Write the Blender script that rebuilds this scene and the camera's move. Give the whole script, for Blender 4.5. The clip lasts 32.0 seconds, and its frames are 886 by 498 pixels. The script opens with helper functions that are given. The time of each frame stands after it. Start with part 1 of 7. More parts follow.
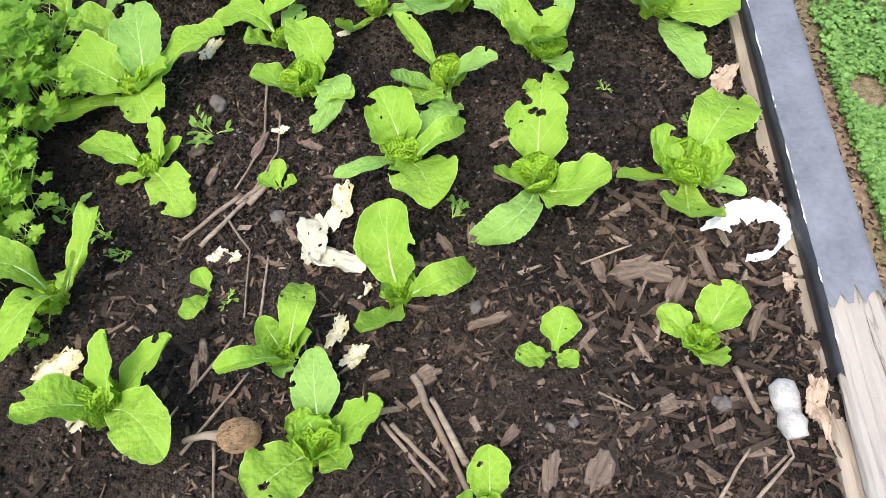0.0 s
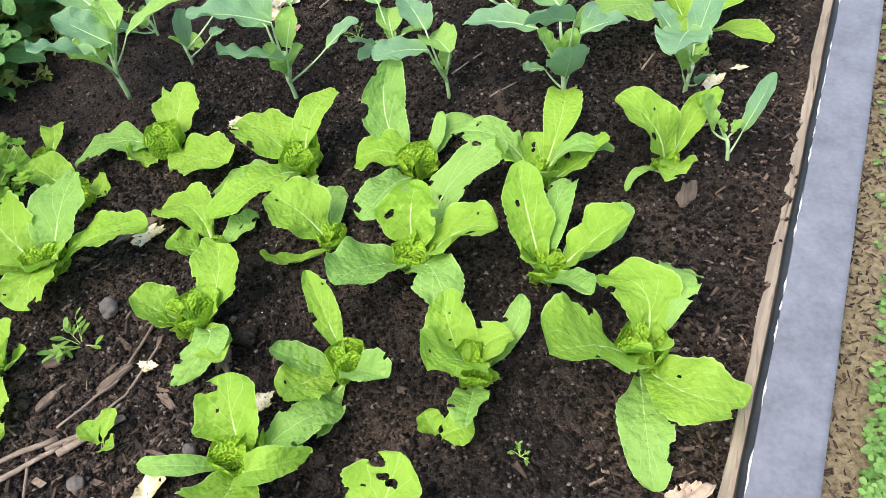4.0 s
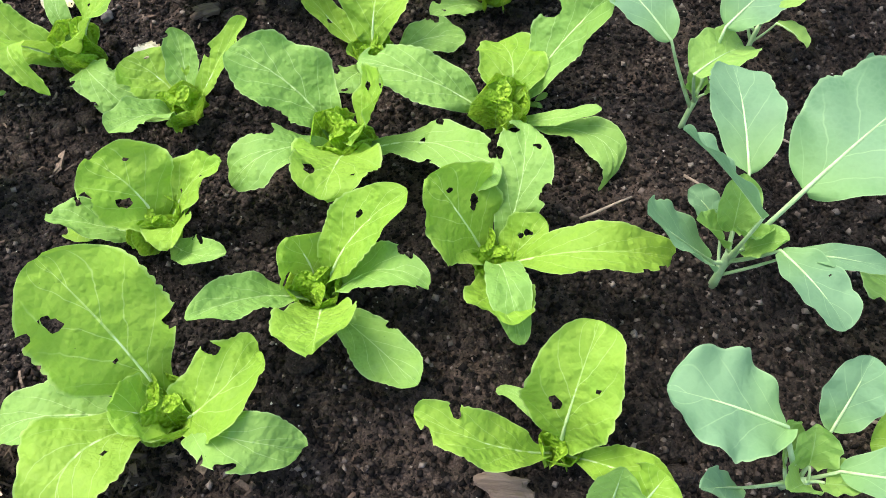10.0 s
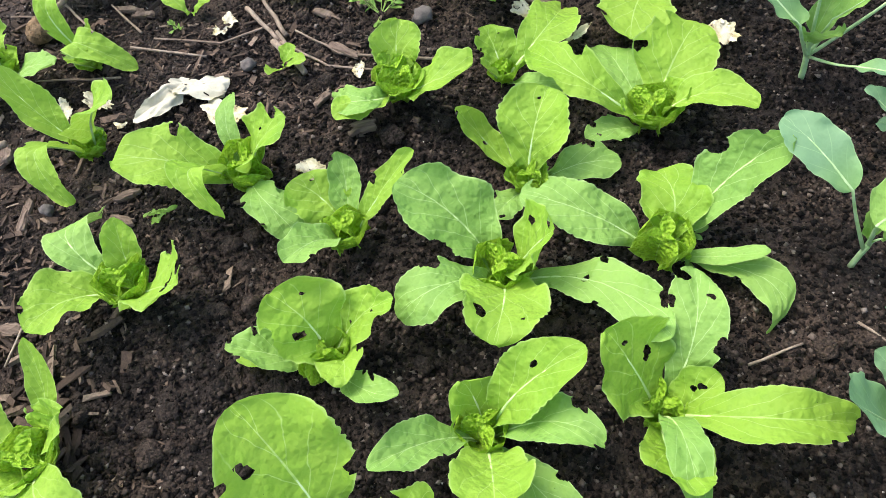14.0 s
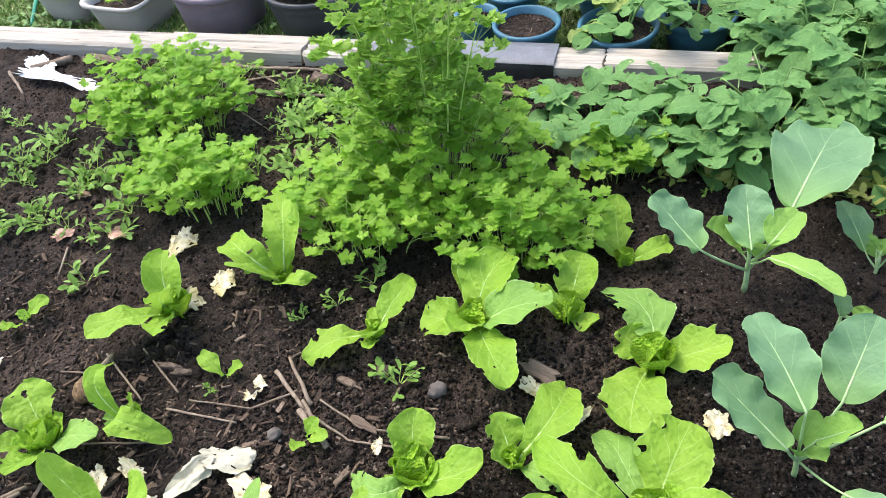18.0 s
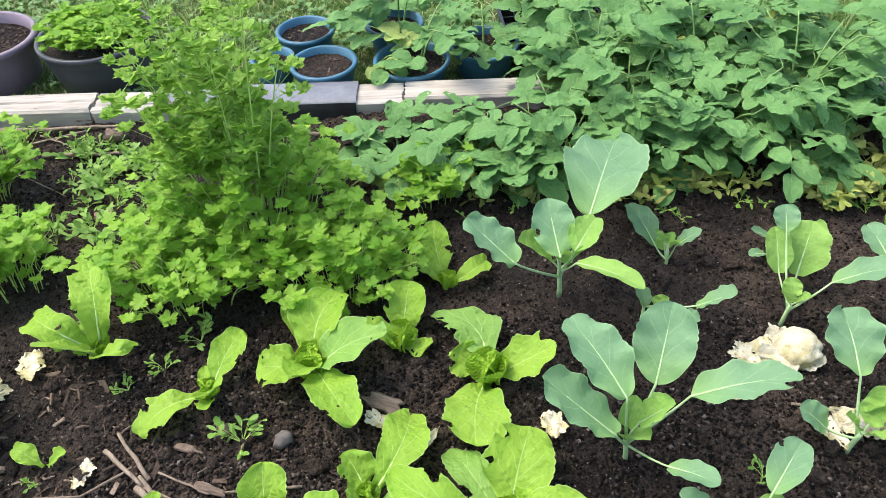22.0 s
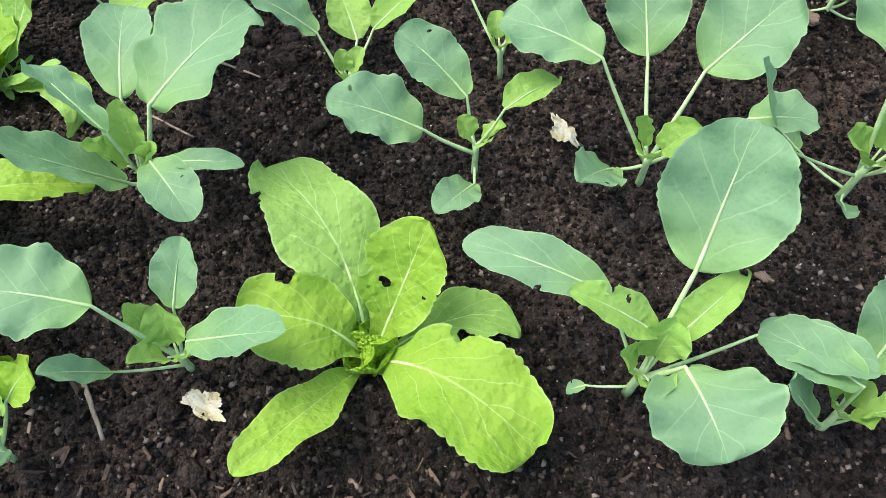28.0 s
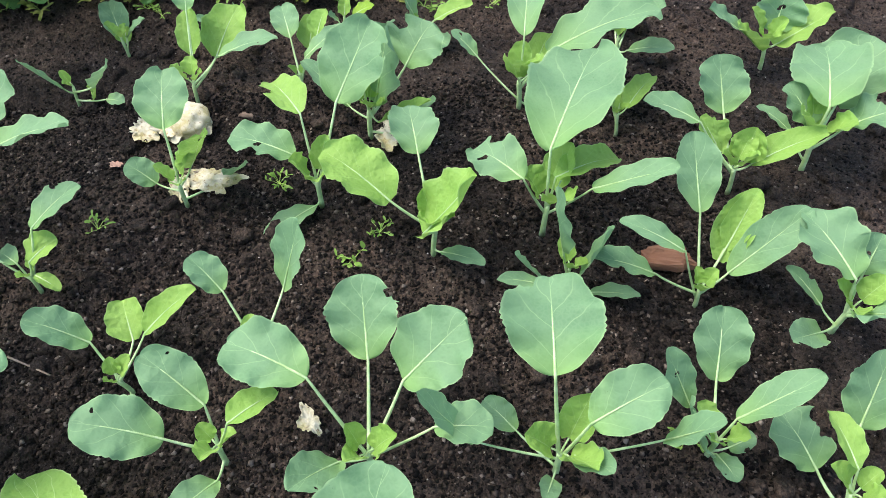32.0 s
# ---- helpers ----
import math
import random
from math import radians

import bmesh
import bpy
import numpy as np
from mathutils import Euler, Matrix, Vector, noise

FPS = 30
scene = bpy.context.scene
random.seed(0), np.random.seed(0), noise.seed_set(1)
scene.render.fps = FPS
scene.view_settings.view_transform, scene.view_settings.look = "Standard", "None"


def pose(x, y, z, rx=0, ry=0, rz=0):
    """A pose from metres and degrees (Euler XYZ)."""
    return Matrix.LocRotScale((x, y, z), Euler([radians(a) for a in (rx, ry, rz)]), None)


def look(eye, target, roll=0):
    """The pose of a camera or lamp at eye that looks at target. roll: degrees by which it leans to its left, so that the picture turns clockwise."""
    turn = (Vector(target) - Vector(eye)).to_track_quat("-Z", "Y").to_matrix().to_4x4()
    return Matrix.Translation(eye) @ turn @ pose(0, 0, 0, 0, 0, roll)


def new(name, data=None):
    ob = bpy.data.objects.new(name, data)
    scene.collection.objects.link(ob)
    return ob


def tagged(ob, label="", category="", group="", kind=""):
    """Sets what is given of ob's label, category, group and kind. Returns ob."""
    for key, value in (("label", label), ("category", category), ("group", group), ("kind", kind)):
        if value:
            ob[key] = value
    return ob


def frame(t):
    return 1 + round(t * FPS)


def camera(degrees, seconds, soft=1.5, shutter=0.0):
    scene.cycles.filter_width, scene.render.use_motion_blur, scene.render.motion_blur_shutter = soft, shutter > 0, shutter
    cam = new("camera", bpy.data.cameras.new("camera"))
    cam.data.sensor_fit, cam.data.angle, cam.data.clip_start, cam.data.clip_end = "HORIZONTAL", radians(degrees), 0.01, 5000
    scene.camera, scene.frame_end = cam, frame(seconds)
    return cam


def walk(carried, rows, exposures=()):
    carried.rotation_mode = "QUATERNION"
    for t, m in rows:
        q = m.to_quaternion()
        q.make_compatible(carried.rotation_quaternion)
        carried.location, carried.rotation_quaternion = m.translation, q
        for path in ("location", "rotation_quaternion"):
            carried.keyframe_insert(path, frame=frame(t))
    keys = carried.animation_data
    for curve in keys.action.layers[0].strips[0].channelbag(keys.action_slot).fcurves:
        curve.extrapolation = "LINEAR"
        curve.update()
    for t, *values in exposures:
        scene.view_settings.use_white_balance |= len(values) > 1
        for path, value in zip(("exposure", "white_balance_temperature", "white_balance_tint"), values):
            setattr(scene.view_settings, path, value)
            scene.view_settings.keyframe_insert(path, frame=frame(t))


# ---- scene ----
# ---- camera ----
cam = camera(60.3, 32.0, 0.7)
PATH = [
    (0, (0.136, 0.076, 1.547), (-0.037, 1.166, -0.121), -11.6),
    (0.5, (0.148, 0.177, 1.527), (-0.048, 1.303, -0.114), -10.9),
    (1, (0.171, 0.225, 1.54), (-0.043, 1.379, -0.079), -10.5),
    (1.5, (0.228, 0.295, 1.551), (0.0, 1.474, -0.049), -10.1),
    (2, (0.313, 0.408, 1.513), (0.073, 1.6, -0.074), -10.0),
    (2.5, (0.433, 0.558, 1.46), (0.152, 1.751, -0.12), -10.7),
    (3, (0.489, 0.671, 1.454), (0.127, 1.864, -0.11), -11.3),
    (3.5, (0.565, 0.744, 1.468), (0.086, 1.938, -0.063), -11.0),
    (4, (0.68, 0.906, 1.423), (0.042, 2.085, -0.061), -10.2),
    (4.5, (0.791, 0.995, 1.411), (-0.007, 2.134, -0.026), -8.8),
    (6.5, (0.736, 1.542, 1.587), (-0.237, 2.276, 0.001), 6.3),
    (7, (0.761, 1.719, 1.581), (-0.292, 2.3, -0.018), 7.5),
    (7.5, (0.8, 1.966, 1.541), (-0.337, 2.303, -0.069), 5.4),
    (8, (0.784, 2.112, 1.44), (-0.356, 2.239, -0.198), 4.9),
    (8.5, (0.776, 2.297, 1.327), (-0.328, 2.125, -0.332), 0.8),
    (9, (0.829, 2.353, 1.247), (-0.211, 2.149, -0.449), -1.2),
    (9.5, (0.847, 2.361, 1.205), (-0.138, 2.141, -0.521), -3.1),
    (10, (0.868, 2.37, 1.21), (-0.08, 2.129, -0.535), -4.6),
    (10.5, (0.87, 2.346, 1.196), (-0.049, 2.081, -0.561), -5.9),
    (11, (0.856, 2.313, 1.133), (-0.024, 2.037, -0.642), -7.0),
    (11.5, (0.858, 2.293, 1.13), (-0.003, 2.005, -0.653), -7.5),
    (12, (0.859, 2.248, 1.15), (0.0, 1.944, -0.63), -7.9),
    (12.5, (0.835, 2.225, 1.21), (-0.05, 1.898, -0.554), -7.9),
    (13, (0.815, 2.2, 1.231), (-0.101, 1.846, -0.511), -8.1),
    (13.5, (0.793, 2.195, 1.26), (-0.157, 1.806, -0.457), -9.0),
    (14, (0.74, 2.175, 1.333), (-0.229, 1.745, -0.363), -11.1),
    (14.5, (0.696, 2.121, 1.403), (-0.277, 1.675, -0.287), -12.4),
    (16.5, (0.586, 2.089, 1.585), (-0.563, 1.582, 0.028), -9.3),
    (17, (0.566, 2.117, 1.649), (-0.652, 1.582, 0.156), -9.0),
    (17.5, (0.512, 2.134, 1.68), (-0.765, 1.59, 0.24), -8.9),
    (18, (0.433, 2.141, 1.741), (-0.889, 1.608, 0.338), -8.8),
    (18.5, (0.309, 2.001, 1.749), (-1.059, 1.496, 0.379), -8.4),
    (19, (0.215, 1.882, 1.77), (-1.196, 1.42, 0.43), -7.6),
    (19.5, (0.164, 1.871, 1.822), (-1.289, 1.458, 0.511), -6.5),
    (20, (0.146, 1.861, 1.805), (-1.331, 1.498, 0.506), -5.6),
    (20.5, (0.173, 1.891, 1.807), (-1.313, 1.579, 0.505), -5.0),
    (21, (0.248, 2.039, 1.783), (-1.235, 1.806, 0.461), -4.3),
    (21.5, (0.364, 2.107, 1.768), (-1.104, 1.949, 0.419), -3.8),
    (22, (0.451, 2.136, 1.771), (-0.997, 2.056, 0.394), -3.2),
    (22.5, (0.563, 2.187, 1.747), (-0.868, 2.185, 0.35), -2.1),
    (23, (0.704, 2.303, 1.739), (-0.693, 2.422, 0.313), 0.8),
    (23.5, (0.826, 2.529, 1.736), (-0.529, 2.72, 0.278), 2.4),
    (24, (0.859, 2.628, 1.737), (-0.467, 2.895, 0.264), 4.4),
    (24.5, (0.907, 2.745, 1.681), (-0.37, 3.04, 0.171), 5.3),
    (25, (0.92, 2.986, 1.604), (-0.301, 3.262, 0.045), 5.3),
    (25.5, (0.942, 3.104, 1.487), (-0.2, 3.3, -0.143), 4.0),
    (26, (0.981, 3.146, 1.34), (-0.08, 3.241, -0.353), 1.8),
    (26.5, (0.965, 3.163, 1.237), (0.003, 3.18, -0.516), -0.4),
    (28.5, (0.995, 3.261, 1.275), (0.041, 3.280, -0.483), 0.3),
    (29, (0.974, 3.340, 1.332), (0.017, 3.377, -0.424), 0.6),
    (29.5, (0.940, 3.377, 1.383), (-0.046, 3.425, -0.356), 0.8),
    (30, (0.905, 3.392, 1.432), (-0.141, 3.435, -0.271), 0.2),
    (30.5, (0.879, 3.422, 1.482), (-0.218, 3.445, -0.190), -0.9),
    (31, (0.855, 3.518, 1.520), (-0.289, 3.533, -0.120), -1.6),
    (31.5, (0.840, 3.639, 1.555), (-0.347, 3.652, -0.055), -2.1),
    (32, (0.822, 3.752, 1.605), (-0.406, 3.787, 0.027), -1.8),
]
walk(cam, [(t, look(eye, target, roll)) for t, eye, target, roll in PATH], [(0, 1.36), (8, 1.48), (12, 1.56), (14, 1.50), (18, 1.44), (24, 1.44), (32, 1.42)])

# ---- daylight ----
world = bpy.data.worlds.new("sky")
scene.world = world
world.use_nodes = True
wn = world.node_tree
wn.nodes.clear()
sky = wn.nodes.new("ShaderNodeTexSky")
sky.sky_type = "NISHITA"
sky.sun_disc = False
sky.sun_elevation, sky.sun_rotation = radians(62), radians(200)
sky.air_density, sky.dust_density, sky.ozone_density = 1.0, 3.0, 1.0
sky_bg = wn.nodes.new("ShaderNodeBackground")
sky_bg.inputs["Strength"].default_value = 0.15
sky_out = wn.nodes.new("ShaderNodeOutputWorld")
wn.links.new(sky.outputs[0], sky_bg.inputs[0])
wn.links.new(sky_bg.outputs[0], sky_out.inputs[0])
sun = new("sun", bpy.data.lights.new("sun", "SUN"))
sun.data.energy, sun.data.angle, sun.data.color = 1.2, radians(34), (1.0, 0.96, 0.88)
SUN_EL, SUN_AZ = radians(62), radians(200)
sun.matrix_world = look((0, 0, 8), (-math.sin(SUN_AZ) * math.cos(SUN_EL) * 1.0, -math.cos(SUN_AZ) * math.cos(SUN_EL) * 1.0, 8 - math.sin(SUN_EL)))

# ---- materials ----
class Mat:
    """A small node writer."""
    def __init__(self, name):
        self.m = bpy.data.materials.new(name)
        self.m.use_nodes = True
        self.t = self.m.node_tree
        self.t.nodes.clear()
        self.out = self.t.nodes.new("ShaderNodeOutputMaterial")

    def n(self, kind, **kw):
        nd = self.t.nodes.new("ShaderNode" + kind)
        for k, v in kw.items():
            setattr(nd, k, v)
        return nd

    def link(self, a, b):
        self.t.links.new(a, b)

    def put(self, sock, v):
        if hasattr(v, "is_linked"):
            self.link(v, sock)
        else:
            sock.default_value = v

    def noise(self, vec, scale, detail=4.0, rough=0.6, dist=0.0):
        nd = self.n("TexNoise")
        self.link(vec, nd.inputs["Vector"])
        nd.inputs["Scale"].default_value = scale
        nd.inputs["Detail"].default_value = detail
        nd.inputs["Roughness"].default_value = rough
        nd.inputs["Distortion"].default_value = dist
        return nd.outputs["Fac"]

    def voronoi(self, vec, scale, feature="F1", rnd=1.0):
        nd = self.n("TexVoronoi", feature=feature)
        self.link(vec, nd.inputs["Vector"])
        nd.inputs["Scale"].default_value = scale
        nd.inputs["Randomness"].default_value = rnd
        return nd.outputs["Distance"]

    def ramp(self, fac, stops):
        nd = self.n("ValToRGB")
        e = nd.color_ramp.elements
        while len(e) < len(stops):
            e.new(0.5)
        for el, (p, c) in zip(e, stops):
            el.position = p
            el.color = (c, c, c, 1) if isinstance(c, (int, float)) else (*c, 1)
        self.link(fac, nd.inputs[0])
        return nd.outputs["Color"]

    def mix(self, fac, a, b, blend="MIX"):
        nd = self.n("MixRGB", blend_type=blend)
        self.put(nd.inputs[0], fac)
        for s, v in ((nd.inputs[1], a), (nd.inputs[2], b)):
            self.put(s, (*v, 1) if isinstance(v, tuple) else v)
        return nd.outputs[0]

    def math(self, op, a, b=0.0, c=0.0):
        nd = self.n("Math", operation=op)
        self.put(nd.inputs[0], a)
        self.put(nd.inputs[1], b)
        self.put(nd.inputs[2], c)
        return nd.outputs[0]

    def bump(self, height, strength=0.4, dist=0.01, normal=None):
        nd = self.n("Bump")
        nd.inputs["Strength"].default_value = strength
        nd.inputs["Distance"].default_value = dist
        self.link(height, nd.inputs["Height"])
        if normal:
            self.link(normal, nd.inputs["Normal"])
        return nd.outputs[0]

    def object_pos(self):
        return self.n("TexCoord").outputs["Object"]

    def world_pos(self):
        return self.n("NewGeometry").outputs["Position"]

    def rand(self):
        return self.n("ObjectInfo").outputs["Random"]

    def island(self):
        return self.n("NewGeometry").outputs["Random Per Island"]

    def surface(self, color, rough=0.6, normal=None, metal=0.0, spec=0.5):
        b = self.n("BsdfPrincipled")
        self.put(b.inputs["Base Color"], (*color, 1) if isinstance(color, tuple) else color)
        self.put(b.inputs["Roughness"], rough)
        b.inputs["Metallic"].default_value = metal
        self.put(b.inputs["Specular IOR Level"], spec)
        if normal:
            self.link(normal, b.inputs["Normal"])
        self.link(b.outputs[0], self.out.inputs[0])
        return b

    def leafy(self, color, rough, normal, trans_color, trans=0.3, spec=0.3):
        b = self.surface(color, rough, normal, spec=spec)
        tr = self.n("BsdfTranslucent")
        self.put(tr.inputs[0], trans_color)
        if normal:
            self.link(normal, tr.inputs["Normal"])
        mx = self.n("MixShader")
        mx.inputs[0].default_value = trans
        self.link(b.outputs[0], mx.inputs[1])
        self.link(tr.outputs[0], mx.inputs[2])
        self.link(mx.outputs[0], self.out.inputs[0])


def leaf_material(name, dark, mid, light, rib, rough=0.45, crinkle=0.6, vein_gap=9.0, vein_show=0.55, trans=0.3, relief=-0.10, cell=85.0, rib_wide=0.050, lime=0.0):
    """A leaf blade with a pale midrib, side veins, mottling and crinkled relief; u runs along the blade, v across it."""
    m = Mat(name)
    uv = m.n("UVMap", uv_map="blade").outputs[0]
    sep = m.n("SeparateXYZ")
    m.link(uv, sep.inputs[0])
    u, v = sep.outputs[0], sep.outputs[1]
    av = m.math("ABSOLUTE", v)
    pos = m.object_pos()
    wob = m.noise(pos, 18.0, 2.0)
    # side veins leave the midrib at a slant and bend towards the tip
    slant = m.math("SUBTRACT", u, m.math("MULTIPLY", m.math("POWER", av, 0.85), 0.42))
    slant = m.math("ADD", slant, m.math("MULTIPLY", m.math("SUBTRACT", wob, 0.5), 0.12))
    side = m.math("GREATER_THAN", v, 0.0)
    slant = m.math("ADD", m.math("MULTIPLY", slant, vein_gap), m.math("MULTIPLY", side, 0.45))
    tri = m.math("ABSOLUTE", m.math("SUBTRACT", m.math("FRACT", slant), 0.5))
    vein = m.ramp(tri, [(0.0, 1.0), (0.012, 0.85), (0.034, 0.0)])
    fade = m.ramp(av, [(0.0, 1.0), (0.55, 0.8), (0.97, 0.0)])
    vein = m.math("MULTIPLY", vein, fade)
    ribw = m.math("SUBTRACT", rib_wide, m.math("MULTIPLY", u, rib_wide * 0.86))
    ribm = m.math("SUBTRACT", 1.0, m.n("MapRange", clamp=True).outputs[0])
    mr = ribm.node.inputs[1].links[0].from_node
    m.link(av, mr.inputs[0])
    m.put(mr.inputs[1], m.math("MULTIPLY", ribw, 0.45))
    m.put(mr.inputs[2], ribw)
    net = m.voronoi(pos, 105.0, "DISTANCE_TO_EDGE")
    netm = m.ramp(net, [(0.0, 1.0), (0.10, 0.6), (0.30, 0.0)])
    mott = m.noise(pos, 26.0, 5.0, 0.65)
    broad = m.noise(pos, 7.0, 2.0)
    base = m.mix(m.ramp(mott, [(0.3, 0.0), (0.7, 1.0)]), dark, mid)
    base = m.mix(m.math("MULTIPLY", m.ramp(broad, [(0.35, 0.0), (0.7, 1.0)]), 0.6), base, light)
    base = m.mix(m.math("MULTIPLY", m.rand(), 0.35), base, light)
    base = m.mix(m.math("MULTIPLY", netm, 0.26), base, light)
    base = m.mix(m.math("MULTIPLY", vein, vein_show), base, rib)
    base = m.mix(m.math("MULTIPLY", ribm, 0.6), base, rib)
    # the blade is yellower where it meets its stalk
    if lime:
        base = m.mix(m.math("MULTIPLY", m.ramp(u, [(0.0, 1.0), (0.45, 0.0)]), lime), base, (0.27, 0.47, 0.10))
    # a thin pale margin
    rim = m.ramp(av, [(0.945, 0.0), (0.985, 1.0)])
    base = m.mix(m.math("MULTIPLY", rim, 0.45), base, rib)
    # dust and tiny feeding specks
    speck = m.ramp(m.voronoi(pos, 75.0), [(0.0, 1.0), (0.055, 1.0), (0.09, 0.0)])
    gate = m.ramp(m.noise(pos, 11.0, 2.0), [(0.60, 0.0), (0.68, 1.0)])
    base = m.mix(m.math("MULTIPLY", m.math("MULTIPLY", speck, gate), 0.7), base, (0.035, 0.05, 0.012))
    blister = m.voronoi(pos, cell, "SMOOTH_F1")
    h = m.math("ADD", m.math("MULTIPLY", vein, relief), m.math("MULTIPLY", m.math("SUBTRACT", 1.0, blister), crinkle))
    h = m.math("ADD", h, m.math("MULTIPLY", mott, 0.5 * crinkle))
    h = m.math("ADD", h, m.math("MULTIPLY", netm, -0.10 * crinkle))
    nrm = m.bump(h, 1.0, 0.007)
    m.leafy(base, m.math("ADD", rough, m.math("MULTIPLY", mott, 0.2)), nrm, m.mix(0.5, base, light), trans, 0.22)
    return m.m


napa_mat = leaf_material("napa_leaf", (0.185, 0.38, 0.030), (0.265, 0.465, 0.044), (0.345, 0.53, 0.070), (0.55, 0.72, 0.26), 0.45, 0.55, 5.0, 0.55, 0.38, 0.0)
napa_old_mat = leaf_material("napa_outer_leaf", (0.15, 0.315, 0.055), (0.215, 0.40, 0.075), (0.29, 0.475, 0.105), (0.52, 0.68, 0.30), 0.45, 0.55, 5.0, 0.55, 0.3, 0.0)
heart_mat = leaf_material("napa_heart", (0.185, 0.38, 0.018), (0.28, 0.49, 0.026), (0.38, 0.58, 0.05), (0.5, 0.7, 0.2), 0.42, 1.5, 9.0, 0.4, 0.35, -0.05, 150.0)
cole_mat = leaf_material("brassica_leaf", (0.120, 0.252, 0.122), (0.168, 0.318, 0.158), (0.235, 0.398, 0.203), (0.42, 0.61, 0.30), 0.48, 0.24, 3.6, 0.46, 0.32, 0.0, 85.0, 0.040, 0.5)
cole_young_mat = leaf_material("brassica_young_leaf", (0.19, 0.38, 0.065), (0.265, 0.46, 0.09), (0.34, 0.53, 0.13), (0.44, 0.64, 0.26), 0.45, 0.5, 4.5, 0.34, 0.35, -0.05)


def stalk_material(name, c1, c2):
    m = Mat(name)
    p = m.object_pos()
    c = m.mix(m.ramp(m.noise(p, 40.0, 4.0), [(0.35, 0.0), (0.65, 1.0)]), c1, c2)
    m.surface(c, 0.5, m.bump(m.noise(p, 150.0, 3.0), 0.3, 0.002))
    return m.m


cole_stalk = stalk_material("brassica_stalk", (0.33, 0.50, 0.20), (0.50, 0.65, 0.35))


def soil_material():
    """Crumbly garden soil: every crumb has its own tone, with drier reddish-brown areas and a little pale grit; shade
    in the gaps is in the colour too.
    """
    m = Mat("garden_soil")
    p = m.world_pos()
    wet = m.noise(p, 1.9, 4.0, 0.6)
    fine = m.noise(p, 60.0, 8.0, 0.78)
    coarse = m.noise(p, 13.0, 4.0, 0.65)
    shaken = m.n("VectorMath", operation="ADD")
    jig = m.n("TexNoise")
    m.link(p, jig.inputs["Vector"])
    jig.inputs["Scale"].default_value = 90.0
    small = m.n("VectorMath", operation="SCALE")
    m.link(jig.outputs["Color"], small.inputs[0])
    small.inputs["Scale"].default_value = 0.012
    m.link(p, shaken.inputs[0])
    m.link(small.outputs[0], shaken.inputs[1])
    tones, bumps = [], []
    for scale in (95.0, 260.0):
        nd = m.n("TexVoronoi")
        m.link(shaken.outputs[0], nd.inputs["Vector"])
        nd.inputs["Scale"].default_value = scale
        pick = m.n("SeparateXYZ")
        m.link(nd.outputs["Color"], pick.inputs[0])
        tones.append(pick.outputs[0])
        bumps.append(m.math("SUBTRACT", 1.0, nd.outputs["Distance"]))
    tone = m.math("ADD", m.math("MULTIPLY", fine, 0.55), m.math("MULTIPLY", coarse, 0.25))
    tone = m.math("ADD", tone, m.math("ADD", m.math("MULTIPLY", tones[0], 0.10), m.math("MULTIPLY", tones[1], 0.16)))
    # low fine noise goes near black, painting shade between crumbs; its crests are lighter
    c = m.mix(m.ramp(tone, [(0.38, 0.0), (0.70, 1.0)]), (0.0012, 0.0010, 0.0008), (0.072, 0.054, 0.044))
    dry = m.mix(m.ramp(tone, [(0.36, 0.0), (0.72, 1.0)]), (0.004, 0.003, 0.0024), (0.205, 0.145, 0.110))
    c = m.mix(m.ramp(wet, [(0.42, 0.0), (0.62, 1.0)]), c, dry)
    grit = m.ramp(m.voronoi(p, 230.0), [(0.0, 1.0), (0.10, 1.0), (0.18, 0.0)])
    some = m.ramp(m.noise(p, 90.0, 1.0), [(0.60, 0.0), (0.66, 1.0)])
    c = m.mix(m.math("MULTIPLY", m.math("MULTIPLY", grit, some), 0.8), c, (0.26, 0.22, 0.18))
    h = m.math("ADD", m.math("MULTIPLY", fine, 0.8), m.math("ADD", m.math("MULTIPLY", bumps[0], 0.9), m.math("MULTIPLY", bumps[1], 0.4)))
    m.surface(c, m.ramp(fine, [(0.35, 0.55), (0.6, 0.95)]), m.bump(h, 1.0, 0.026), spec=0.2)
    return m.m


soil_mat = soil_material()


def wood_material(name, c1, c2, c3, axis=1, scale=1.0):
    m = Mat(name)
    tc = m.object_pos()
    mp = m.n("Mapping")
    m.link(tc, mp.inputs[0])
    sc = [28.0 * scale] * 3
    sc[axis] = 1.6 * scale
    mp.inputs["Scale"].default_value = sc
    g = m.noise(mp.outputs[0], 1.0, 6.0, 0.7, 0.4)
    big = m.noise(tc, 3.0, 3.0)
    crack = m.ramp(g, [(0.30, 0.0), (0.37, 1.0)])
    c = m.mix(m.ramp(g, [(0.35, 0.0), (0.65, 1.0)]), c1, c2)
    c = m.mix(m.math("MULTIPLY", m.ramp(big, [(0.4, 0.0), (0.65, 1.0)]), 0.7), c, c3)
    c = m.mix(crack, (0.05, 0.04, 0.033), c)
    m.surface(c, 0.85, m.bump(g, 0.9, 0.008), spec=0.25)
    return m.m


timber_mat = wood_material("weathered_timber", (0.27, 0.245, 0.215), (0.47, 0.44, 0.395), (0.37, 0.325, 0.275))
stick_mat = wood_material("dry_stick", (0.20, 0.15, 0.11), (0.36, 0.29, 0.22), (0.15, 0.105, 0.075), 0, 2.0)


def chip_material(name, stops):
    """Bark and wood chips: each piece takes its own tone."""
    m = Mat(name)
    p = m.object_pos()
    c = m.ramp(m.island(), stops)
    g = m.noise(p, 120.0, 4.0, 0.7)
    c = m.mix(m.ramp(g, [(0.35, 0.6), (0.7, 0.0)]), c, (0.03, 0.023, 0.018))
    m.surface(c, 0.9, m.bump(g, 0.8, 0.004), spec=0.2)
    return m.m


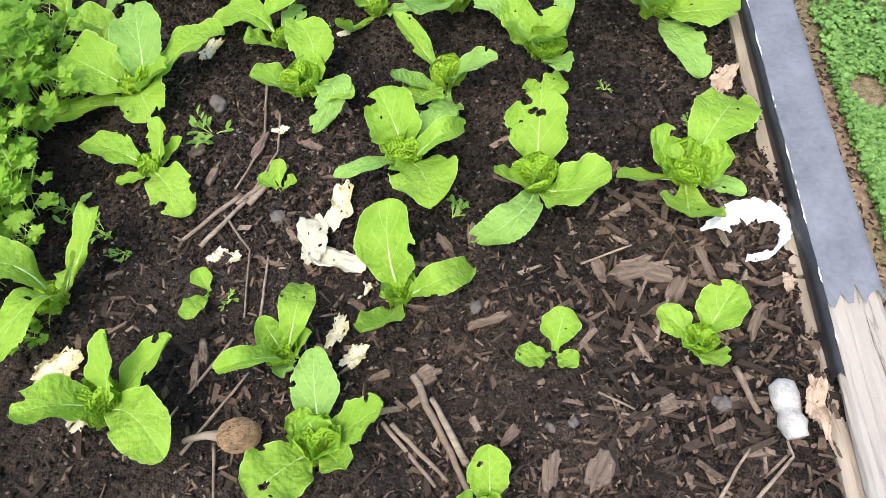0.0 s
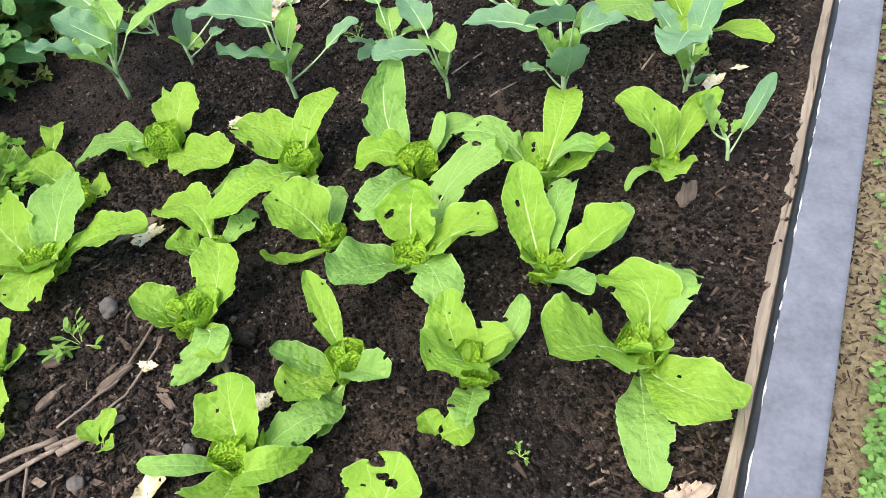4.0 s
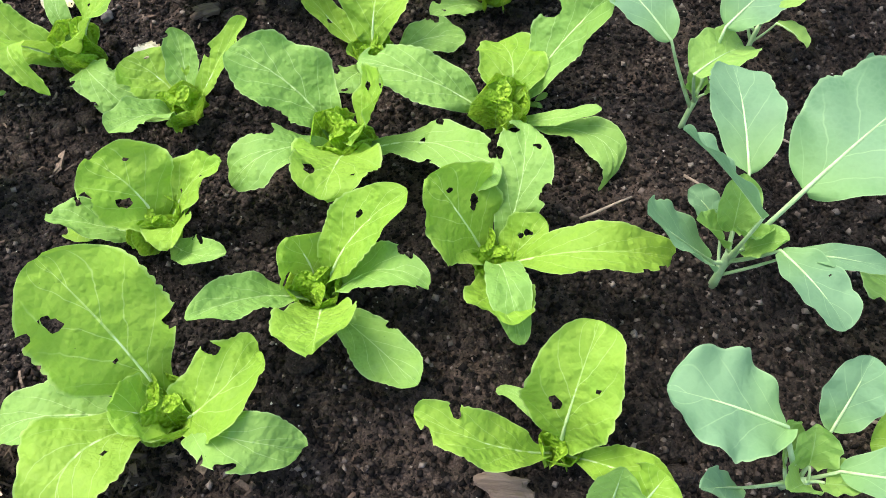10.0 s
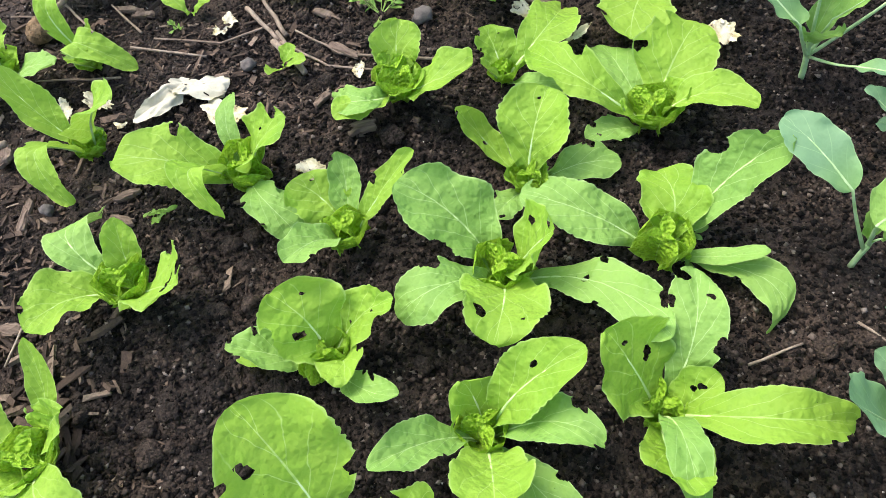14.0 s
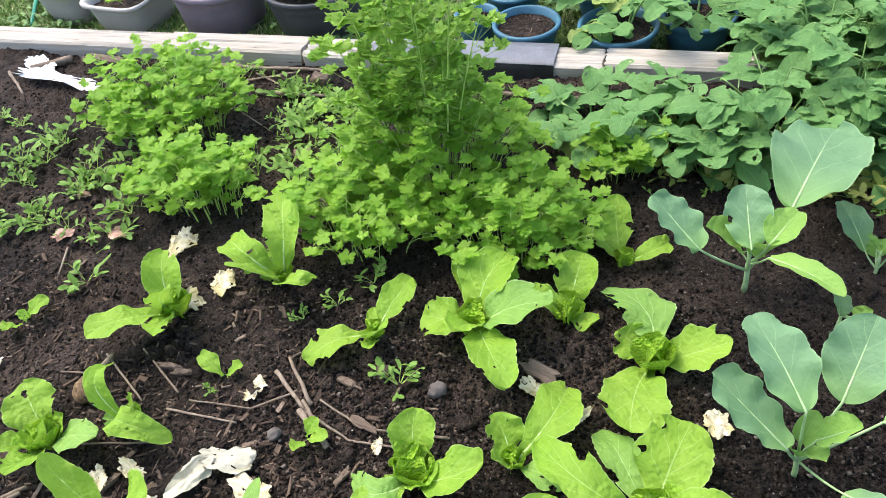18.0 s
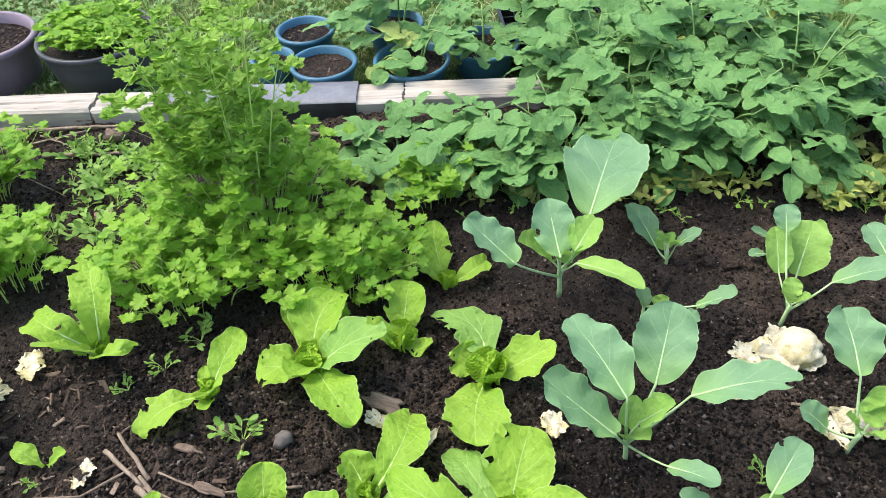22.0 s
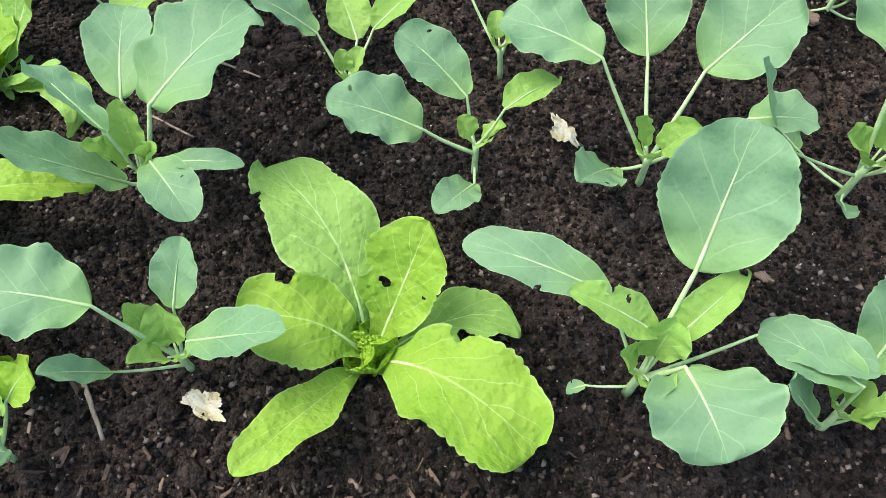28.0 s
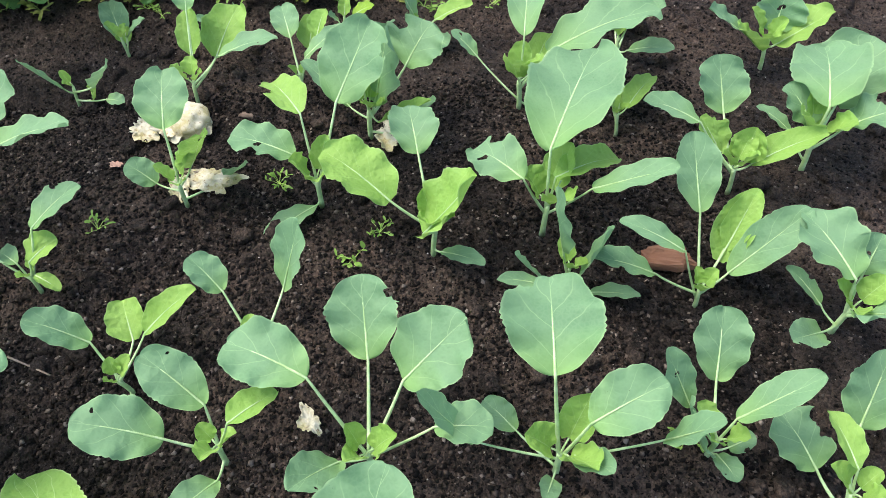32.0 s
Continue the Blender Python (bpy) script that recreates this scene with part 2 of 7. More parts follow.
def plain_material(name, color, rough=0.6, var=0.25, scale=12.0, bump=0.2, spec=0.4):
    m = Mat(name)
    p = m.object_pos()
    n1 = m.noise(p, scale, 5.0, 0.65)
    n2 = m.noise(p, scale * 9, 3.0, 0.6)
    f = m.math("ADD", m.math("MULTIPLY", n1, 0.7), m.math("MULTIPLY", n2, 0.3))
    lo = tuple(c * (1 - var) for c in color)
    hi = tuple(min(1.0, c * (1 + var)) for c in color)
    c = m.mix(m.ramp(f, [(0.35, 0.0), (0.65, 1.0)]), lo, hi)
    m.surface(c, m.math("ADD", rough, m.math("MULTIPLY", m.math("SUBTRACT", n1, 0.5), 0.3)), m.bump(f, bump, 0.004), spec=spec)
    return m.m


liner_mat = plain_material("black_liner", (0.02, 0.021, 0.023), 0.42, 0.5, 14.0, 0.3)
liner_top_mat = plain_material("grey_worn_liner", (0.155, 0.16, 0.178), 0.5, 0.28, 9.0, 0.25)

# ---- building tools ----
def empty(name, m=None, label="", category="", group="", kind=""):
    ob = new(name)
    ob.empty_display_size = 0.05
    if m is not None:
        ob.matrix_basis = m
    return tagged(ob, label, category, group, kind)


def mesh_object(name, verts, faces, material, parent=None, label="", uvs=None, smooth=True):
    me = bpy.data.meshes.new(name)
    me.from_pydata([tuple(v) for v in verts], [], faces)
    if uvs is not None:
        layer = me.uv_layers.new(name="blade")
        loops = np.empty(len(me.loops), dtype=np.int32)
        me.loops.foreach_get("vertex_index", loops)
        layer.data.foreach_set("uv", np.asarray(uvs, dtype=np.float32)[loops].ravel())
    if smooth:
        me.polygons.foreach_set("use_smooth", np.ones(len(me.polygons), dtype=bool))
    me.materials.append(material)
    ob = new(name, me)
    if parent is not None:
        ob.parent = parent
    if label:
        ob["label"] = label
    return ob


def part(name, bm, material, parent, label="", smooth=False):
    me = bpy.data.meshes.new(name)
    bm.to_mesh(me)
    bm.free()
    if smooth:
        me.polygons.foreach_set("use_smooth", np.ones(len(me.polygons), dtype=bool))
    me.materials.append(material)
    ob = new(name, me)
    if parent is not None:
        ob.parent = parent
    if label:
        ob["label"] = label
    return ob


def tube(path, radii, sides=6, cap=True):
    """Verts and faces of a tube along points with a radius at each."""
    path = [Vector(p) for p in path]
    verts, faces = [], []
    for i, p in enumerate(path):
        d = (path[min(i + 1, len(path) - 1)] - path[max(i - 1, 0)]).normalized()
        a = d.orthogonal().normalized() if abs(d.z) > 0.95 else d.cross(Vector((0, 0, 1))).normalized()
        b = d.cross(a)
        for k in range(sides):
            th = 2 * math.pi * k / sides
            verts.append(p + (a * math.cos(th) + b * math.sin(th)) * radii[i])
    for i in range(len(path) - 1):
        for k in range(sides):
            k2 = (k + 1) % sides
            faces.append((i * sides + k, i * sides + k2, (i + 1) * sides + k2, (i + 1) * sides + k))
    if cap:
        faces.append(tuple(range(sides))[::-1])
        faces.append(tuple(range((len(path) - 1) * sides, len(path) * sides)))
    return verts, faces


def join(pieces):
    verts, faces = [], []
    for v, f in pieces:
        o = len(verts)
        verts += list(v)
        faces += [tuple(i + o for i in q) for q in f]
    return verts, faces


def soil_height(x, y):
    """Height of the worked soil: low hummocks and a rough crumb."""
    z = 0.030 * noise.noise((x * 2.1, y * 2.1, 0.3)) + 0.016 * noise.noise((x * 6.0, y * 6.0, 1.7))
    return z


def fine_soil(x, y):
    """The soil's crumb: rounded clods of several sizes with dark gaps between them."""
    gate = 0.35 + 0.65 * max(0.0, min(1.0, 0.5 + 1.6 * noise.noise((x * 3.3, y * 3.3, 6.1))))
    big = noise.voronoi((x * 24 + 0.6 * noise.noise((x * 9, y * 9, 1.0)), y * 24, 0.5))[0][0]
    small = noise.voronoi((x * 61, y * 61, 4.5))[0][0]
    return soil_height(x, y) + gate * (0.036 * (0.45 - big) + 0.016 * (0.45 - small)) + 0.008 * noise.noise((x * 15, y * 15, 5.1)) - 0.003

# ---- ground, bed and timbers ----
BED_X0, BED_X1, BED_Y0, BED_Y1 = -2.34, 1.0, -1.2, 6.4
OUT_Z = -0.09


def grid_sheet(name, x0, x1, y0, y1, step, height, material):
    xs = np.arange(x0, x1 + step * 0.5, step)
    ys = np.arange(y0, y1 + step * 0.5, step)
    nx, ny = len(xs), len(ys)
    verts = [(x, y, height(x, y)) for y in ys for x in xs]
    faces = [(j * nx + i, j * nx + i + 1, (j + 1) * nx + i + 1, (j + 1) * nx + i) for j in range(ny - 1) for i in range(nx - 1) if xs[i] < 0.85 + 0.05 * (ys[j] - 0.95)]
    return mesh_object(name, verts, faces, material)


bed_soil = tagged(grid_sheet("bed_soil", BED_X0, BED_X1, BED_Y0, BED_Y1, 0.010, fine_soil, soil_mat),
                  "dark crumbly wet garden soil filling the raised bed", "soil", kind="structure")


def lawn_material():
    m = Mat("lawn_ground")
    p = m.world_pos()
    a = m.noise(p, 2.6, 4.0, 0.6)
    b = m.noise(p, 60.0, 5.0, 0.7)
    dirt = m.mix(m.ramp(b, [(0.30, 0.0), (0.70, 1.0)]), (0.10, 0.066, 0.044), (0.38, 0.28, 0.19))
    turf = m.mix(b, (0.045, 0.075, 0.018), (0.14, 0.20, 0.06))
    sep = m.n("SeparateXYZ")
    m.link(p, sep.inputs[0])
    edge = m.math("ADD", sep.outputs[0], m.math("MULTIPLY", m.math("SUBTRACT", m.noise(p, 1.3, 3.0), 0.5), 1.2))
    path = m.ramp(m.math("MULTIPLY", edge, 0.25), [(0.10, 0.0), (0.20, 1.0), (0.45, 1.0), (0.60, 0.0)])
    f = m.math("SUBTRACT", m.ramp(a, [(0.28, 0.0), (0.42, 1.0)]), m.math("MULTIPLY", path, 0.75))
    c = m.mix(f, dirt, turf)
    m.surface(c, 0.95, m.bump(b, 0.9, 0.01), spec=0.2)
    return m.m


def ground_height(x, y):
    r = 0.5 * (noise.noise((x * 0.7, y * 0.7, 9.0)) + noise.noise((x * 2.3, y * 2.3, 4.0)))
    rise = 0.055 * min(1.0, max(0.0, (x - 0.80) / 0.08))
    return OUT_Z + rise + 0.015 * r - (0.08 if BED_X0 - 0.02 < x < 0.85 and BED_Y0 < y < BED_Y1 else 0.0)


lawn_mat = lawn_material()
xs = sorted(set([-400, -150, -60, -25, -12, -8] + [round(-6 + 0.15 * i, 3) for i in range(81)] + [8, 12, 25, 60, 150, 400]))
ys = sorted(set([-400, -150, -60, -25, -12, -8] + [round(-6 + 0.15 * i, 3) for i in range(115)] + [13, 16, 25, 60, 150, 400]))
gv = [(x, y, ground_height(x, y)) for y in ys for x in xs]
gf = [(j * len(xs) + i, j * len(xs) + i + 1, (j + 1) * len(xs) + i + 1, (j + 1) * len(xs) + i) for j in range(len(ys) - 1) for i in range(len(xs) - 1)]
tagged(mesh_object("ground", gv, gf, lawn_mat), "patchy lawn and bare trodden dirt around the bed", "ground", kind="structure")


def timber(parent, x0, x1, y0, y1, z0, z1, material, seed, wear=0.006, label=""):
    """A sawn timber lying along y, its edges worn and its top checked by long splits."""
    rng = random.Random(seed)
    n = max(6, int((y1 - y0) / 0.03))
    prof = []
    w, h = x1 - x0, z1 - z0
    r = 0.010
    top = 14
    prof += [(w - r, 0.0), (w, r), (w, h * 0.5), (w, h - r)]
    prof += [(w - r - (w - 2 * r) * i / top, h) for i in range(top + 1)]
    prof += [(0.0, h - r), (0.0, h * 0.75), (0.0, h * 0.5), (0.0, h * 0.25), (0.0, r), (r, 0.0)]
    m = len(prof)
    verts, faces = [], []
    for i in range(n + 1):
        y = y0 + (y1 - y0) * i / n
        for k, (px, pz) in enumerate(prof):
            d = wear * noise.noise((y * 6 + seed, k * 0.6, seed * 1.3)) + 0.6 * wear * noise.noise((y * 17, k * 1.9, seed))
            split = 0.0
            if 4 < k < 4 + top:
                split = -0.012 * max(0.0, noise.noise((k * 3.7, y * 1.3, seed * 2.1)) - 0.28) * 2
            verts.append((x0 + px + d * 0.6, y + (rng.uniform(-1, 1) * 0.007 if i in (0, n) else 0), z0 + pz + d * 0.6 + split))
    for i in range(n):
        for k in range(m):
            k2 = (k + 1) % m
            faces.append((i * m + k, i * m + k2, (i + 1) * m + k2, (i + 1) * m + k))
    faces.append(tuple(range(m)))
    faces.append(tuple(range(n * m, (n + 1) * m))[::-1])
    return mesh_object("timber", verts, faces, material, parent, label, smooth=False)


def strip(name, parent, y0, y1, profile, material, label, seed, tear=0.0, wob=0.0025, step=0.02):
    """A sheet that follows a profile of (x, z) points along y; its near end is torn."""
    rng = random.Random(seed)
    n = int((y1 - y0) / step)
    m = len(profile)
    start = [y0 + tear * (noise.noise((k * 0.9, seed, 0.5)) + 0.3 * rng.random()) for k in range(m)]
    verts, faces = [], []
    for i in range(n + 1):
        for k, (px, pz) in enumerate(profile):
            y = start[k] + (y1 - start[k]) * i / n
            d = wob * (noise.noise((y * 5, k * 0.7, seed)) + 0.5 * noise.noise((y * 19, k * 1.3, seed)))
            verts.append((px + d, y, pz + d))
    for i in range(n):
        for k in range(m - 1):
            faces.append((i * m + k, i * m + k + 1, (i + 1) * m + k + 1, (i + 1) * m + k))
    return mesh_object(name, verts, faces, material, parent, label)


timber_inner_mat = wood_material("split_pale_timber", (0.26, 0.21, 0.16), (0.44, 0.375, 0.295), (0.19, 0.15, 0.115))
flake_mat = plain_material("flaking_white_edge", (0.62, 0.61, 0.58), 0.7, 0.3, 30.0, 0.5)
# the edging along the path: two courses of timber, the upper one wrapped in black plastic from a torn end on
right_edge = empty("bed_edging", pose(0.79, 0.95, 0, 0, 0, -2.9), "weathered timber bed edging partly wrapped in torn plastic liner", "bed edging", kind="structure")
timber(right_edge, -0.030, 0.120, -2.3, -0.02, -0.12, 0.010, timber_inner_mat, 2, 0.013)
timber(right_edge, -0.030, 0.120, -0.01, 5.4, -0.12, 0.010, timber_inner_mat, 4, 0.013)
timber(right_edge, 0.000, 0.125, -2.3, 5.4, 0.016, 0.050, timber_mat, 3, 0.007, "grey split timber showing bare wood at one end")
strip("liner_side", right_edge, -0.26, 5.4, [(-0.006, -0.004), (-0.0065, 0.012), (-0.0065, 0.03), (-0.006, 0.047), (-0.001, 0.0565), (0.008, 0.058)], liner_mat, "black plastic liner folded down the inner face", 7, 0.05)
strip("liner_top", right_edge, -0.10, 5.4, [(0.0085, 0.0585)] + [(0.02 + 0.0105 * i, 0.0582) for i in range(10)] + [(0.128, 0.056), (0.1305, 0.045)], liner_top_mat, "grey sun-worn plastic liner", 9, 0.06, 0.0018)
rng = random.Random(4)
y = -0.2
fl_pieces = []
while y < 5.3:
    ln = rng.uniform(0.01, 0.10)
    if rng.random() < 0.72:
        n = 6
        vs, fs = [], []
        for i in range(n + 1):
            wdt = 0.0020 * (0.4 + rng.random()) * math.sin(math.pi * (i + 0.3) / (n + 0.6))
            yy = y + ln * i / n
            cx = 0.0075 + rng.uniform(-0.001, 0.001)
            vs += [(cx - wdt, yy, 0.0600), (cx, yy, 0.0630), (cx + wdt, yy, 0.0610)]
        for i in range(n):
            for k in range(2):
                fs.append((i * 3 + k, i * 3 + k + 1, i * 3 + k + 4, i * 3 + k + 3))
        fl_pieces.append((vs, fs))
    y += ln + rng.uniform(0.0, 0.03)
mesh_object("worn_edge", *join(fl_pieces), flake_mat, right_edge, "whitish cracked crease along the liner's fold")
bleached_mat = wood_material("bleached_timber", (0.33, 0.30, 0.26), (0.52, 0.485, 0.43), (0.40, 0.345, 0.28))
# the edging on the lawn side: short grey timbers laid end to end
left_edge = empty("bed_edging", pose(-2.34, 0, 0, 0, 0, 1.0), "row of grey weathered timbers beside the lawn", "bed edging", kind="structure")
for i, (a, b) in enumerate(((-1.6, -0.175), (-0.165, 0.535), (0.55, 1.85), (1.86, 3.3), (3.31, 4.7), (4.71, 6.4))):
    timber(left_edge, -0.020, 0.120 + 0.006 * (i % 3), a, b, -0.10, 0.056 + 0.006 * (i % 2), bleached_mat, 11 + i, 0.006)
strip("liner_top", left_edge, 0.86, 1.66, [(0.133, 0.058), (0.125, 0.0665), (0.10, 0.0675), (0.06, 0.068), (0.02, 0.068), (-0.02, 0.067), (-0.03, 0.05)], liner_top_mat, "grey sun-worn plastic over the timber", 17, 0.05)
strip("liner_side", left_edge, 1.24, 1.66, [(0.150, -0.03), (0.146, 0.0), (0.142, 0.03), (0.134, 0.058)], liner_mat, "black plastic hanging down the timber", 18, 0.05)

# ---- leaves ----
def smooth(a, b, x):
    t = np.clip((x - a) / (b - a), 0, 1)
    return t * t * (3 - 2 * t)


def blade_mesh(curve, width, kind, seed, cup=0.25, ruffle=0.5, crinkle=0.003, holes=(), roll=0.0, nu=30, nv=16, teeth=0.03, freq=55, blister=0.0):
    """A leaf blade laid along a curve (points from base to tip). kind sets the outline. Returns verts, faces, uvs.
    holes: (u, v, radius in m) eaten through the blade; at |v| near 1 they bite into the margin."""
    rng = np.random.RandomState(seed)
    pts = np.array(curve, dtype=float)
    u = np.linspace(0, 1, nu + 1)
    seg = np.r_[0, np.cumsum(np.linalg.norm(np.diff(pts, axis=0), axis=1))]
    length = seg[-1]
    c = np.stack([np.interp(u * length, seg, pts[:, k]) for k in range(3)], 1)
    tan = np.gradient(c, axis=0)
    tan /= np.linalg.norm(tan, axis=1)[:, None] + 1e-9
    flat = pts[-1] - pts[0]
    flat[2] = 0
    if np.linalg.norm(flat) < 1e-4:
        flat = np.array([1.0, 0, 0])
    side = np.cross(flat / np.linalg.norm(flat), [0, 0, 1])
    side = np.repeat(side[None], nu + 1, 0)
    nor = np.cross(side, tan)
    nor /= np.linalg.norm(nor, axis=1)[:, None] + 1e-9
    ca, sa = math.cos(roll), math.sin(roll)
    side, nor = side * ca + nor * sa, nor * ca - side * sa
    if kind == "napa":
        w = 0.20 + 0.80 * smooth(0.08, 0.56, u)
        w = w * np.sqrt(np.clip(1 - (np.clip(u - 0.60, 0, 1) / 0.403) ** 2.1, 0.0, 1))
    elif kind == "heart":
        w = 0.45 + 0.55 * smooth(0.0, 0.5, u)
        w = w * np.sqrt(np.clip(1 - (np.clip(u - 0.6, 0, 1) / 0.405) ** 2.4, 0.0, 1))
    elif kind == "round":
        w = np.sqrt(np.clip(1 - ((u - 0.50) / 0.503) ** 2, 0, 1)) * (0.86 + 0.14 * smooth(0.0, 0.5, u))
    else:
        w = np.sqrt(np.clip(1 - ((u - 0.44) / 0.565) ** 2, 0, 1)) * smooth(-0.25, 0.30, u)
    w = np.maximum(w, 0.02)
    ph = rng.rand(6) * 6.28
    lob = 1 + 0.075 * np.sin(u * 9 + ph[0]) + 0.045 * np.sin(u * 17 + ph[1])
    lob2 = 1 + 0.075 * np.sin(u * 8 + ph[2]) + 0.045 * np.sin(u * 19 + ph[3])
    if kind == "round":
        lob, lob2 = 0.3 * lob + 0.7, 0.3 * lob2 + 0.7
    elif kind == "ovate":
        lob, lob2 = 0.4 * lob + 0.6, 0.4 * lob2 + 0.6
    notch = max(6.0, length / 0.0085)
    beat = u * notch * math.pi * 0.5 + ph[0] + 1.3 * np.sin(u * 7 + ph[2])
    tooth = 1 + teeth * (np.abs(np.sin(beat)) * 2 - 1.2) * smooth(0.2, 0.5, u) * (0.7 + 0.5 * np.sin(u * 13 + ph[5]))
    vs = np.linspace(-1, 1, nv + 1)
    vs = np.sign(vs) * np.abs(vs) ** 0.92
    half = width * 0.5
    U, V = np.meshgrid(u, vs, indexing="ij")
    edge = np.abs(V)
    wl = np.where(V > 0, (w * lob)[:, None], (w * lob2)[:, None])
    wl = wl * np.where(edge > 0.97, tooth[:, None], 1.0)
    across = V * wl * half
    lift = cup * half * (edge ** 1.8) * w[:, None]
    wave = np.sin(U * 6.28 * 2.1 + ph[4] + V) * np.sin(U * 6.28 * 1.1 + ph[5])
    lift = lift + ruffle * half * 0.30 * wave * edge ** 2.2
    lift = lift - np.exp(-(across / 0.006) ** 2) * 0.0018
    if crinkle > 0:
        nz = np.empty_like(U)
        for i in range(nu + 1):
            for j in range(nv + 1):
                q = (u[i] * length * freq, across[i, j] * freq, seed * 0.37)
                nz[i, j] = noise.noise(q) + 0.45 * noise.noise((q[0] * 2.1, q[1] * 2.1, q[2]))
                if blister:
                    nz[i, j] += blister / crinkle * (0.9 - 2.6 * abs(noise.noise((u[i] * length * 88, across[i, j] * 88 + 9.0, seed * 0.71))))
        lift = lift + nz * crinkle * smooth(0.05, 0.35, U) * (1 - 0.4 * np.exp(-(across / 0.008) ** 2))
    P = c[:, None] + side[:, None] * across[..., None] + nor[:, None] * lift[..., None]
    alive = np.ones((nu, nv), dtype=bool)
    X = U * length
    for hu, hv, hr in holes:
        hx = hu * length
        hy = hv * np.interp(hu, u, w) * half
        dx, dy = X - hx, across - hy
        d = np.sqrt(dx ** 2 + dy ** 2) + 1e-9
        th = np.arctan2(dy, dx)
        hp = rng.rand(3) * 6.28
        r = hr * (1 + 0.36 * np.sin(2 * th + hp[0]) + 0.18 * np.sin(3 * th + hp[1]) + 0.13 * np.sin(7 * th + hp[2]))
        inside = d < r
        n_in = inside[:-1, :-1] * 1 + inside[1:, :-1] + inside[:-1, 1:] + inside[1:, 1:]
        dead = n_in >= 3
        alive &= ~dead
        f = np.where(inside, np.minimum(r / d, 4.0) - 1, 0.0)
        du = np.gradient(P, axis=0) / (length / nu)
        P = P + du * (dx * f)[..., None] + side[:, None] * (dy * f)[..., None]
    idx = np.arange((nu + 1) * (nv + 1)).reshape(nu + 1, nv + 1)
    q = np.stack([idx[:-1, :-1], idx[1:, :-1], idx[1:, 1:], idx[:-1, 1:]], -1)[alive]
    used = np.unique(q)
    remap = np.full(idx.size, -1)
    remap[used] = np.arange(len(used))
    verts = P.reshape(-1, 3)[used]
    uvs = np.stack([U.ravel(), V.ravel()], 1)[used]
    return verts.tolist(), remap[q].tolist(), uvs


def bezier(p0, p1, p2, n=12):
    return [tuple((1 - s) ** 2 * a + 2 * s * (1 - s) * b + s * s * d for a, b, d in zip(p0, p1, p2)) for s in np.linspace(0, 1, n)]


def eaten(rng, n_small, n_edge, size):
    out = []
    for _ in range(n_small):
        out.append((rng.uniform(0.42, 0.9), rng.uniform(-0.75, 0.75), rng.choice((0.0026, 0.003, 0.0035, 0.0075)) * rng.uniform(0.85, 1.2) * size))
    for _ in range(n_edge):
        out.append((rng.uniform(0.45, 0.98), rng.choice((-1, 1)) * rng.uniform(0.9, 1.02), rng.uniform(0.007, 0.017) * size))
    return out


PLANT_COUNT = [0]


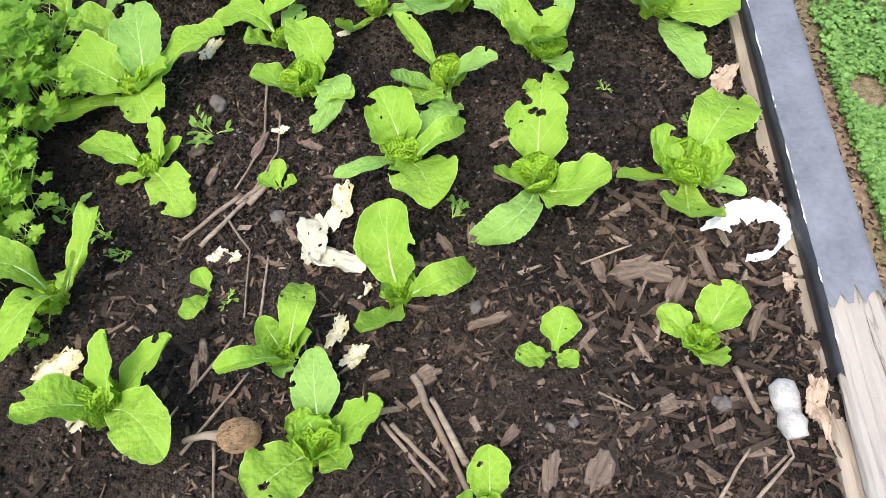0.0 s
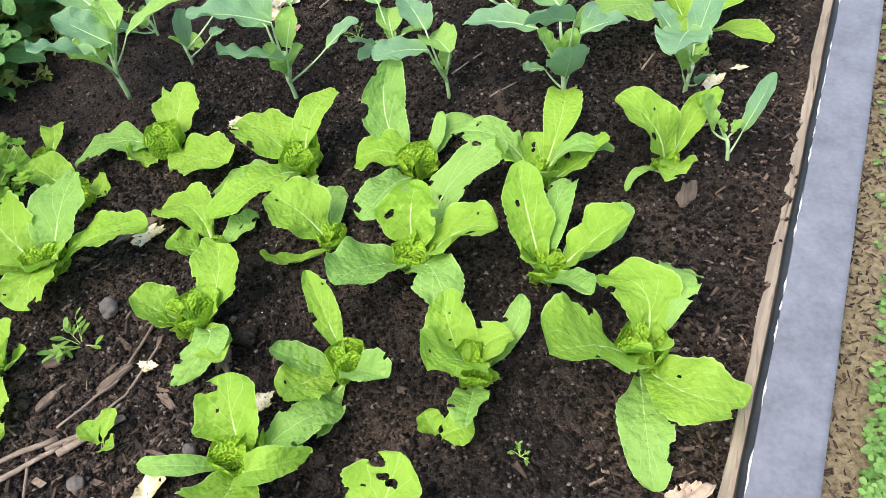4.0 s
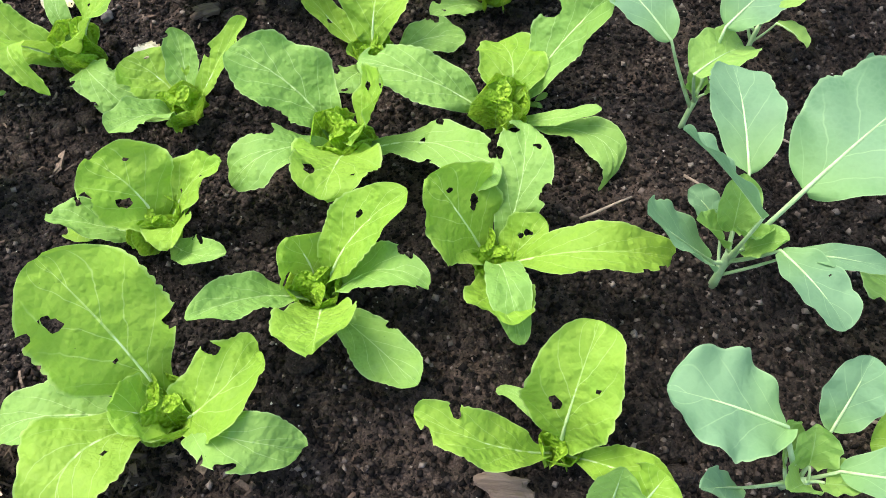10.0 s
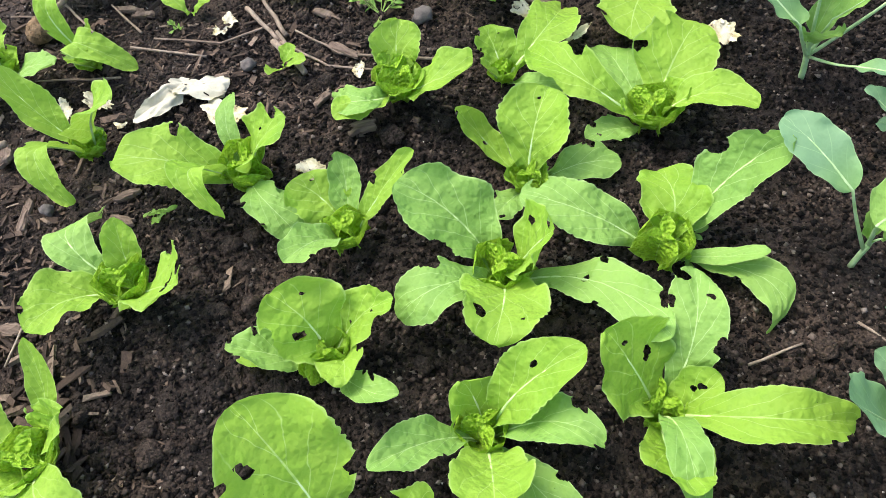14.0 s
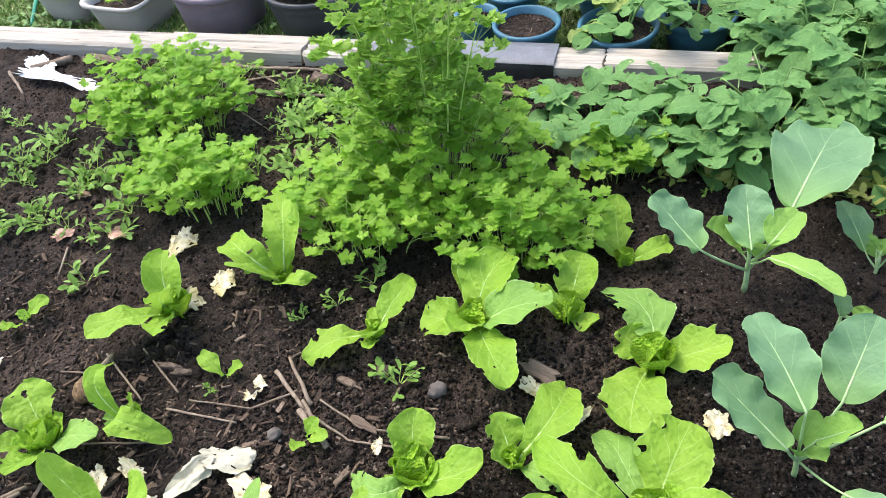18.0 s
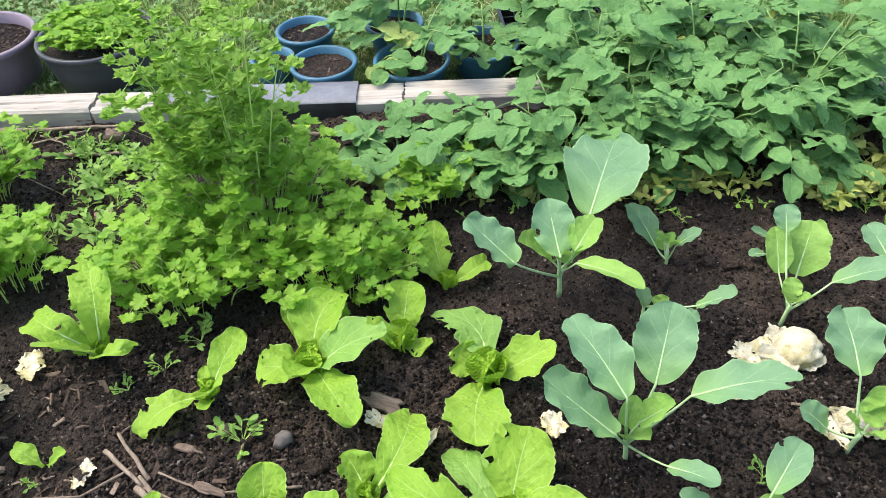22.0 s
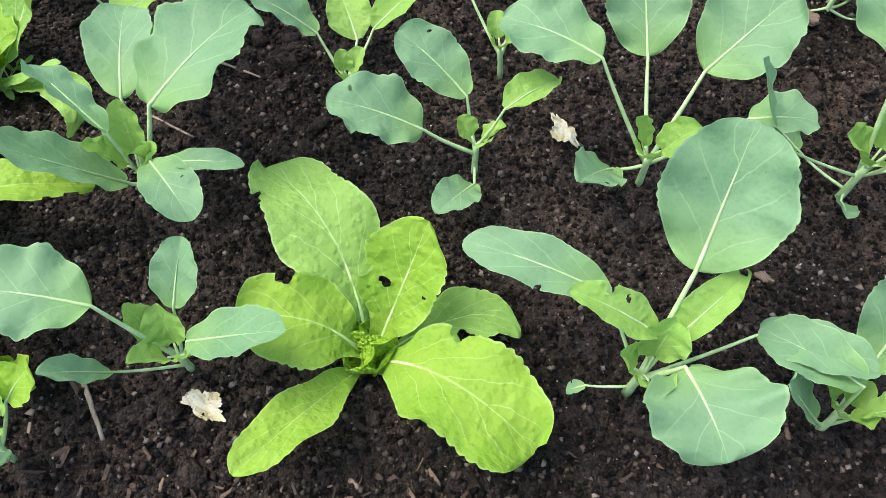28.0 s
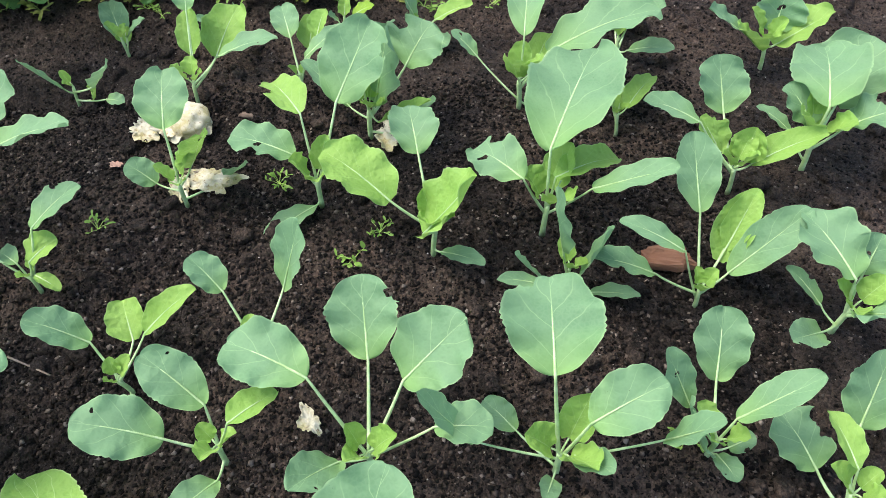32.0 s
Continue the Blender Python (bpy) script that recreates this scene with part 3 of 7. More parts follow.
def napa(x, y, heart, leaves):
    """A young napa cabbage: spreading outer leaves round a crinkled heart."""
    PLANT_COUNT[0] += 1
    k = PLANT_COUNT[0]
    rng = random.Random(500 + k)
    z0 = soil_height(x, y)
    small = heart < 0.03
    if small:
        label = "tiny napa cabbage seedling in dark soil"
    elif heart > 0.09:
        label = "large loose napa cabbage, lime green leaves eaten, in dark soil"
    else:
        label = "young napa cabbage with insect-eaten lime green leaves, in dark soil"
    plant = empty("napa_cabbage", pose(x, y, z0), label, "cabbage", "napa cabbages in the bed")
    full = all(len(row) > 5 for row in leaves)
    for i, (az, reach, rise, width, age, *arch) in enumerate(leaves):
        a = radians(az)
        if arch:
            rise -= z0
        rise = max(rise, 0.012)
        d = Vector((math.cos(a), math.sin(a), 0))
        stub = 0.006
        p0 = d * stub + Vector((0, 0, 0.004 + 0.004 * (age == "y")))
        p2 = d * max(reach, 0.02) + Vector((0, 0, rise))
        steep = rise / max(reach, 0.02)
        mid = 0.55 if steep < 0.6 else 0.62
        hgt = rise * (0.62 if steep > 0.8 else 0.85) + 0.018 * (steep < 0.5)
        p1 = d * (reach * mid) + Vector((0, 0, hgt))
        if arch:
            far, up, turn = arch
            m = Vector((math.cos(radians(turn)) * far, math.sin(radians(turn)) * far, max(up - z0, 0.012)))
            s = min(0.68, max(0.36, (m - p0).length / ((m - p0).length + (p2 - m).length)))
            p1 = (m - p0 * (1 - s) ** 2 - p2 * s * s) / (2 * s * (1 - s))
            p1.z = max(p1.z, 0.01)
        curve = bezier(p0, p1, p2)
        size = min(1.4, width / 0.11)
        n_small = rng.choice((0, 0, 1, 1, 2)) + (1 if width > 0.13 else 0)
        n_edge = (rng.choice((0, 1, 1, 2)) if age == "y" else rng.choice((1, 1, 2, 3)))
        if small:
            n_small, n_edge = rng.choice((0, 1)), 0
        v, f, uv = blade_mesh(curve, width * 1.06, "napa", 1000 * k + i, cup=(0.08 if age == "o" else 0.20) if steep < 0.6 else 0.34, ruffle=0.75, crinkle=0.0036 if not small else 0.001, freq=34, teeth=0.030,
                              holes=eaten(rng, n_small, n_edge, size), roll=rng.uniform(-0.14, 0.14),
                              nu=(66 if width > 0.09 else 48) if width > 0.05 else 18, nv=26 if width > 0.05 else 8, blister=(0.0007 if age == "o" else 0.0010) if not small else 0.0)
        leaf = mesh_object("leaf", v, f, napa_mat if age == "y" else napa_old_mat, plant, "darker outer leaf" if age == "o" else "", uvs=uv)
        if not small:
            rib = [Vector(c) - Vector((0, 0, 0.0048)) for c in curve[:9]]
            tv, tf = tube(rib, [0.0044 - 0.0004 * q for q in range(9)] if width > 0.09 else [0.003 - 0.00027 * q for q in range(9)], 6)
            mesh_object("midrib", tv, tf, rib_mat, leaf, "pale juicy midrib")
    if small:
        return plant
    core = min(max(heart, 0.05) * 1.05, 0.092)
    turn = rng.uniform(0, 360)
    if not full:
        for i in range(2):
            a = radians(turn + i * 165 + rng.uniform(-20, 20))
            d = Vector((math.cos(a), math.sin(a), 0))
            s = heart * rng.uniform(0.95, 1.2)
            curve = bezier(d * 0.008 + Vector((0, 0, 0.005)), d * s * 0.42 + Vector((0, 0, s * 0.55)), d * s * rng.uniform(0.62, 0.85) + Vector((0, 0, s * rng.uniform(0.85, 1.1))))
            v, f, uv = blade_mesh(curve, s * 0.95, "napa", 70000 + 50 * k + i, cup=0.32, ruffle=0.5, crinkle=0.0038, freq=60, teeth=0.02,
                                  holes=eaten(rng, rng.choice((0, 1, 2)), rng.choice((0, 1)), 0.8), roll=rng.uniform(-0.2, 0.2), nu=34, nv=22, blister=0.0016)
            mesh_object("inner_leaf", v, f, napa_inner_mat, plant, "ruffled upright inner leaf", uvs=uv)
    # the heart: cupped, blistered leaves closing round each other
    for i, (out, high, wide) in enumerate(((0.62, 1.04, 1.10), (0.56, 0.98, 1.05), (0.05, 0.98, 0.86), (-0.12, 0.90, 0.80), (-0.05, 0.80, 0.70))):
        a = radians(turn + 80) + 2.3 * i
        d = Vector((math.cos(a), math.sin(a), 0))
        p0 = d * (0.010 if i < 2 else core * 0.22) + Vector((0, 0, 0.006))
        p1 = d * (core * (0.30 + 0.5 * out)) + Vector((0, 0, core * (0.48 if i < 2 else 1.0)))
        p2 = d * (core * out) + Vector((0, 0, core * high))
        v, f, uv = blade_mesh(bezier(p0, p1, p2), core * wide * 1.15, "heart", 90000 + 50 * k + i, cup=0.55, ruffle=0.16, crinkle=0.0014, freq=80, roll=rng.uniform(-0.12, 0.12), nu=28, nv=24, teeth=0.02, blister=0.0011)
        mesh_object("heart_leaf", v, f, heart_mat, plant, "crinkled bright heart leaf", uvs=uv)
    return plant


def brassica(x, y, leaves):
    """A young cauliflower plant: an upright stem with long-stalked, waxy blue-green leaves."""
    PLANT_COUNT[0] += 1
    k = PLANT_COUNT[0]
    rng = random.Random(900 + k)
    z0 = soil_height(x, y)
    big = max(l[3] for l in leaves)
    label = "small cauliflower seedling with grey-green leaves, in dark soil" if big < 0.1 else "young cauliflower plant with waxy blue-green leaves, in dark soil"
    plant = empty("cauliflower_plant", pose(x, y, z0), label, "cauliflower", "cauliflower plants in the bed")
    h = min(0.11, 0.035 + 0.36 * big)
    lean = Vector((rng.uniform(-0.012, 0.012), rng.uniform(-0.012, 0.012), 0))
    r0 = 0.0035 + 0.022 * min(0.2, big)
    path = [lean * s * s + Vector((0, 0, -0.015 + (h + 0.015) * s)) for s in (0, 0.3, 0.6, 0.85, 1.0)]
    tv, tf = tube(path, [r0 * 1.15, r0, r0 * 0.95, r0 * 1.0, r0 * 0.7], 8)
    mesh_object("stem", tv, tf, cole_stalk, plant, "pale grey-green stem")
    for i, (az, reach, rise, width, age, br, bz, *bend) in enumerate(leaves):
        tilt = bend[1] if len(bend) > 1 else rng.uniform(-0.2, 0.2)
        if bend:
            rise, bz = rise - z0, bz - z0
        a = radians(az)
        d = Vector((math.cos(a), math.sin(a), 0))
        low = width < 0.06 or bz < 0.06
        hs = h * (0.25 if low else (0.92 if age == "g" else 0.7))
        start = lean * (hs / h) ** 2 + Vector((0, 0, hs))
        br = min(max(br, 0.018), reach * 0.72)
        bz = min(max(bz, hs * 0.5), max(rise, hs) + 0.02)
        aim = radians(bend[0]) if bend else a
        knee = Vector((math.cos(aim) * br, math.sin(aim) * br, bz))
        tip = d * reach + Vector((0, 0, max(rise, 0.006)))
        chord = tip - knee
        bow = 0.16 * chord.length
        p1 = knee + chord * 0.5 + Vector((0, 0, bow if rise < bz + 0.1 else bow * 0.3)) + d * (0.05 * chord.length)
        curve = bezier(knee, p1, tip)
        n_small = rng.choice((0, 0, 0, 1))
        n_edge = rng.choice((0, 0, 0, 1))
        size = min(1.5, width / 0.10)
        mat = cole_young_mat if age == "g" else (napa_mat if age == "y" else cole_mat)
        v, f, uv = blade_mesh(curve, width, "round" if age != "g" else "ovate", 200000 + 1000 * k + i, cup=0.26 if age != "g" else 0.45, ruffle=0.55 + 0.25 * (width > 0.12), crinkle=0.0026, freq=24,
                              holes=eaten(rng, n_small, n_edge, size), roll=tilt, nu=(70 if width > 0.09 else 44) if width > 0.05 else 16, nv=24 if width > 0.05 else 8, teeth=0.026)
        leaf = mesh_object("leaf", v, f, mat, plant, "small yellow-green young leaf" if age == "g" else "", uvs=uv)
        stalk = bezier(start, start * 0.35 + knee * 0.65 - Vector((0, 0, 0.012)), knee, 7) + [Vector(c) - Vector((0, 0, 0.0016)) for c in curve[1:8]]
        r1 = 0.0022 + 0.014 * min(width, 0.2)
        tv, tf = tube(stalk, [r1 * (1.15 - 0.075 * q) for q in range(len(stalk))], 6)
        mesh_object("stalk", tv, tf, cole_stalk, leaf, "pale leaf stalk")
    # the young leaves that open round the growing tip
    top = lean + Vector((0, 0, h))
    turn = rng.uniform(0, 360)
    for i in range(3 if big > 0.09 else 2):
        a = radians(turn + 130 * i + rng.uniform(-25, 25))
        d = Vector((math.cos(a), math.sin(a), 0))
        L = big * rng.uniform(0.45, 0.72)
        knee = top + d * 0.18 * L + Vector((0, 0, 0.25 * L))
        tip = top + d * L * rng.uniform(0.5, 0.85) + Vector((0, 0, L * rng.uniform(0.75, 1.05)))
        v, f, uv = blade_mesh(bezier(knee, knee.lerp(tip, 0.45) + Vector((0, 0, 0.12 * L)), tip), L * rng.uniform(0.55, 0.72), "ovate", 260000 + 100 * k + i, cup=0.5, ruffle=0.8, crinkle=0.002, freq=30, roll=rng.uniform(-0.3, 0.3), nu=18, nv=12, teeth=0.01)
        leaf = mesh_object("leaf", v, f, cole_young_mat, plant, "small yellow-green young leaf", uvs=uv)
        tv, tf = tube(bezier(top - Vector((0, 0, 0.004)), top + d * 0.05 * L + Vector((0, 0, 0.15 * L)), knee, 5), [0.0026, 0.0025, 0.0024, 0.0022, 0.002], 6)
        mesh_object("stalk", tv, tf, cole_stalk, leaf, "pale leaf stalk")
    return plant


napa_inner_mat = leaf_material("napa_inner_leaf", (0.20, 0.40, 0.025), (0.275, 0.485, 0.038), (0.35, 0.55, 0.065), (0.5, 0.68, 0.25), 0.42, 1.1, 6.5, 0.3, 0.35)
rib_mat = stalk_material("napa_rib", (0.42, 0.60, 0.20), (0.54, 0.68, 0.33))

# ---- the planted rows: each leaf by bearing, reach, rise, width and age (for the brassicas also where its stalk ends) ----
napa(-0.789, 0.721, 0.099, [(46, 0.114, 0.214, 0.084, 'y', 0.061, 0.138, 25), (26, 0.216, 0.15, 0.076, 'y', 0.151, 0.12, 24), (-37, 0.256, 0.1, 0.116, 'y', 0.185, 0.12, -31), (-154, 0.14, 0.15, 0.113, 'y', 0.073, 0.13, -147)])
napa(-0.386, 0.821, 0.060, [(77, 0.166, 0.054, 0.07, 'y', 0.071, 0.146, 37), (-143, 0.137, 0.134, 0.056, 'y', 0.092, 0.166, -118), (125, 0.04, 0.14, 0.065, 'y'), (5, 0.079, 0.1, 0.053, 'y'), (-79, 0.073, 0.055, 0.051, 'o')])
napa(-0.289, 0.609, 0.075, [(93, 0.187, 0.090, 0.095, 'o'), (13, 0.156, 0.125, 0.088, 'y'), (-131, 0.169, 0.100, 0.132, 'y'), (-46, 0.114, 0.100, 0.071, 'y'), (104, 0.029, 0.115, 0.078, 'y')])
napa(-0.122, 0.959, 0.060, [(91, 0.138, 0.206, 0.127, 'y', 0.067, 0.154, 100), (15, 0.177, 0.038, 0.075, 'y', 0.112, 0.126, -16), (-105, 0.195, 0.202, 0.081, 'y', 0.124, 0.114, -101), (154, 0.046, 0.055, 0.066, 'o')])
napa(0.216, 0.783, 0.018, [(69, 0.087, 0.065, 0.077, 'y'), (-163, 0.086, 0.045, 0.055, 'y'), (-44, 0.064, 0.040, 0.049, 'y')])
napa(0.529, 0.795, 0.054, [(50, 0.140, 0.075, 0.099, 'y'), (138, 0.108, 0.055, 0.064, 'y'), (-76, 0.083, 0.075, 0.071, 'y')])
napa(-0.113, 1.369, 0.093, [(117, 0.121, 0.17, 0.13, 'y', 0.05, 0.118, 118), (10, 0.158, 0.09, 0.071, 'y', 0.12, 0.154, -23), (54, 0.227, 0.01, 0.085, 'o', 0.118, 0.074, 44), (-71, 0.261, 0.134, 0.145, 'y', 0.182, 0.13, -69), (-151, 0.2, 0.082, 0.045, 'o', 0.13, 0.094, -143)])
napa(0.215, 1.243, 0.083, [(81, 0.18, 0.174, 0.143, 'y', 0.111, 0.118, 82), (-29, 0.186, 0.142, 0.135, 'y', 0.126, 0.11, -43), (-134, 0.225, 0.026, 0.095, 'o', 0.177, 0.102, -115), (-158, 0.109, 0.142, 0.07, 'y', 0.063, 0.082, -156)])
napa(0.577, 1.234, 0.103, [(53, 0.281, 0.034, 0.142, 'y', 0.089, 0.102, 49), (139, 0.1, 0.138, 0.095, 'y', 0.058, 0.082, 161), (-103, 0.232, 0.178, 0.134, 'y', 0.1, 0.05, -100), (-158, 0.201, 0.142, 0.045, 'y', 0.134, 0.086, -164), (-30, 0.145, 0.03, 0.052, 'o')])
napa(-0.805, 1.388, 0.052, [(160, 0.199, 0.09, 0.092, 'y', 0.086, 0.08, 158), (54, 0.093, 0.15, 0.071, 'y', 0.051, 0.1, 34), (19, 0.111, 0.11, 0.048, 'y', 0.061, 0.07, 14), (-161, 0.103, 0.035, 0.039, 'y', 0.054, 0.03, -154), (-51, 0.208, 0.03, 0.11, 'y', 0.143, 0.07, -51)])
napa(-0.986, 1.004, 0.064, [(-170, 0.191, 0.202, 0.119, 'y', 0.06, 0.174, 159), (-108, 0.208, 0.09, 0.111, 'y', 0.081, 0.146, -63), (-29, 0.155, 0.198, 0.061, 'y', 0.124, 0.174, -4), (62, 0.203, 0.142, 0.071, 'y', 0.202, 0.17, 48)])
napa(-0.454, 1.308, 0.015, [(154, 0.057, 0.040, 0.043, 'y'), (90, 0.075, 0.045, 0.043, 'y'), (0, 0.054, 0.040, 0.042, 'y')])
napa(-0.589, 0.999, 0.017, [(-112, 0.095, 0.045, 0.052, 'y'), (120, 0.062, 0.040, 0.047, 'y')])
napa(0.062, 0.450, 0.047, [(86, 0.112, 0.100, 0.081, 'y'), (-175, 0.066, 0.100, 0.067, 'y'), (-36, 0.084, 0.100, 0.066, 'y')])
napa(-0.893, 1.680, 0.130, [(163, 0.194, 0.15, 0.154, 'y', 0.087, 0.13, 177), (-164, 0.32, 0.05, 0.1, 'y', 0.163, 0.06, -158), (92, 0.215, 0.18, 0.135, 'o', 0.11, 0.16, 80), (30, 0.290, 0.12, 0.120, 'y', 0.172, 0.13, 26), (-62, 0.165, 0.07, 0.145, 'y', 0.100, 0.10, -62), (-15, 0.130, 0.15, 0.100, 'y', 0.075, 0.12, -15)])
napa(-0.409, 1.641, 0.091, [(-167, 0.129, 0.126, 0.106, 'y', 0.061, 0.082, -158), (95, 0.173, 0.126, 0.123, 'y', 0.109, 0.114, 74), (-74, 0.165, 0.01, 0.093, 'o', 0.121, 0.09, -33), (-33, 0.187, 0.08, 0.086, 'y')])
napa(-0.003, 1.639, 0.075, [(-118, 0.158, 0.082, 0.125, 'y', 0.106, 0.05, -130), (137, 0.182, 0.17, 0.059, 'y', 0.105, 0.11, 137), (-160, 0.153, 0.11, 0.068, 'o', 0.133, 0.078, -162), (-105, 0.239, 0.034, 0.094, 'o', 0.169, 0.026, -100), (-22, 0.155, 0.134, 0.087, 'o', 0.092, 0.106, -27)])
napa(0.276, 1.695, 0.079, [(-118, 0.11, 0.17, 0.145, 'y', 0.046, 0.13, -134), (131, 0.152, 0.146, 0.103, 'y', 0.092, 0.106, 142), (-75, 0.171, 0.118, 0.073, 'o', 0.126, 0.102, -74), (47, 0.096, 0.114, 0.089, 'y', 0.049, 0.09, 73), (70, 0.18, 0.118, 0.055, 'o', 0.142, 0.102, 63)])
napa(0.597, 1.837, 0.093, [(-127, 0.235, 0.25, 0.187, 'y', 0.142, 0.186, -131), (128, 0.168, 0.114, 0.124, 'y', 0.107, 0.134, 106), (-60, 0.061, 0.142, 0.101, 'y', 0.029, 0.086, -55), (-74, 0.298, 0.03, 0.099, 'o', 0.227, 0.07, -76), (-19, 0.23, 0.07, 0.141, 'y', 0.174, 0.1, -37), (84, 0.228, 0.066, 0.088, 'o', 0.165, 0.13, 76)])
napa(-0.213, 1.978, 0.064, [(176, 0.158, 0.138, 0.14, 'y', 0.071, 0.106, -179), (-115, 0.187, 0.126, 0.068, 'y', 0.145, 0.042, -124), (114, 0.2, 0.022, 0.086, 'o', 0.14, 0.03, 117), (-23, 0.129, 0.045, 0.063, 'o')])
napa(-0.090, 2.267, 0.119, [(-94, 0.285, 0.114, 0.112, 'o', 0.168, 0.11, -92), (123, 0.214, 0.258, 0.118, 'o', 0.183, 0.158, 137), (-169, 0.173, 0.05, 0.129, 'y', 0.084, 0.074, 174), (88, 0.187, 0.086, 0.045, 'o', 0.133, 0.07, 83), (57, 0.247, 0.01, 0.076, 'o', 0.232, 0.046, 71)])
napa(0.024, 1.973, 0.118, [(-111, 0.238, 0.162, 0.157, 'o', 0.137, 0.106, -121), (96, 0.097, 0.198, 0.143, 'y', 0.06, 0.094, 116), (9, 0.212, 0.154, 0.151, 'y', 0.148, 0.142, 13), (67, 0.347, 0.158, 0.104, 'o', 0.221, 0.11, 80), (-47, 0.227, 0.07, 0.112, 'o', 0.162, 0.114, -45)])
napa(0.241, 2.298, 0.070, [(94, 0.295, 0.1, 0.09, 'y', 0.162, 0.17, 80), (18, 0.177, 0.166, 0.097, 'y', 0.103, 0.102, 12), (-114, 0.124, 0.202, 0.156, 'y', 0.069, 0.138, -114), (175, 0.23, 0.14, 0.093, 'o', 0.131, 0.142, 166), (117, 0.093, 0.122, 0.083, 'y', 0.057, 0.098, 104), (21, 0.193, 0.118, 0.064, 'o', 0.106, 0.148, 21)])
napa(0.346, 2.010, 0.075, [(21, 0.181, 0.198, 0.124, 'y', 0.108, 0.13, 23), (-139, 0.064, 0.13, 0.114, 'y', 0.035, 0.066, -153), (126, 0.185, 0.222, 0.102, 'y', 0.099, 0.154, 133), (-46, 0.2, 0.174, 0.076, 'o', 0.114, 0.126, -51), (88, 0.202, 0.134, 0.083, 'o', 0.146, 0.142, 94), (54, 0.257, 0.082, 0.086, 'o', 0.174, 0.066, 54)])
napa(0.543, 2.448, 0.055, [(170, 0.147, 0.198, 0.131, 'y', 0.068, 0.166, 173), (-84, 0.217, 0.166, 0.078, 'y', 0.146, 0.146, -75), (66, 0.164, 0.15, 0.066, 'y', 0.105, 0.102, 68), (-126, 0.138, 0.01, 0.026, 'o', 0.104, 0.038, -132)])
napa(-0.647, 0.243, 0.029, [(141, 0.102, 0.050, 0.057, 'y'), (-13, 0.063, 0.040, 0.057, 'y'), (-177, 0.030, 0.040, 0.051, 'y')])
napa(-0.981, 1.917, 0.071, [(172, 0.168, 0.12, 0.119, 'y', 0.093, 0.094, 171), (-106, 0.106, 0.106, 0.057, 'y', 0.062, 0.102, -86), (79, 0.098, 0.058, 0.065, 'y', 0.053, 0.026, 67)])
napa(-1.244, 2.050, 0.044, [(-167, 0.226, 0.082, 0.095, 'y', 0.142, 0.046, -164), (126, 0.161, 0.018, 0.074, 'y', 0.07, 0.054, 91), (-132, 0.144, 0.022, 0.074, 'y', 0.078, 0.026, -131)])
napa(-0.852, 2.169, 0.113, [(-8, 0.24, 0.06, 0.173, 'y', 0.152, 0.066, -14), (99, 0.19, 0.138, 0.131, 'y', 0.098, 0.082, 99), (-120, 0.115, 0.082, 0.12, 'y', 0.062, 0.026, -134), (-146, 0.268, 0.066, 0.144, 'o', 0.157, 0.066, -168)])
napa(-0.499, 1.863, 0.035, [(159, 0.261, 0.014, 0.12, 'y', 0.102, 0.074, 140), (-144, 0.108, 0.082, 0.097, 'y', 0.063, 0.05, -149), (-41, 0.058, 0.1, 0.056, 'y'), (72, 0.15, 0.04, 0.071, 'o')])
napa(-0.415, 2.207, 0.107, [(164, 0.241, 0.102, 0.164, 'y', 0.11, 0.094, 166), (-112, 0.309, 0.074, 0.103, 'y', 0.17, 0.122, -94), (80, 0.203, 0.146, 0.084, 'y', 0.118, 0.138, 86), (-148, 0.267, 0.01, 0.103, 'o', 0.161, 0.034, -148), (-56, 0.154, 0.04, 0.071, 'o')])
napa(0.521, 3.089, 0.073, [(-150, 0.387, 0.098, 0.161, 'o', 0.234, 0.13, -158), (146, 0.187, 0.2, 0.142, 'y', 0.135, 0.13, 147), (-100, 0.216, 0.102, 0.145, 'y', 0.101, 0.11, -105), (55, 0.323, 0.086, 0.181, 'y', 0.19, 0.12, 58), (-40, 0.29, 0.118, 0.085, 'y', 0.182, 0.1, -38), (98, 0.263, 0.034, 0.097, 'o', 0.214, 0.03, 108)])
brassica(-1.196, 2.403, [(154, 0.46, 0.29, 0.25, 'b', 0.095, 0.282, 125), (-77, 0.292, 0.386, 0.14, 'b', 0.218, 0.282, -46), (-151, 0.099, 0.322, 0.125, 'b', 0.062, 0.222, -15), (108, 0.095, 0.294, 0.09, 'g', 0.073, 0.25, 21), (36, 0.31, 0.286, 0.067, 'g', 0.097, 0.23, 15)])
brassica(-0.618, 2.520, [(-97, 0.229, 0.31, 0.146, 'b', 0.079, 0.19, -44), (-135, 0.221, 0.37, 0.137, 'b', 0.044, 0.294, -55), (154, 0.265, 0.33, 0.156, 'b', 0.096, 0.21, 141), (90, 0.361, 0.33, 0.122, 'b', 0.124, 0.25, 94), (72, 0.079, 0.278, 0.078, 'g', 0.014, 0.178, 35), (38, 0.248, 0.206, 0.069, 'b', 0.135, 0.158, 26)])
brassica(-0.624, 3.081, [(-175, 0.23, 0.3, 0.142, 'b', 0.072, 0.23, -172), (81, 0.113, 0.29, 0.094, 'g', 0.072, 0.09, 162), (-109, 0.145, 0.138, 0.083, 'b', 0.068, 0.082, -107), (71, 0.207, 0.218, 0.071, 'b', 0.213, 0.02, 130)])
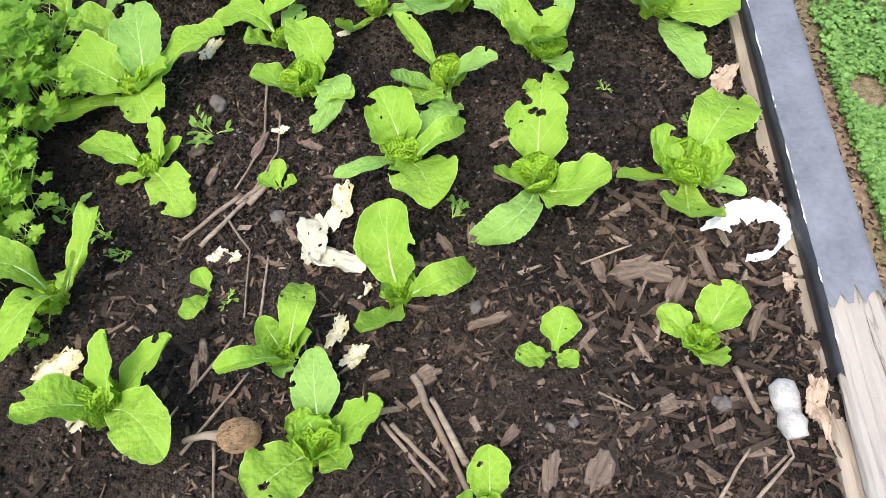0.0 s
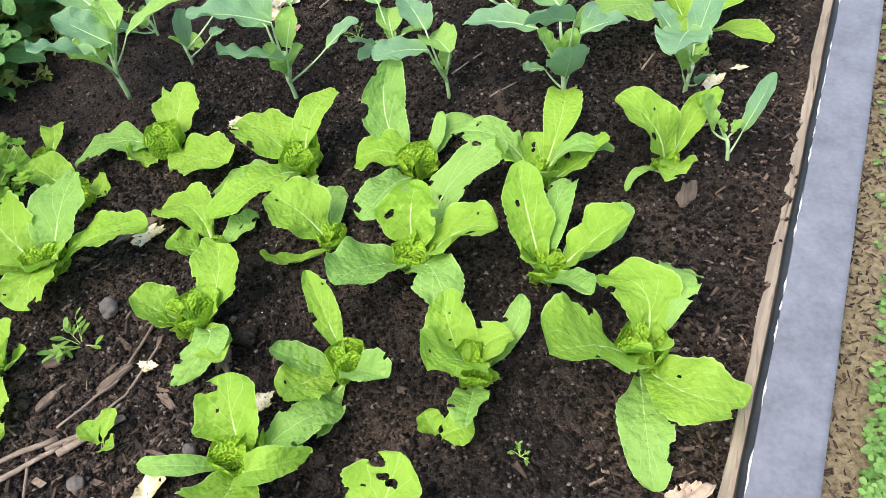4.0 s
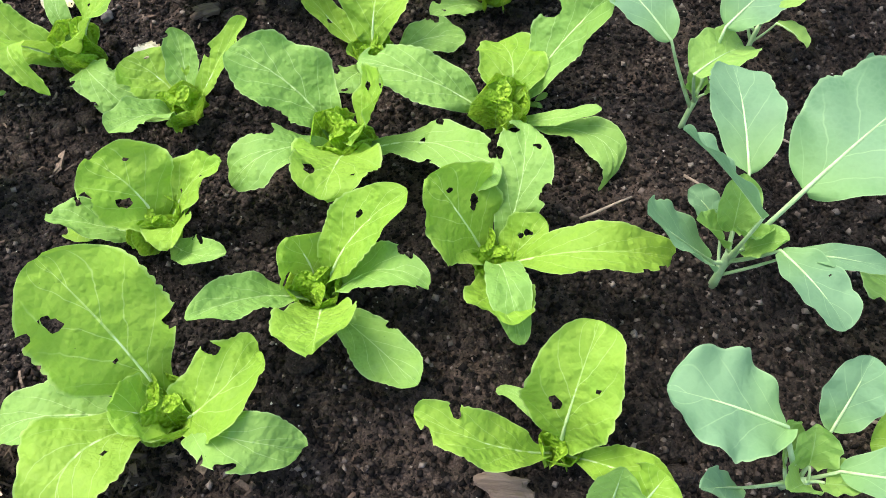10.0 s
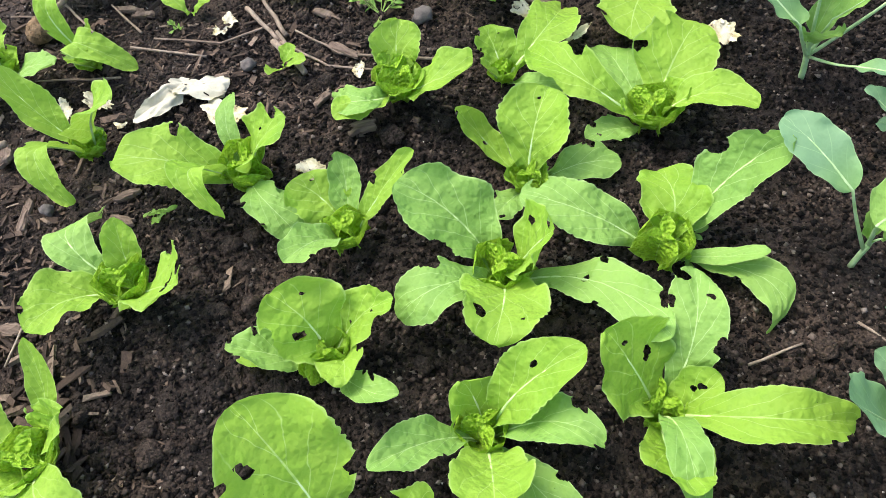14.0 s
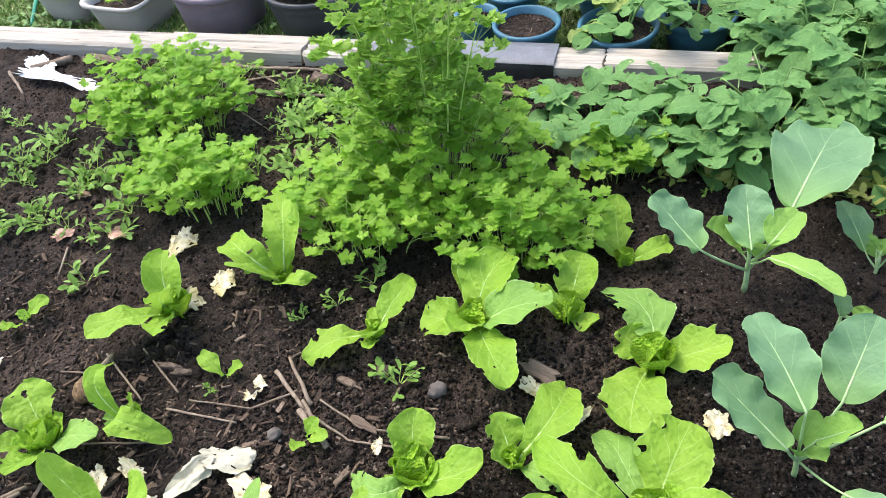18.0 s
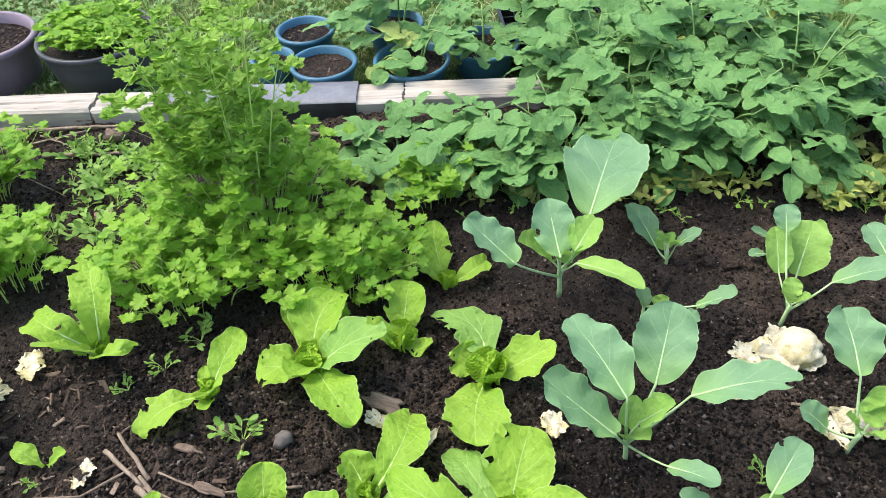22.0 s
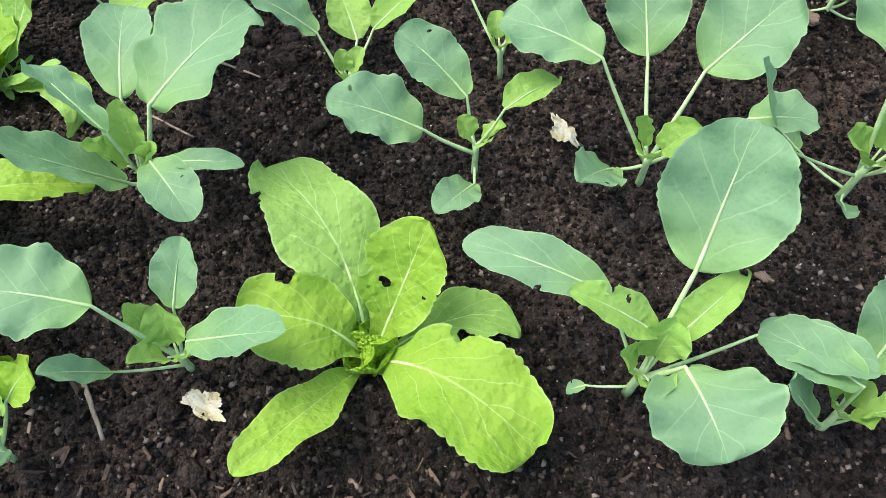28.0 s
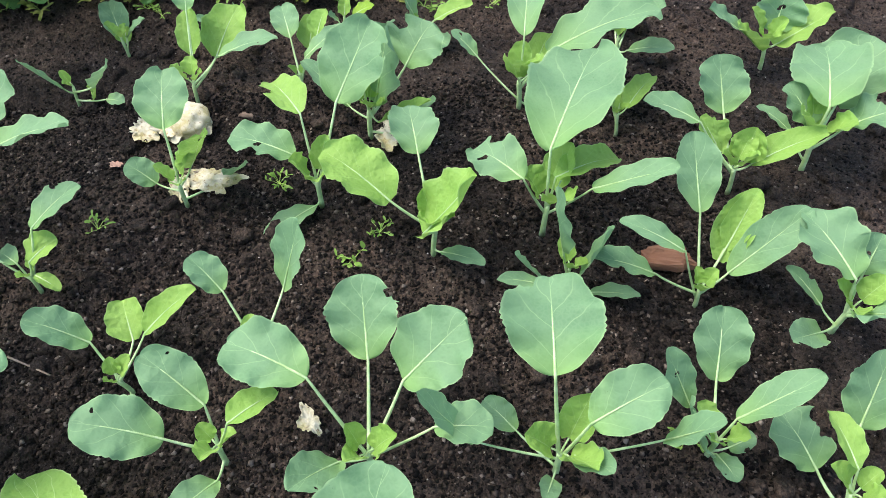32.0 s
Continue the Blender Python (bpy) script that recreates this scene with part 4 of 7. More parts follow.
brassica(-0.131, 2.616, [(-122, 0.226, 0.26, 0.094, 'b', 0.066, 0.214, -102), (143, 0.196, 0.25, 0.104, 'b', 0.065, 0.214, 155), (134, 0.105, 0.162, 0.105, 'g', 0.034, 0.278, -31)])
brassica(-0.357, 2.745, [(141, 0.220, 0.210, 0.086, 'b', 0.067, 0.186), (-110, 0.169, 0.180, 0.069, 'b', 0.077, 0.113), (121, 0.101, 0.145, 0.085, 'g', 0.004, 0.110), (-129, 0.127, 0.070, 0.059, 'b', 0.036, 0.111), (60, 0.107, 0.070, 0.038, 'g', 0.033, 0.093)])
brassica(0.208, 2.680, [(133, 0.296, 0.314, 0.195, 'b', 0.065, 0.27, 115), (-173, 0.283, 0.246, 0.117, 'b', 0.072, 0.238, -174), (-120, 0.144, 0.322, 0.1, 'b', 0.029, 0.27, 1, -0.9), (42, 0.202, 0.2, 0.092, 'b', 0.059, 0.2, 54), (-141, 0.121, 0.146, 0.055, 'b', 0.053, 0.11, -165), (78, 0.211, 0.2, 0.041, 'b', 0.078, 0.2, 62), (31, 0.028, 0.21, 0.054, 'g', 0.02, 0.154, 118), (-68, 0.176, 0.29, 0.117, 'b', 0.032, 0.094)])
brassica(-0.053, 3.038, [(-111, 0.19, 0.226, 0.102, 'b', 0.087, 0.13, -133), (-172, 0.191, 0.106, 0.092, 'g', 0.092, 0.078, 174), (128, 0.23, 0.202, 0.075, 'g', 0.103, 0.106, 154), (2, 0.136, 0.065, 0.041, 'b', 0.008, 0.01)])
brassica(-0.106, 3.345, [(-138, 0.219, 0.226, 0.088, 'b', 0.128, 0.166, -144), (149, 0.223, 0.302, 0.11, 'b', 0.149, 0.11, 160)])
brassica(0.138, 3.282, [(-93, 0.265, 0.214, 0.132, 'b', 0.096, 0.138, -91), (-136, 0.203, 0.24, 0.108, 'b', 0.066, 0.158, -165), (113, 0.157, 0.206, 0.068, 'g', 0.047, 0.198, 90), (-26, 0.168, 0.098, 0.077, 'b', 0.055, 0.046, -3)])
brassica(0.167, 3.604, [(-122, 0.327, 0.27, 0.14, 'b', 0.139, 0.262, -128), (-179, 0.328, 0.27, 0.155, 'b', 0.173, 0.17, 179), (127, 0.267, 0.334, 0.168, 'b', 0.119, 0.222, 138), (-56, 0.182, 0.162, 0.097, 'b', 0.067, 0.066, -82), (85, 0.255, 0.215, 0.097, 'b', 0.139, 0.21)])
brassica(-0.618, 3.455, [(151, 0.354, 0.374, 0.181, 'b', 0.139, 0.254, 150), (-154, 0.265, 0.238, 0.104, 'g', 0.086, 0.294, -165), (-106, 0.223, 0.22, 0.125, 'b', 0.048, 0.185), (-46, 0.204, 0.01, 0.078, 'b', 0.012, 0.01)])
brassica(-0.418, 3.761, [(-120, 0.306, 0.246, 0.152, 'g', 0.107, 0.174, -109), (89, 0.111, 0.29, 0.167, 'g', 0.031, 0.102, -50), (-172, 0.331, 0.235, 0.131, 'b', 0.183, 0.195), (49, 0.167, 0.085, 0.053, 'b', 0.029, 0.031)])
brassica(-0.471, 4.060, [(155, 0.376, 0.334, 0.238, 'b', 0.016, 0.29, -173), (-128, 0.225, 0.186, 0.128, 'b', 0.065, 0.238, -93), (113, 0.21, 0.19, 0.091, 'g', 0.0, 0.243), (71, 0.293, 0.335, 0.082, 'b', 0.109, 0.208)])
brassica(-1.116, 2.650, [(-30, 0.113, 0.255, 0.060, 'b', 0.000, 0.072), (57, 0.239, 0.250, 0.081, 'b', 0.146, 0.137), (103, 0.076, 0.070, 0.069, 'g', 0.084, 0.010), (77, 0.168, 0.030, 0.048, 'b', 0.111, 0.036)])
brassica(-1.344, 2.768, [(-157, 0.247, 0.070, 0.092, 'b', 0.067, 0.023), (96, 0.093, 0.140, 0.057, 'b', 0.016, 0.078), (-173, 0.072, 0.070, 0.059, 'g', 0.032, 0.034)])
brassica(-1.060, 3.048, [(153, 0.300, 0.170, 0.134, 'g', 0.135, 0.084), (92, 0.292, 0.225, 0.091, 'b', 0.098, 0.171), (-178, 0.208, 0.205, 0.079, 'g', 0.103, 0.112), (179, 0.216, 0.285, 0.078, 'b', 0.161, 0.234)])
brassica(-1.067, 3.384, [(169, 0.212, 0.145, 0.082, 'g', 0.118, 0.089), (121, 0.173, 0.185, 0.060, 'b', 0.025, 0.133), (-165, 0.231, 0.175, 0.090, 'b', 0.107, 0.142), (154, 0.187, 0.195, 0.069, 'g', 0.119, 0.137)])
brassica(-0.878, 3.592, [(132, 0.101, 0.355, 0.193, 'b', 0.031, 0.119), (132, 0.269, 0.275, 0.188, 'b', 0.158, 0.178), (76, 0.191, 0.175, 0.061, 'g', 0.032, 0.068), (-129, 0.243, 0.180, 0.076, 'b', 0.071, 0.090), (81, 0.201, 0.165, 0.098, 'b', 0.104, 0.028), (-154, 0.093, 0.190, 0.078, 'g', 0.000, 0.265)])
brassica(-0.970, 4.053, [(171, 0.273, 0.305, 0.113, 'b', 0.030, 0.245), (103, 0.422, 0.265, 0.207, 'b', 0.078, 0.191), (149, 0.206, 0.140, 0.080, 'g', 0.103, 0.077), (-126, 0.248, 0.190, 0.058, 'b', 0.154, 0.132), (69, 0.163, 0.070, 0.064, 'b', 0.038, 0.019)])
brassica(-1.115, 4.859, [(-96, 0.217, 0.220, 0.114, 'b', 0.065, 0.117), (97, 0.182, 0.190, 0.142, 'g', 0.016, 0.084), (153, 0.096, 0.220, 0.160, 'b', 0.044, 0.110), (-76, 0.137, 0.190, 0.114, 'g', 0.033, 0.084)])
brassica(-1.209, 4.406, [(175, 0.196, 0.070, 0.083, 'g', 0.091, 0.036), (65, 0.119, 0.220, 0.094, 'b', 0.014, 0.123), (67, 0.177, 0.070, 0.066, 'b', 0.030, 0.028), (153, 0.199, 0.110, 0.082, 'g', 0.093, 0.056)])
brassica(-0.846, 4.335, [(139, 0.188, 0.095, 0.073, 'g', 0.038, 0.073), (-122, 0.091, 0.220, 0.101, 'b', 0.028, 0.100), (167, 0.126, 0.070, 0.054, 'g', 0.063, 0.039)])
brassica(0.193, 4.001, [(-178, 0.269, 0.342, 0.2, 'b', 0.066, 0.306, -160), (98, 0.186, 0.322, 0.123, 'b', 0.042, 0.25, 68), (72, 0.26, 0.366, 0.076, 'b', 0.189, 0.21, 78), (-135, 0.208, 0.07, 0.064, 'b', 0.114, 0.047), (-93, 0.285, 0.38, 0.062, 'b', 0.18, 0.164), (39, 0.121, 0.22, 0.068, 'b', 0.034, 0.149), (-25, 0.097, 0.07, 0.049, 'b', 0.024, 0.019)])
brassica(-0.212, 4.411, [(-109, 0.231, 0.260, 0.059, 'b', 0.068, 0.199), (142, 0.219, 0.225, 0.098, 'g', 0.083, 0.094), (110, 0.254, 0.250, 0.105, 'b', 0.067, 0.099), (-178, 0.282, 0.330, 0.112, 'b', 0.129, 0.209), (140, 0.223, 0.235, 0.074, 'g', 0.105, 0.121), (-102, 0.275, 0.150, 0.083, 'b', 0.121, 0.112)])
brassica(-0.104, 4.711, [(-158, 0.211, 0.220, 0.169, 'b', 0.022, 0.185), (146, 0.141, 0.220, 0.135, 'b', 0.079, 0.136), (-59, 0.227, 0.175, 0.081, 'b', 0.060, 0.051), (22, 0.104, 0.220, 0.127, 'b', 0.030, 0.118), (-139, 0.161, 0.110, 0.045, 'b', 0.051, 0.057)])
brassica(-0.290, 4.090, [(-72, 0.057, 0.405, 0.105, 'b', 0.015, 0.158), (64, 0.087, 0.275, 0.086, 'b', 0.030, 0.050), (-47, 0.213, 0.335, 0.062, 'b', 0.090, 0.120), (63, 0.190, 0.065, 0.051, 'b', 0.064, 0.010), (-92, 0.172, 0.040, 0.043, 'b', 0.055, 0.012)])
brassica(-0.581, 4.599, [(-177, 0.281, 0.255, 0.151, 'b', 0.158, 0.147), (-108, 0.287, 0.275, 0.083, 'b', 0.132, 0.231), (92, 0.212, 0.200, 0.084, 'g', 0.035, 0.103), (-137, 0.144, 0.190, 0.098, 'g', 0.059, 0.109), (142, 0.064, 0.190, 0.098, 'g', 0.030, 0.096)])
brassica(-0.652, 4.832, [(142, 0.389, 0.220, 0.232, 'b', 0.180, 0.112), (163, 0.280, 0.220, 0.205, 'b', 0.011, 0.219), (-147, 0.140, 0.220, 0.121, 'b', 0.025, 0.150), (88, 0.194, 0.220, 0.141, 'b', 0.066, 0.165), (-132, 0.182, 0.140, 0.053, 'b', 0.070, 0.107)])
brassica(0.178, 4.338, [(169, 0.253, 0.210, 0.129, 'b', 0.123, 0.112), (-136, 0.167, 0.265, 0.072, 'b', 0.077, 0.130), (98, 0.161, 0.300, 0.080, 'b', 0.000, 0.170), (-94, 0.087, 0.220, 0.119, 'b', 0.000, 0.035), (14, 0.093, 0.070, 0.052, 'b', 0.017, 0.043), (93, 0.088, 0.070, 0.053, 'b', 0.039, 0.025)])
brassica(0.322, 4.566, [(-157, 0.206, 0.085, 0.143, 'b', 0.081, 0.050), (-166, 0.146, 0.190, 0.064, 'g', 0.029, 0.162), (153, 0.281, 0.220, 0.136, 'b', 0.161, 0.080)])
brassica(0.538, 2.783, [(-95, 0.230, 0.280, 0.140, 'b', 0.074, 0.246), (162, 0.126, 0.245, 0.077, 'b', 0.042, 0.163), (81, 0.209, 0.245, 0.090, 'b', 0.033, 0.136), (-123, 0.063, 0.190, 0.054, 'g', 0.026, 0.088), (-66, 0.177, 0.185, 0.053, 'b', 0.099, 0.099)])
brassica(0.590, 3.525, [(153, 0.299, 0.396, 0.19, 'b', 0.114, 0.262, 149), (-122, 0.329, 0.22, 0.087, 'b', 0.103, 0.198, -149), (-121, 0.146, 0.25, 0.065, 'g', 0.033, 0.186, 160), (25, 0.182, 0.2, 0.196, 'b', 0.05, 0.182, 66), (124, 0.157, 0.278, 0.06, 'g', 0.047, 0.167, 124), (84, 0.328, 0.19, 0.087, 'b', 0.175, 0.162, 102), (-86, 0.111, 0.03, 0.024, 'b', 0.105, 0.069)])
brassica(0.657, 3.838, [(147, 0.198, 0.290, 0.128, 'b', 0.076, 0.123), (-129, 0.178, 0.165, 0.093, 'b', 0.015, 0.240), (-94, 0.135, 0.220, 0.074, 'b', 0.027, 0.048), (80, 0.212, 0.220, 0.081, 'b', 0.088, 0.149), (56, 0.041, 0.190, 0.059, 'g', 0.000, 0.116)])
brassica(0.689, 2.518, [(146, 0.119, 0.150, 0.086, 'y', 0.066, 0.128), (178, 0.087, 0.190, 0.076, 'g', 0.050, 0.087), (52, 0.112, 0.220, 0.052, 'b', 0.035, 0.075)])
brassica(-1.330, 3.770, [(-100, 0.065, 0.185, 0.075, 'b', 0.022, 0.085), (80, 0.165, 0.150, 0.070, 'g', 0.040, 0.080), (45, 0.110, 0.030, 0.075, 'b', 0.040, 0.020)])
brassica(-1.360, 3.120, [(90, 0.040, 0.160, 0.062, 'b', 0.010, 0.090), (-95, 0.100, 0.110, 0.040, 'b', 0.030, 0.070), (-80, 0.095, 0.020, 0.042, 'b', 0.040, 0.015)])
brassica(-1.420, 3.500, [(100, 0.110, 0.085, 0.060, 'y', 0.030, 0.055), (-70, 0.050, 0.080, 0.050, 'b', 0.015, 0.045), (170, 0.060, 0.100, 0.045, 'g', 0.020, 0.050)])
napa(0.248, 1.541, 0.018, [(144, 0.050, 0.040, 0.057, 'y'), (25, 0.077, 0.035, 0.078, 'y')])

# ---- cilantro, potatoes and weeds ----
def herb_material(name, dark, light, rough=0.5, trans=0.35):
    m = Mat(name)
    p = m.world_pos()
    c = m.mix(m.island(), dark, light)
    c = m.mix(m.math("MULTIPLY", m.ramp(m.noise(p, 9.0, 3.0), [(0.35, 0.0), (0.7, 1.0)]), 0.5), c, light)
    n1 = m.noise(p, 220.0, 2.0)
    m.leafy(c, rough, m.bump(n1, 0.35, 0.002), m.mix(0.5, c, light), trans)
    return m.m


cilantro_mat = herb_material("cilantro_leaf", (0.17, 0.38, 0.038), (0.40, 0.63, 0.085), 0.5, 0.58)
cilantro_top_mat = herb_material("cilantro_feathery_leaf", (0.24, 0.46, 0.06), (0.45, 0.66, 0.14), 0.5, 0.6)
herb_stalk_mat = stalk_material("herb_stalk", (0.33, 0.50, 0.09), (0.48, 0.63, 0.19))
weed_mat = herb_material("weed_leaf", (0.14, 0.28, 0.045), (0.27, 0.44, 0.09))
potato_stalk_mat = stalk_material("potato_stalk", (0.13, 0.25, 0.06), (0.22, 0.36, 0.11))
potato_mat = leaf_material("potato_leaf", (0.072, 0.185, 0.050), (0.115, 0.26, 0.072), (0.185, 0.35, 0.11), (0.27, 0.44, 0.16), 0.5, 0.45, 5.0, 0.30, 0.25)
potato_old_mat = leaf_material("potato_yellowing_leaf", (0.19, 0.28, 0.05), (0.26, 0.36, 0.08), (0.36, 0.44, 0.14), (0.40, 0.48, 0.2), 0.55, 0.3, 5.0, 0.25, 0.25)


def lobed_leaflet(rng, size, lobes=3, deep=0.35):
    """A fan-shaped leaflet, its foot at the origin: with three lobes it has rounded teeth, with one it is oval."""
    pts = []
    if lobes == 1:
        for i in range(9):
            a = radians(-150 + 300 * i / 8)
            pts.append((size * (0.5 + 0.5 * math.cos(a)), size * (0.16 + 1.8 * deep) * math.sin(a) * rng.uniform(0.9, 1.1)))
        return pts
    n = 21
    for i in range(n):
        a = radians(-112 + 224 * i / (n - 1))
        lobe = abs(math.cos(2.55 * a)) ** 0.6
        r = size * (0.72 - deep + deep * lobe + 0.060 * math.cos(i * math.pi)) * rng.uniform(0.93, 1.07)
        pts.append((size * 0.18 + r * math.cos(a) * 0.9, r * math.sin(a)))
    return pts


class Foliage:
    """Collects leaflets and stalks of one plant."""
    def __init__(self, seed):
        self.rng = random.Random(seed)
        self.v, self.f, self.sv, self.sf = [], [], [], []

    def leaflet(self, at, direction, size, lobes=3, tilt=0.5, deep=0.22, foot=None):
        """Adds one leaflet and returns the number of its foot; leaflets that share a foot make one leaf."""
        rng = self.rng
        d = Vector(direction).normalized()
        s = d.cross(Vector((0, 0, 1)))
        s = s.normalized() if s.length > 1e-3 else Vector((1, 0, 0))
        up = s.cross(d)
        ro = rng.uniform(-tilt, tilt)
        s, up = s * math.cos(ro) + up * math.sin(ro), up * math.cos(ro) - s * math.sin(ro)
        o = len(self.v)
        pts = lobed_leaflet(rng, size, lobes, deep)
        fold, bend = rng.uniform(0.05, 0.4), rng.uniform(-0.1, 0.45)
        if foot is None:
            foot = o
            self.v.append(tuple(at))
        c0 = len(self.v)
        cx = size * 0.5
        self.v.append(tuple(Vector(at) + d * cx - up * size * 0.04))
        for x, y in pts:
            z = fold * abs(y) - bend * x * x / size + rng.uniform(-0.03, 0.03) * size
            self.v.append(tuple(Vector(at) + d * x + s * y + up * z))
        n = len(pts)
        self.f.append((foot, c0 + 1, c0))
        for i in range(n - 1):
            self.f.append((c0, c0 + 1 + i, c0 + 2 + i))
        self.f.append((foot, c0, c0 + n))
        return foot

    def stalk(self, pts, r0, r1, sides=4):
        n = len(pts)
        v, f = tube(pts, [r0 + (r1 - r0) * i / (n - 1) for i in range(n)], sides, False)
        o = len(self.sv)
        self.sv += [tuple(q) for q in v]
        self.sf += [tuple(i + o for i in q) for q in f]

    def put(self, parent, leaf_mat, stalk_mat, leaf_name="foliage", stalk_name="stalk_tangle"):
        if self.v:
            tagged(mesh_object(leaf_name, self.v, self.f, leaf_mat, parent), kind="stuff")
        if self.sv:
            tagged(mesh_object(stalk_name, self.sv, self.sf, stalk_mat, parent), kind="stuff")


def cilantro(x, y, spread, height, stems, leaf, seed, label, tall=0, sx=1.0, sy=1.0):
    """A dense cilantro clump of many stems; tall adds feathery flowering shoots."""
    plant = empty("cilantro_plant", pose(x, y, soil_height(x, y)), label, "cilantro", "cilantro clumps")
    rng = random.Random(seed)
    fol, top = Foliage(seed), Foliage(seed + 1)
    for k in range(stems):
        a = rng.uniform(0, 2 * math.pi)
        q = math.sqrt(rng.random())
        out = Vector((math.cos(a) * sx, math.sin(a) * sy, 0))
        foot = out * spread * 0.62 * q
        h = height * (1.0 - 0.45 * q * q) * rng.uniform(0.6, 1.08)
        tip = out * spread * q * rng.uniform(0.9, 1.15) + Vector((0, 0, h))
        path = [Vector(p) for p in bezier(foot, foot + Vector((0, 0, h * 0.6)) + out * 0.01, tip, 6)]
        fol.stalk(path, 0.0019, 0.0009)
        nodes = rng.randint(3, 5)
        for i in range(nodes):
            s = 1 - 0.62 * (i / nodes) * rng.uniform(0.7, 1.1)
            j = min(4, int(s * 5))
            p = path[j].lerp(path[j + 1], s * 5 - j) if j < 5 else path[5]
            b = rng.uniform(0, 2 * math.pi)
            ln = leaf * rng.uniform(0.8, 2.0)
            end = p + Vector((math.cos(b), math.sin(b), 0)) * ln + Vector((0, 0, rng.uniform(0.0, 0.9) * ln))
            fol.stalk([p, p.lerp(end, 0.6) + Vector((0, 0, 0.003)), end], 0.0009, 0.0005, 3)
            d = (end - p)
            d.z *= 0.25
            d.normalize()
            side = Vector((-d.y, d.x, 0))
            sz = leaf * rng.uniform(0.7, 1.15)
            foot_of = fol.leaflet(end, d + Vector((0, 0, rng.uniform(-0.2, 0.2))), sz * 1.25, 3, 0.35, 0.31)
            for w in (1, -1):
                fol.leaflet(end, d * 0.3 + side * w + Vector((0, 0, rng.uniform(-0.15, 0.25))), sz * 1.05, 3, 0.35, 0.31, foot_of)
    for k in range(tall):
        a = rng.uniform(0, 2 * math.pi)
        q = math.sqrt(rng.random())
        foot = Vector((math.cos(a), math.sin(a), 0)) * 0.08 * q
        tip = Vector((math.cos(a), math.sin(a), 0)) * 0.27 * q + Vector((rng.uniform(-0.03, 0.03), 0, 1.02 * rng.uniform(0.66, 1.06) * (1 - 0.06 * q)))
        path = [Vector(p) for p in bezier(foot, foot * 1.6 + Vector((0, 0, 0.4)), tip, 10)]
        top.stalk(path, 0.0040, 0.0014, 5)
        for i in range(20):
            s = 0.30 + 0.70 * i / 19
            j = min(8, int(s * 9))
            p = path[j].lerp(path[j + 1], s * 9 - j)
            b = rng.uniform(0, 2 * math.pi)
            ln = 0.10 * (1.25 - 0.75 * s) * rng.uniform(0.6, 1.4)
            end = p + Vector((math.cos(b), math.sin(b), 0)) * ln + Vector((0, 0, 0.7 * ln))
            top.stalk([p, end], 0.0011, 0.0005, 3)
            d = (end - p).normalized()
            side = Vector((-d.y, d.x, 0))
            sz = 0.056 * (1.15 - 0.40 * s)
            foot_of = None
            for w, m2 in ((0, 1.0), (1, 0.85), (-1, 0.85), (0.55, 0.8), (-0.55, 0.8)):
                foot_of = top.leaflet(end, d + side * w + Vector((0, 0, rng.uniform(-0.15, 0.25))), sz * m2, 3, 0.4, 0.50, foot_of)
    fol.put(plant, cilantro_mat, herb_stalk_mat)
    top.put(plant, cilantro_top_mat, herb_stalk_mat, "feathery_foliage", "flowering_stalk_tangle")
    return plant


cilantro(-1.48, 1.38, 0.37, 0.46, 125, 0.031, 71, "tall bushy bolting cilantro plant in dark soil", 16, 0.9, 1.12)
cilantro(-1.22, 1.20, 0.25, 0.25, 72, 0.030, 72, "low dense cilantro clump in dark soil", 0, 0.8, 1.15)
cilantro(-1.25, 1.70, 0.25, 0.28, 76, 0.030, 73, "spreading cilantro clump in dark soil", 0, 0.85, 1.1)
cilantro(-1.72, 0.20, 0.31, 0.33, 120, 0.031, 74, "bushy bright green cilantro clump beside weeds", 0, 0.9, 1.05)
cilantro(-1.28, 0.56, 0.21, 0.27, 64, 0.030, 75, "low cilantro clump with yellowing stalks", 0, 0.8, 1.3)
cilantro(-1.66, 1.98, 0.13, 0.20, 24, 0.03, 76, "small cilantro clump beside potato plants")
cilantro(-1.02, 0.93, 0.045, 0.06, 6, 0.018, 77, "tiny cilantro seedling in dark soil")


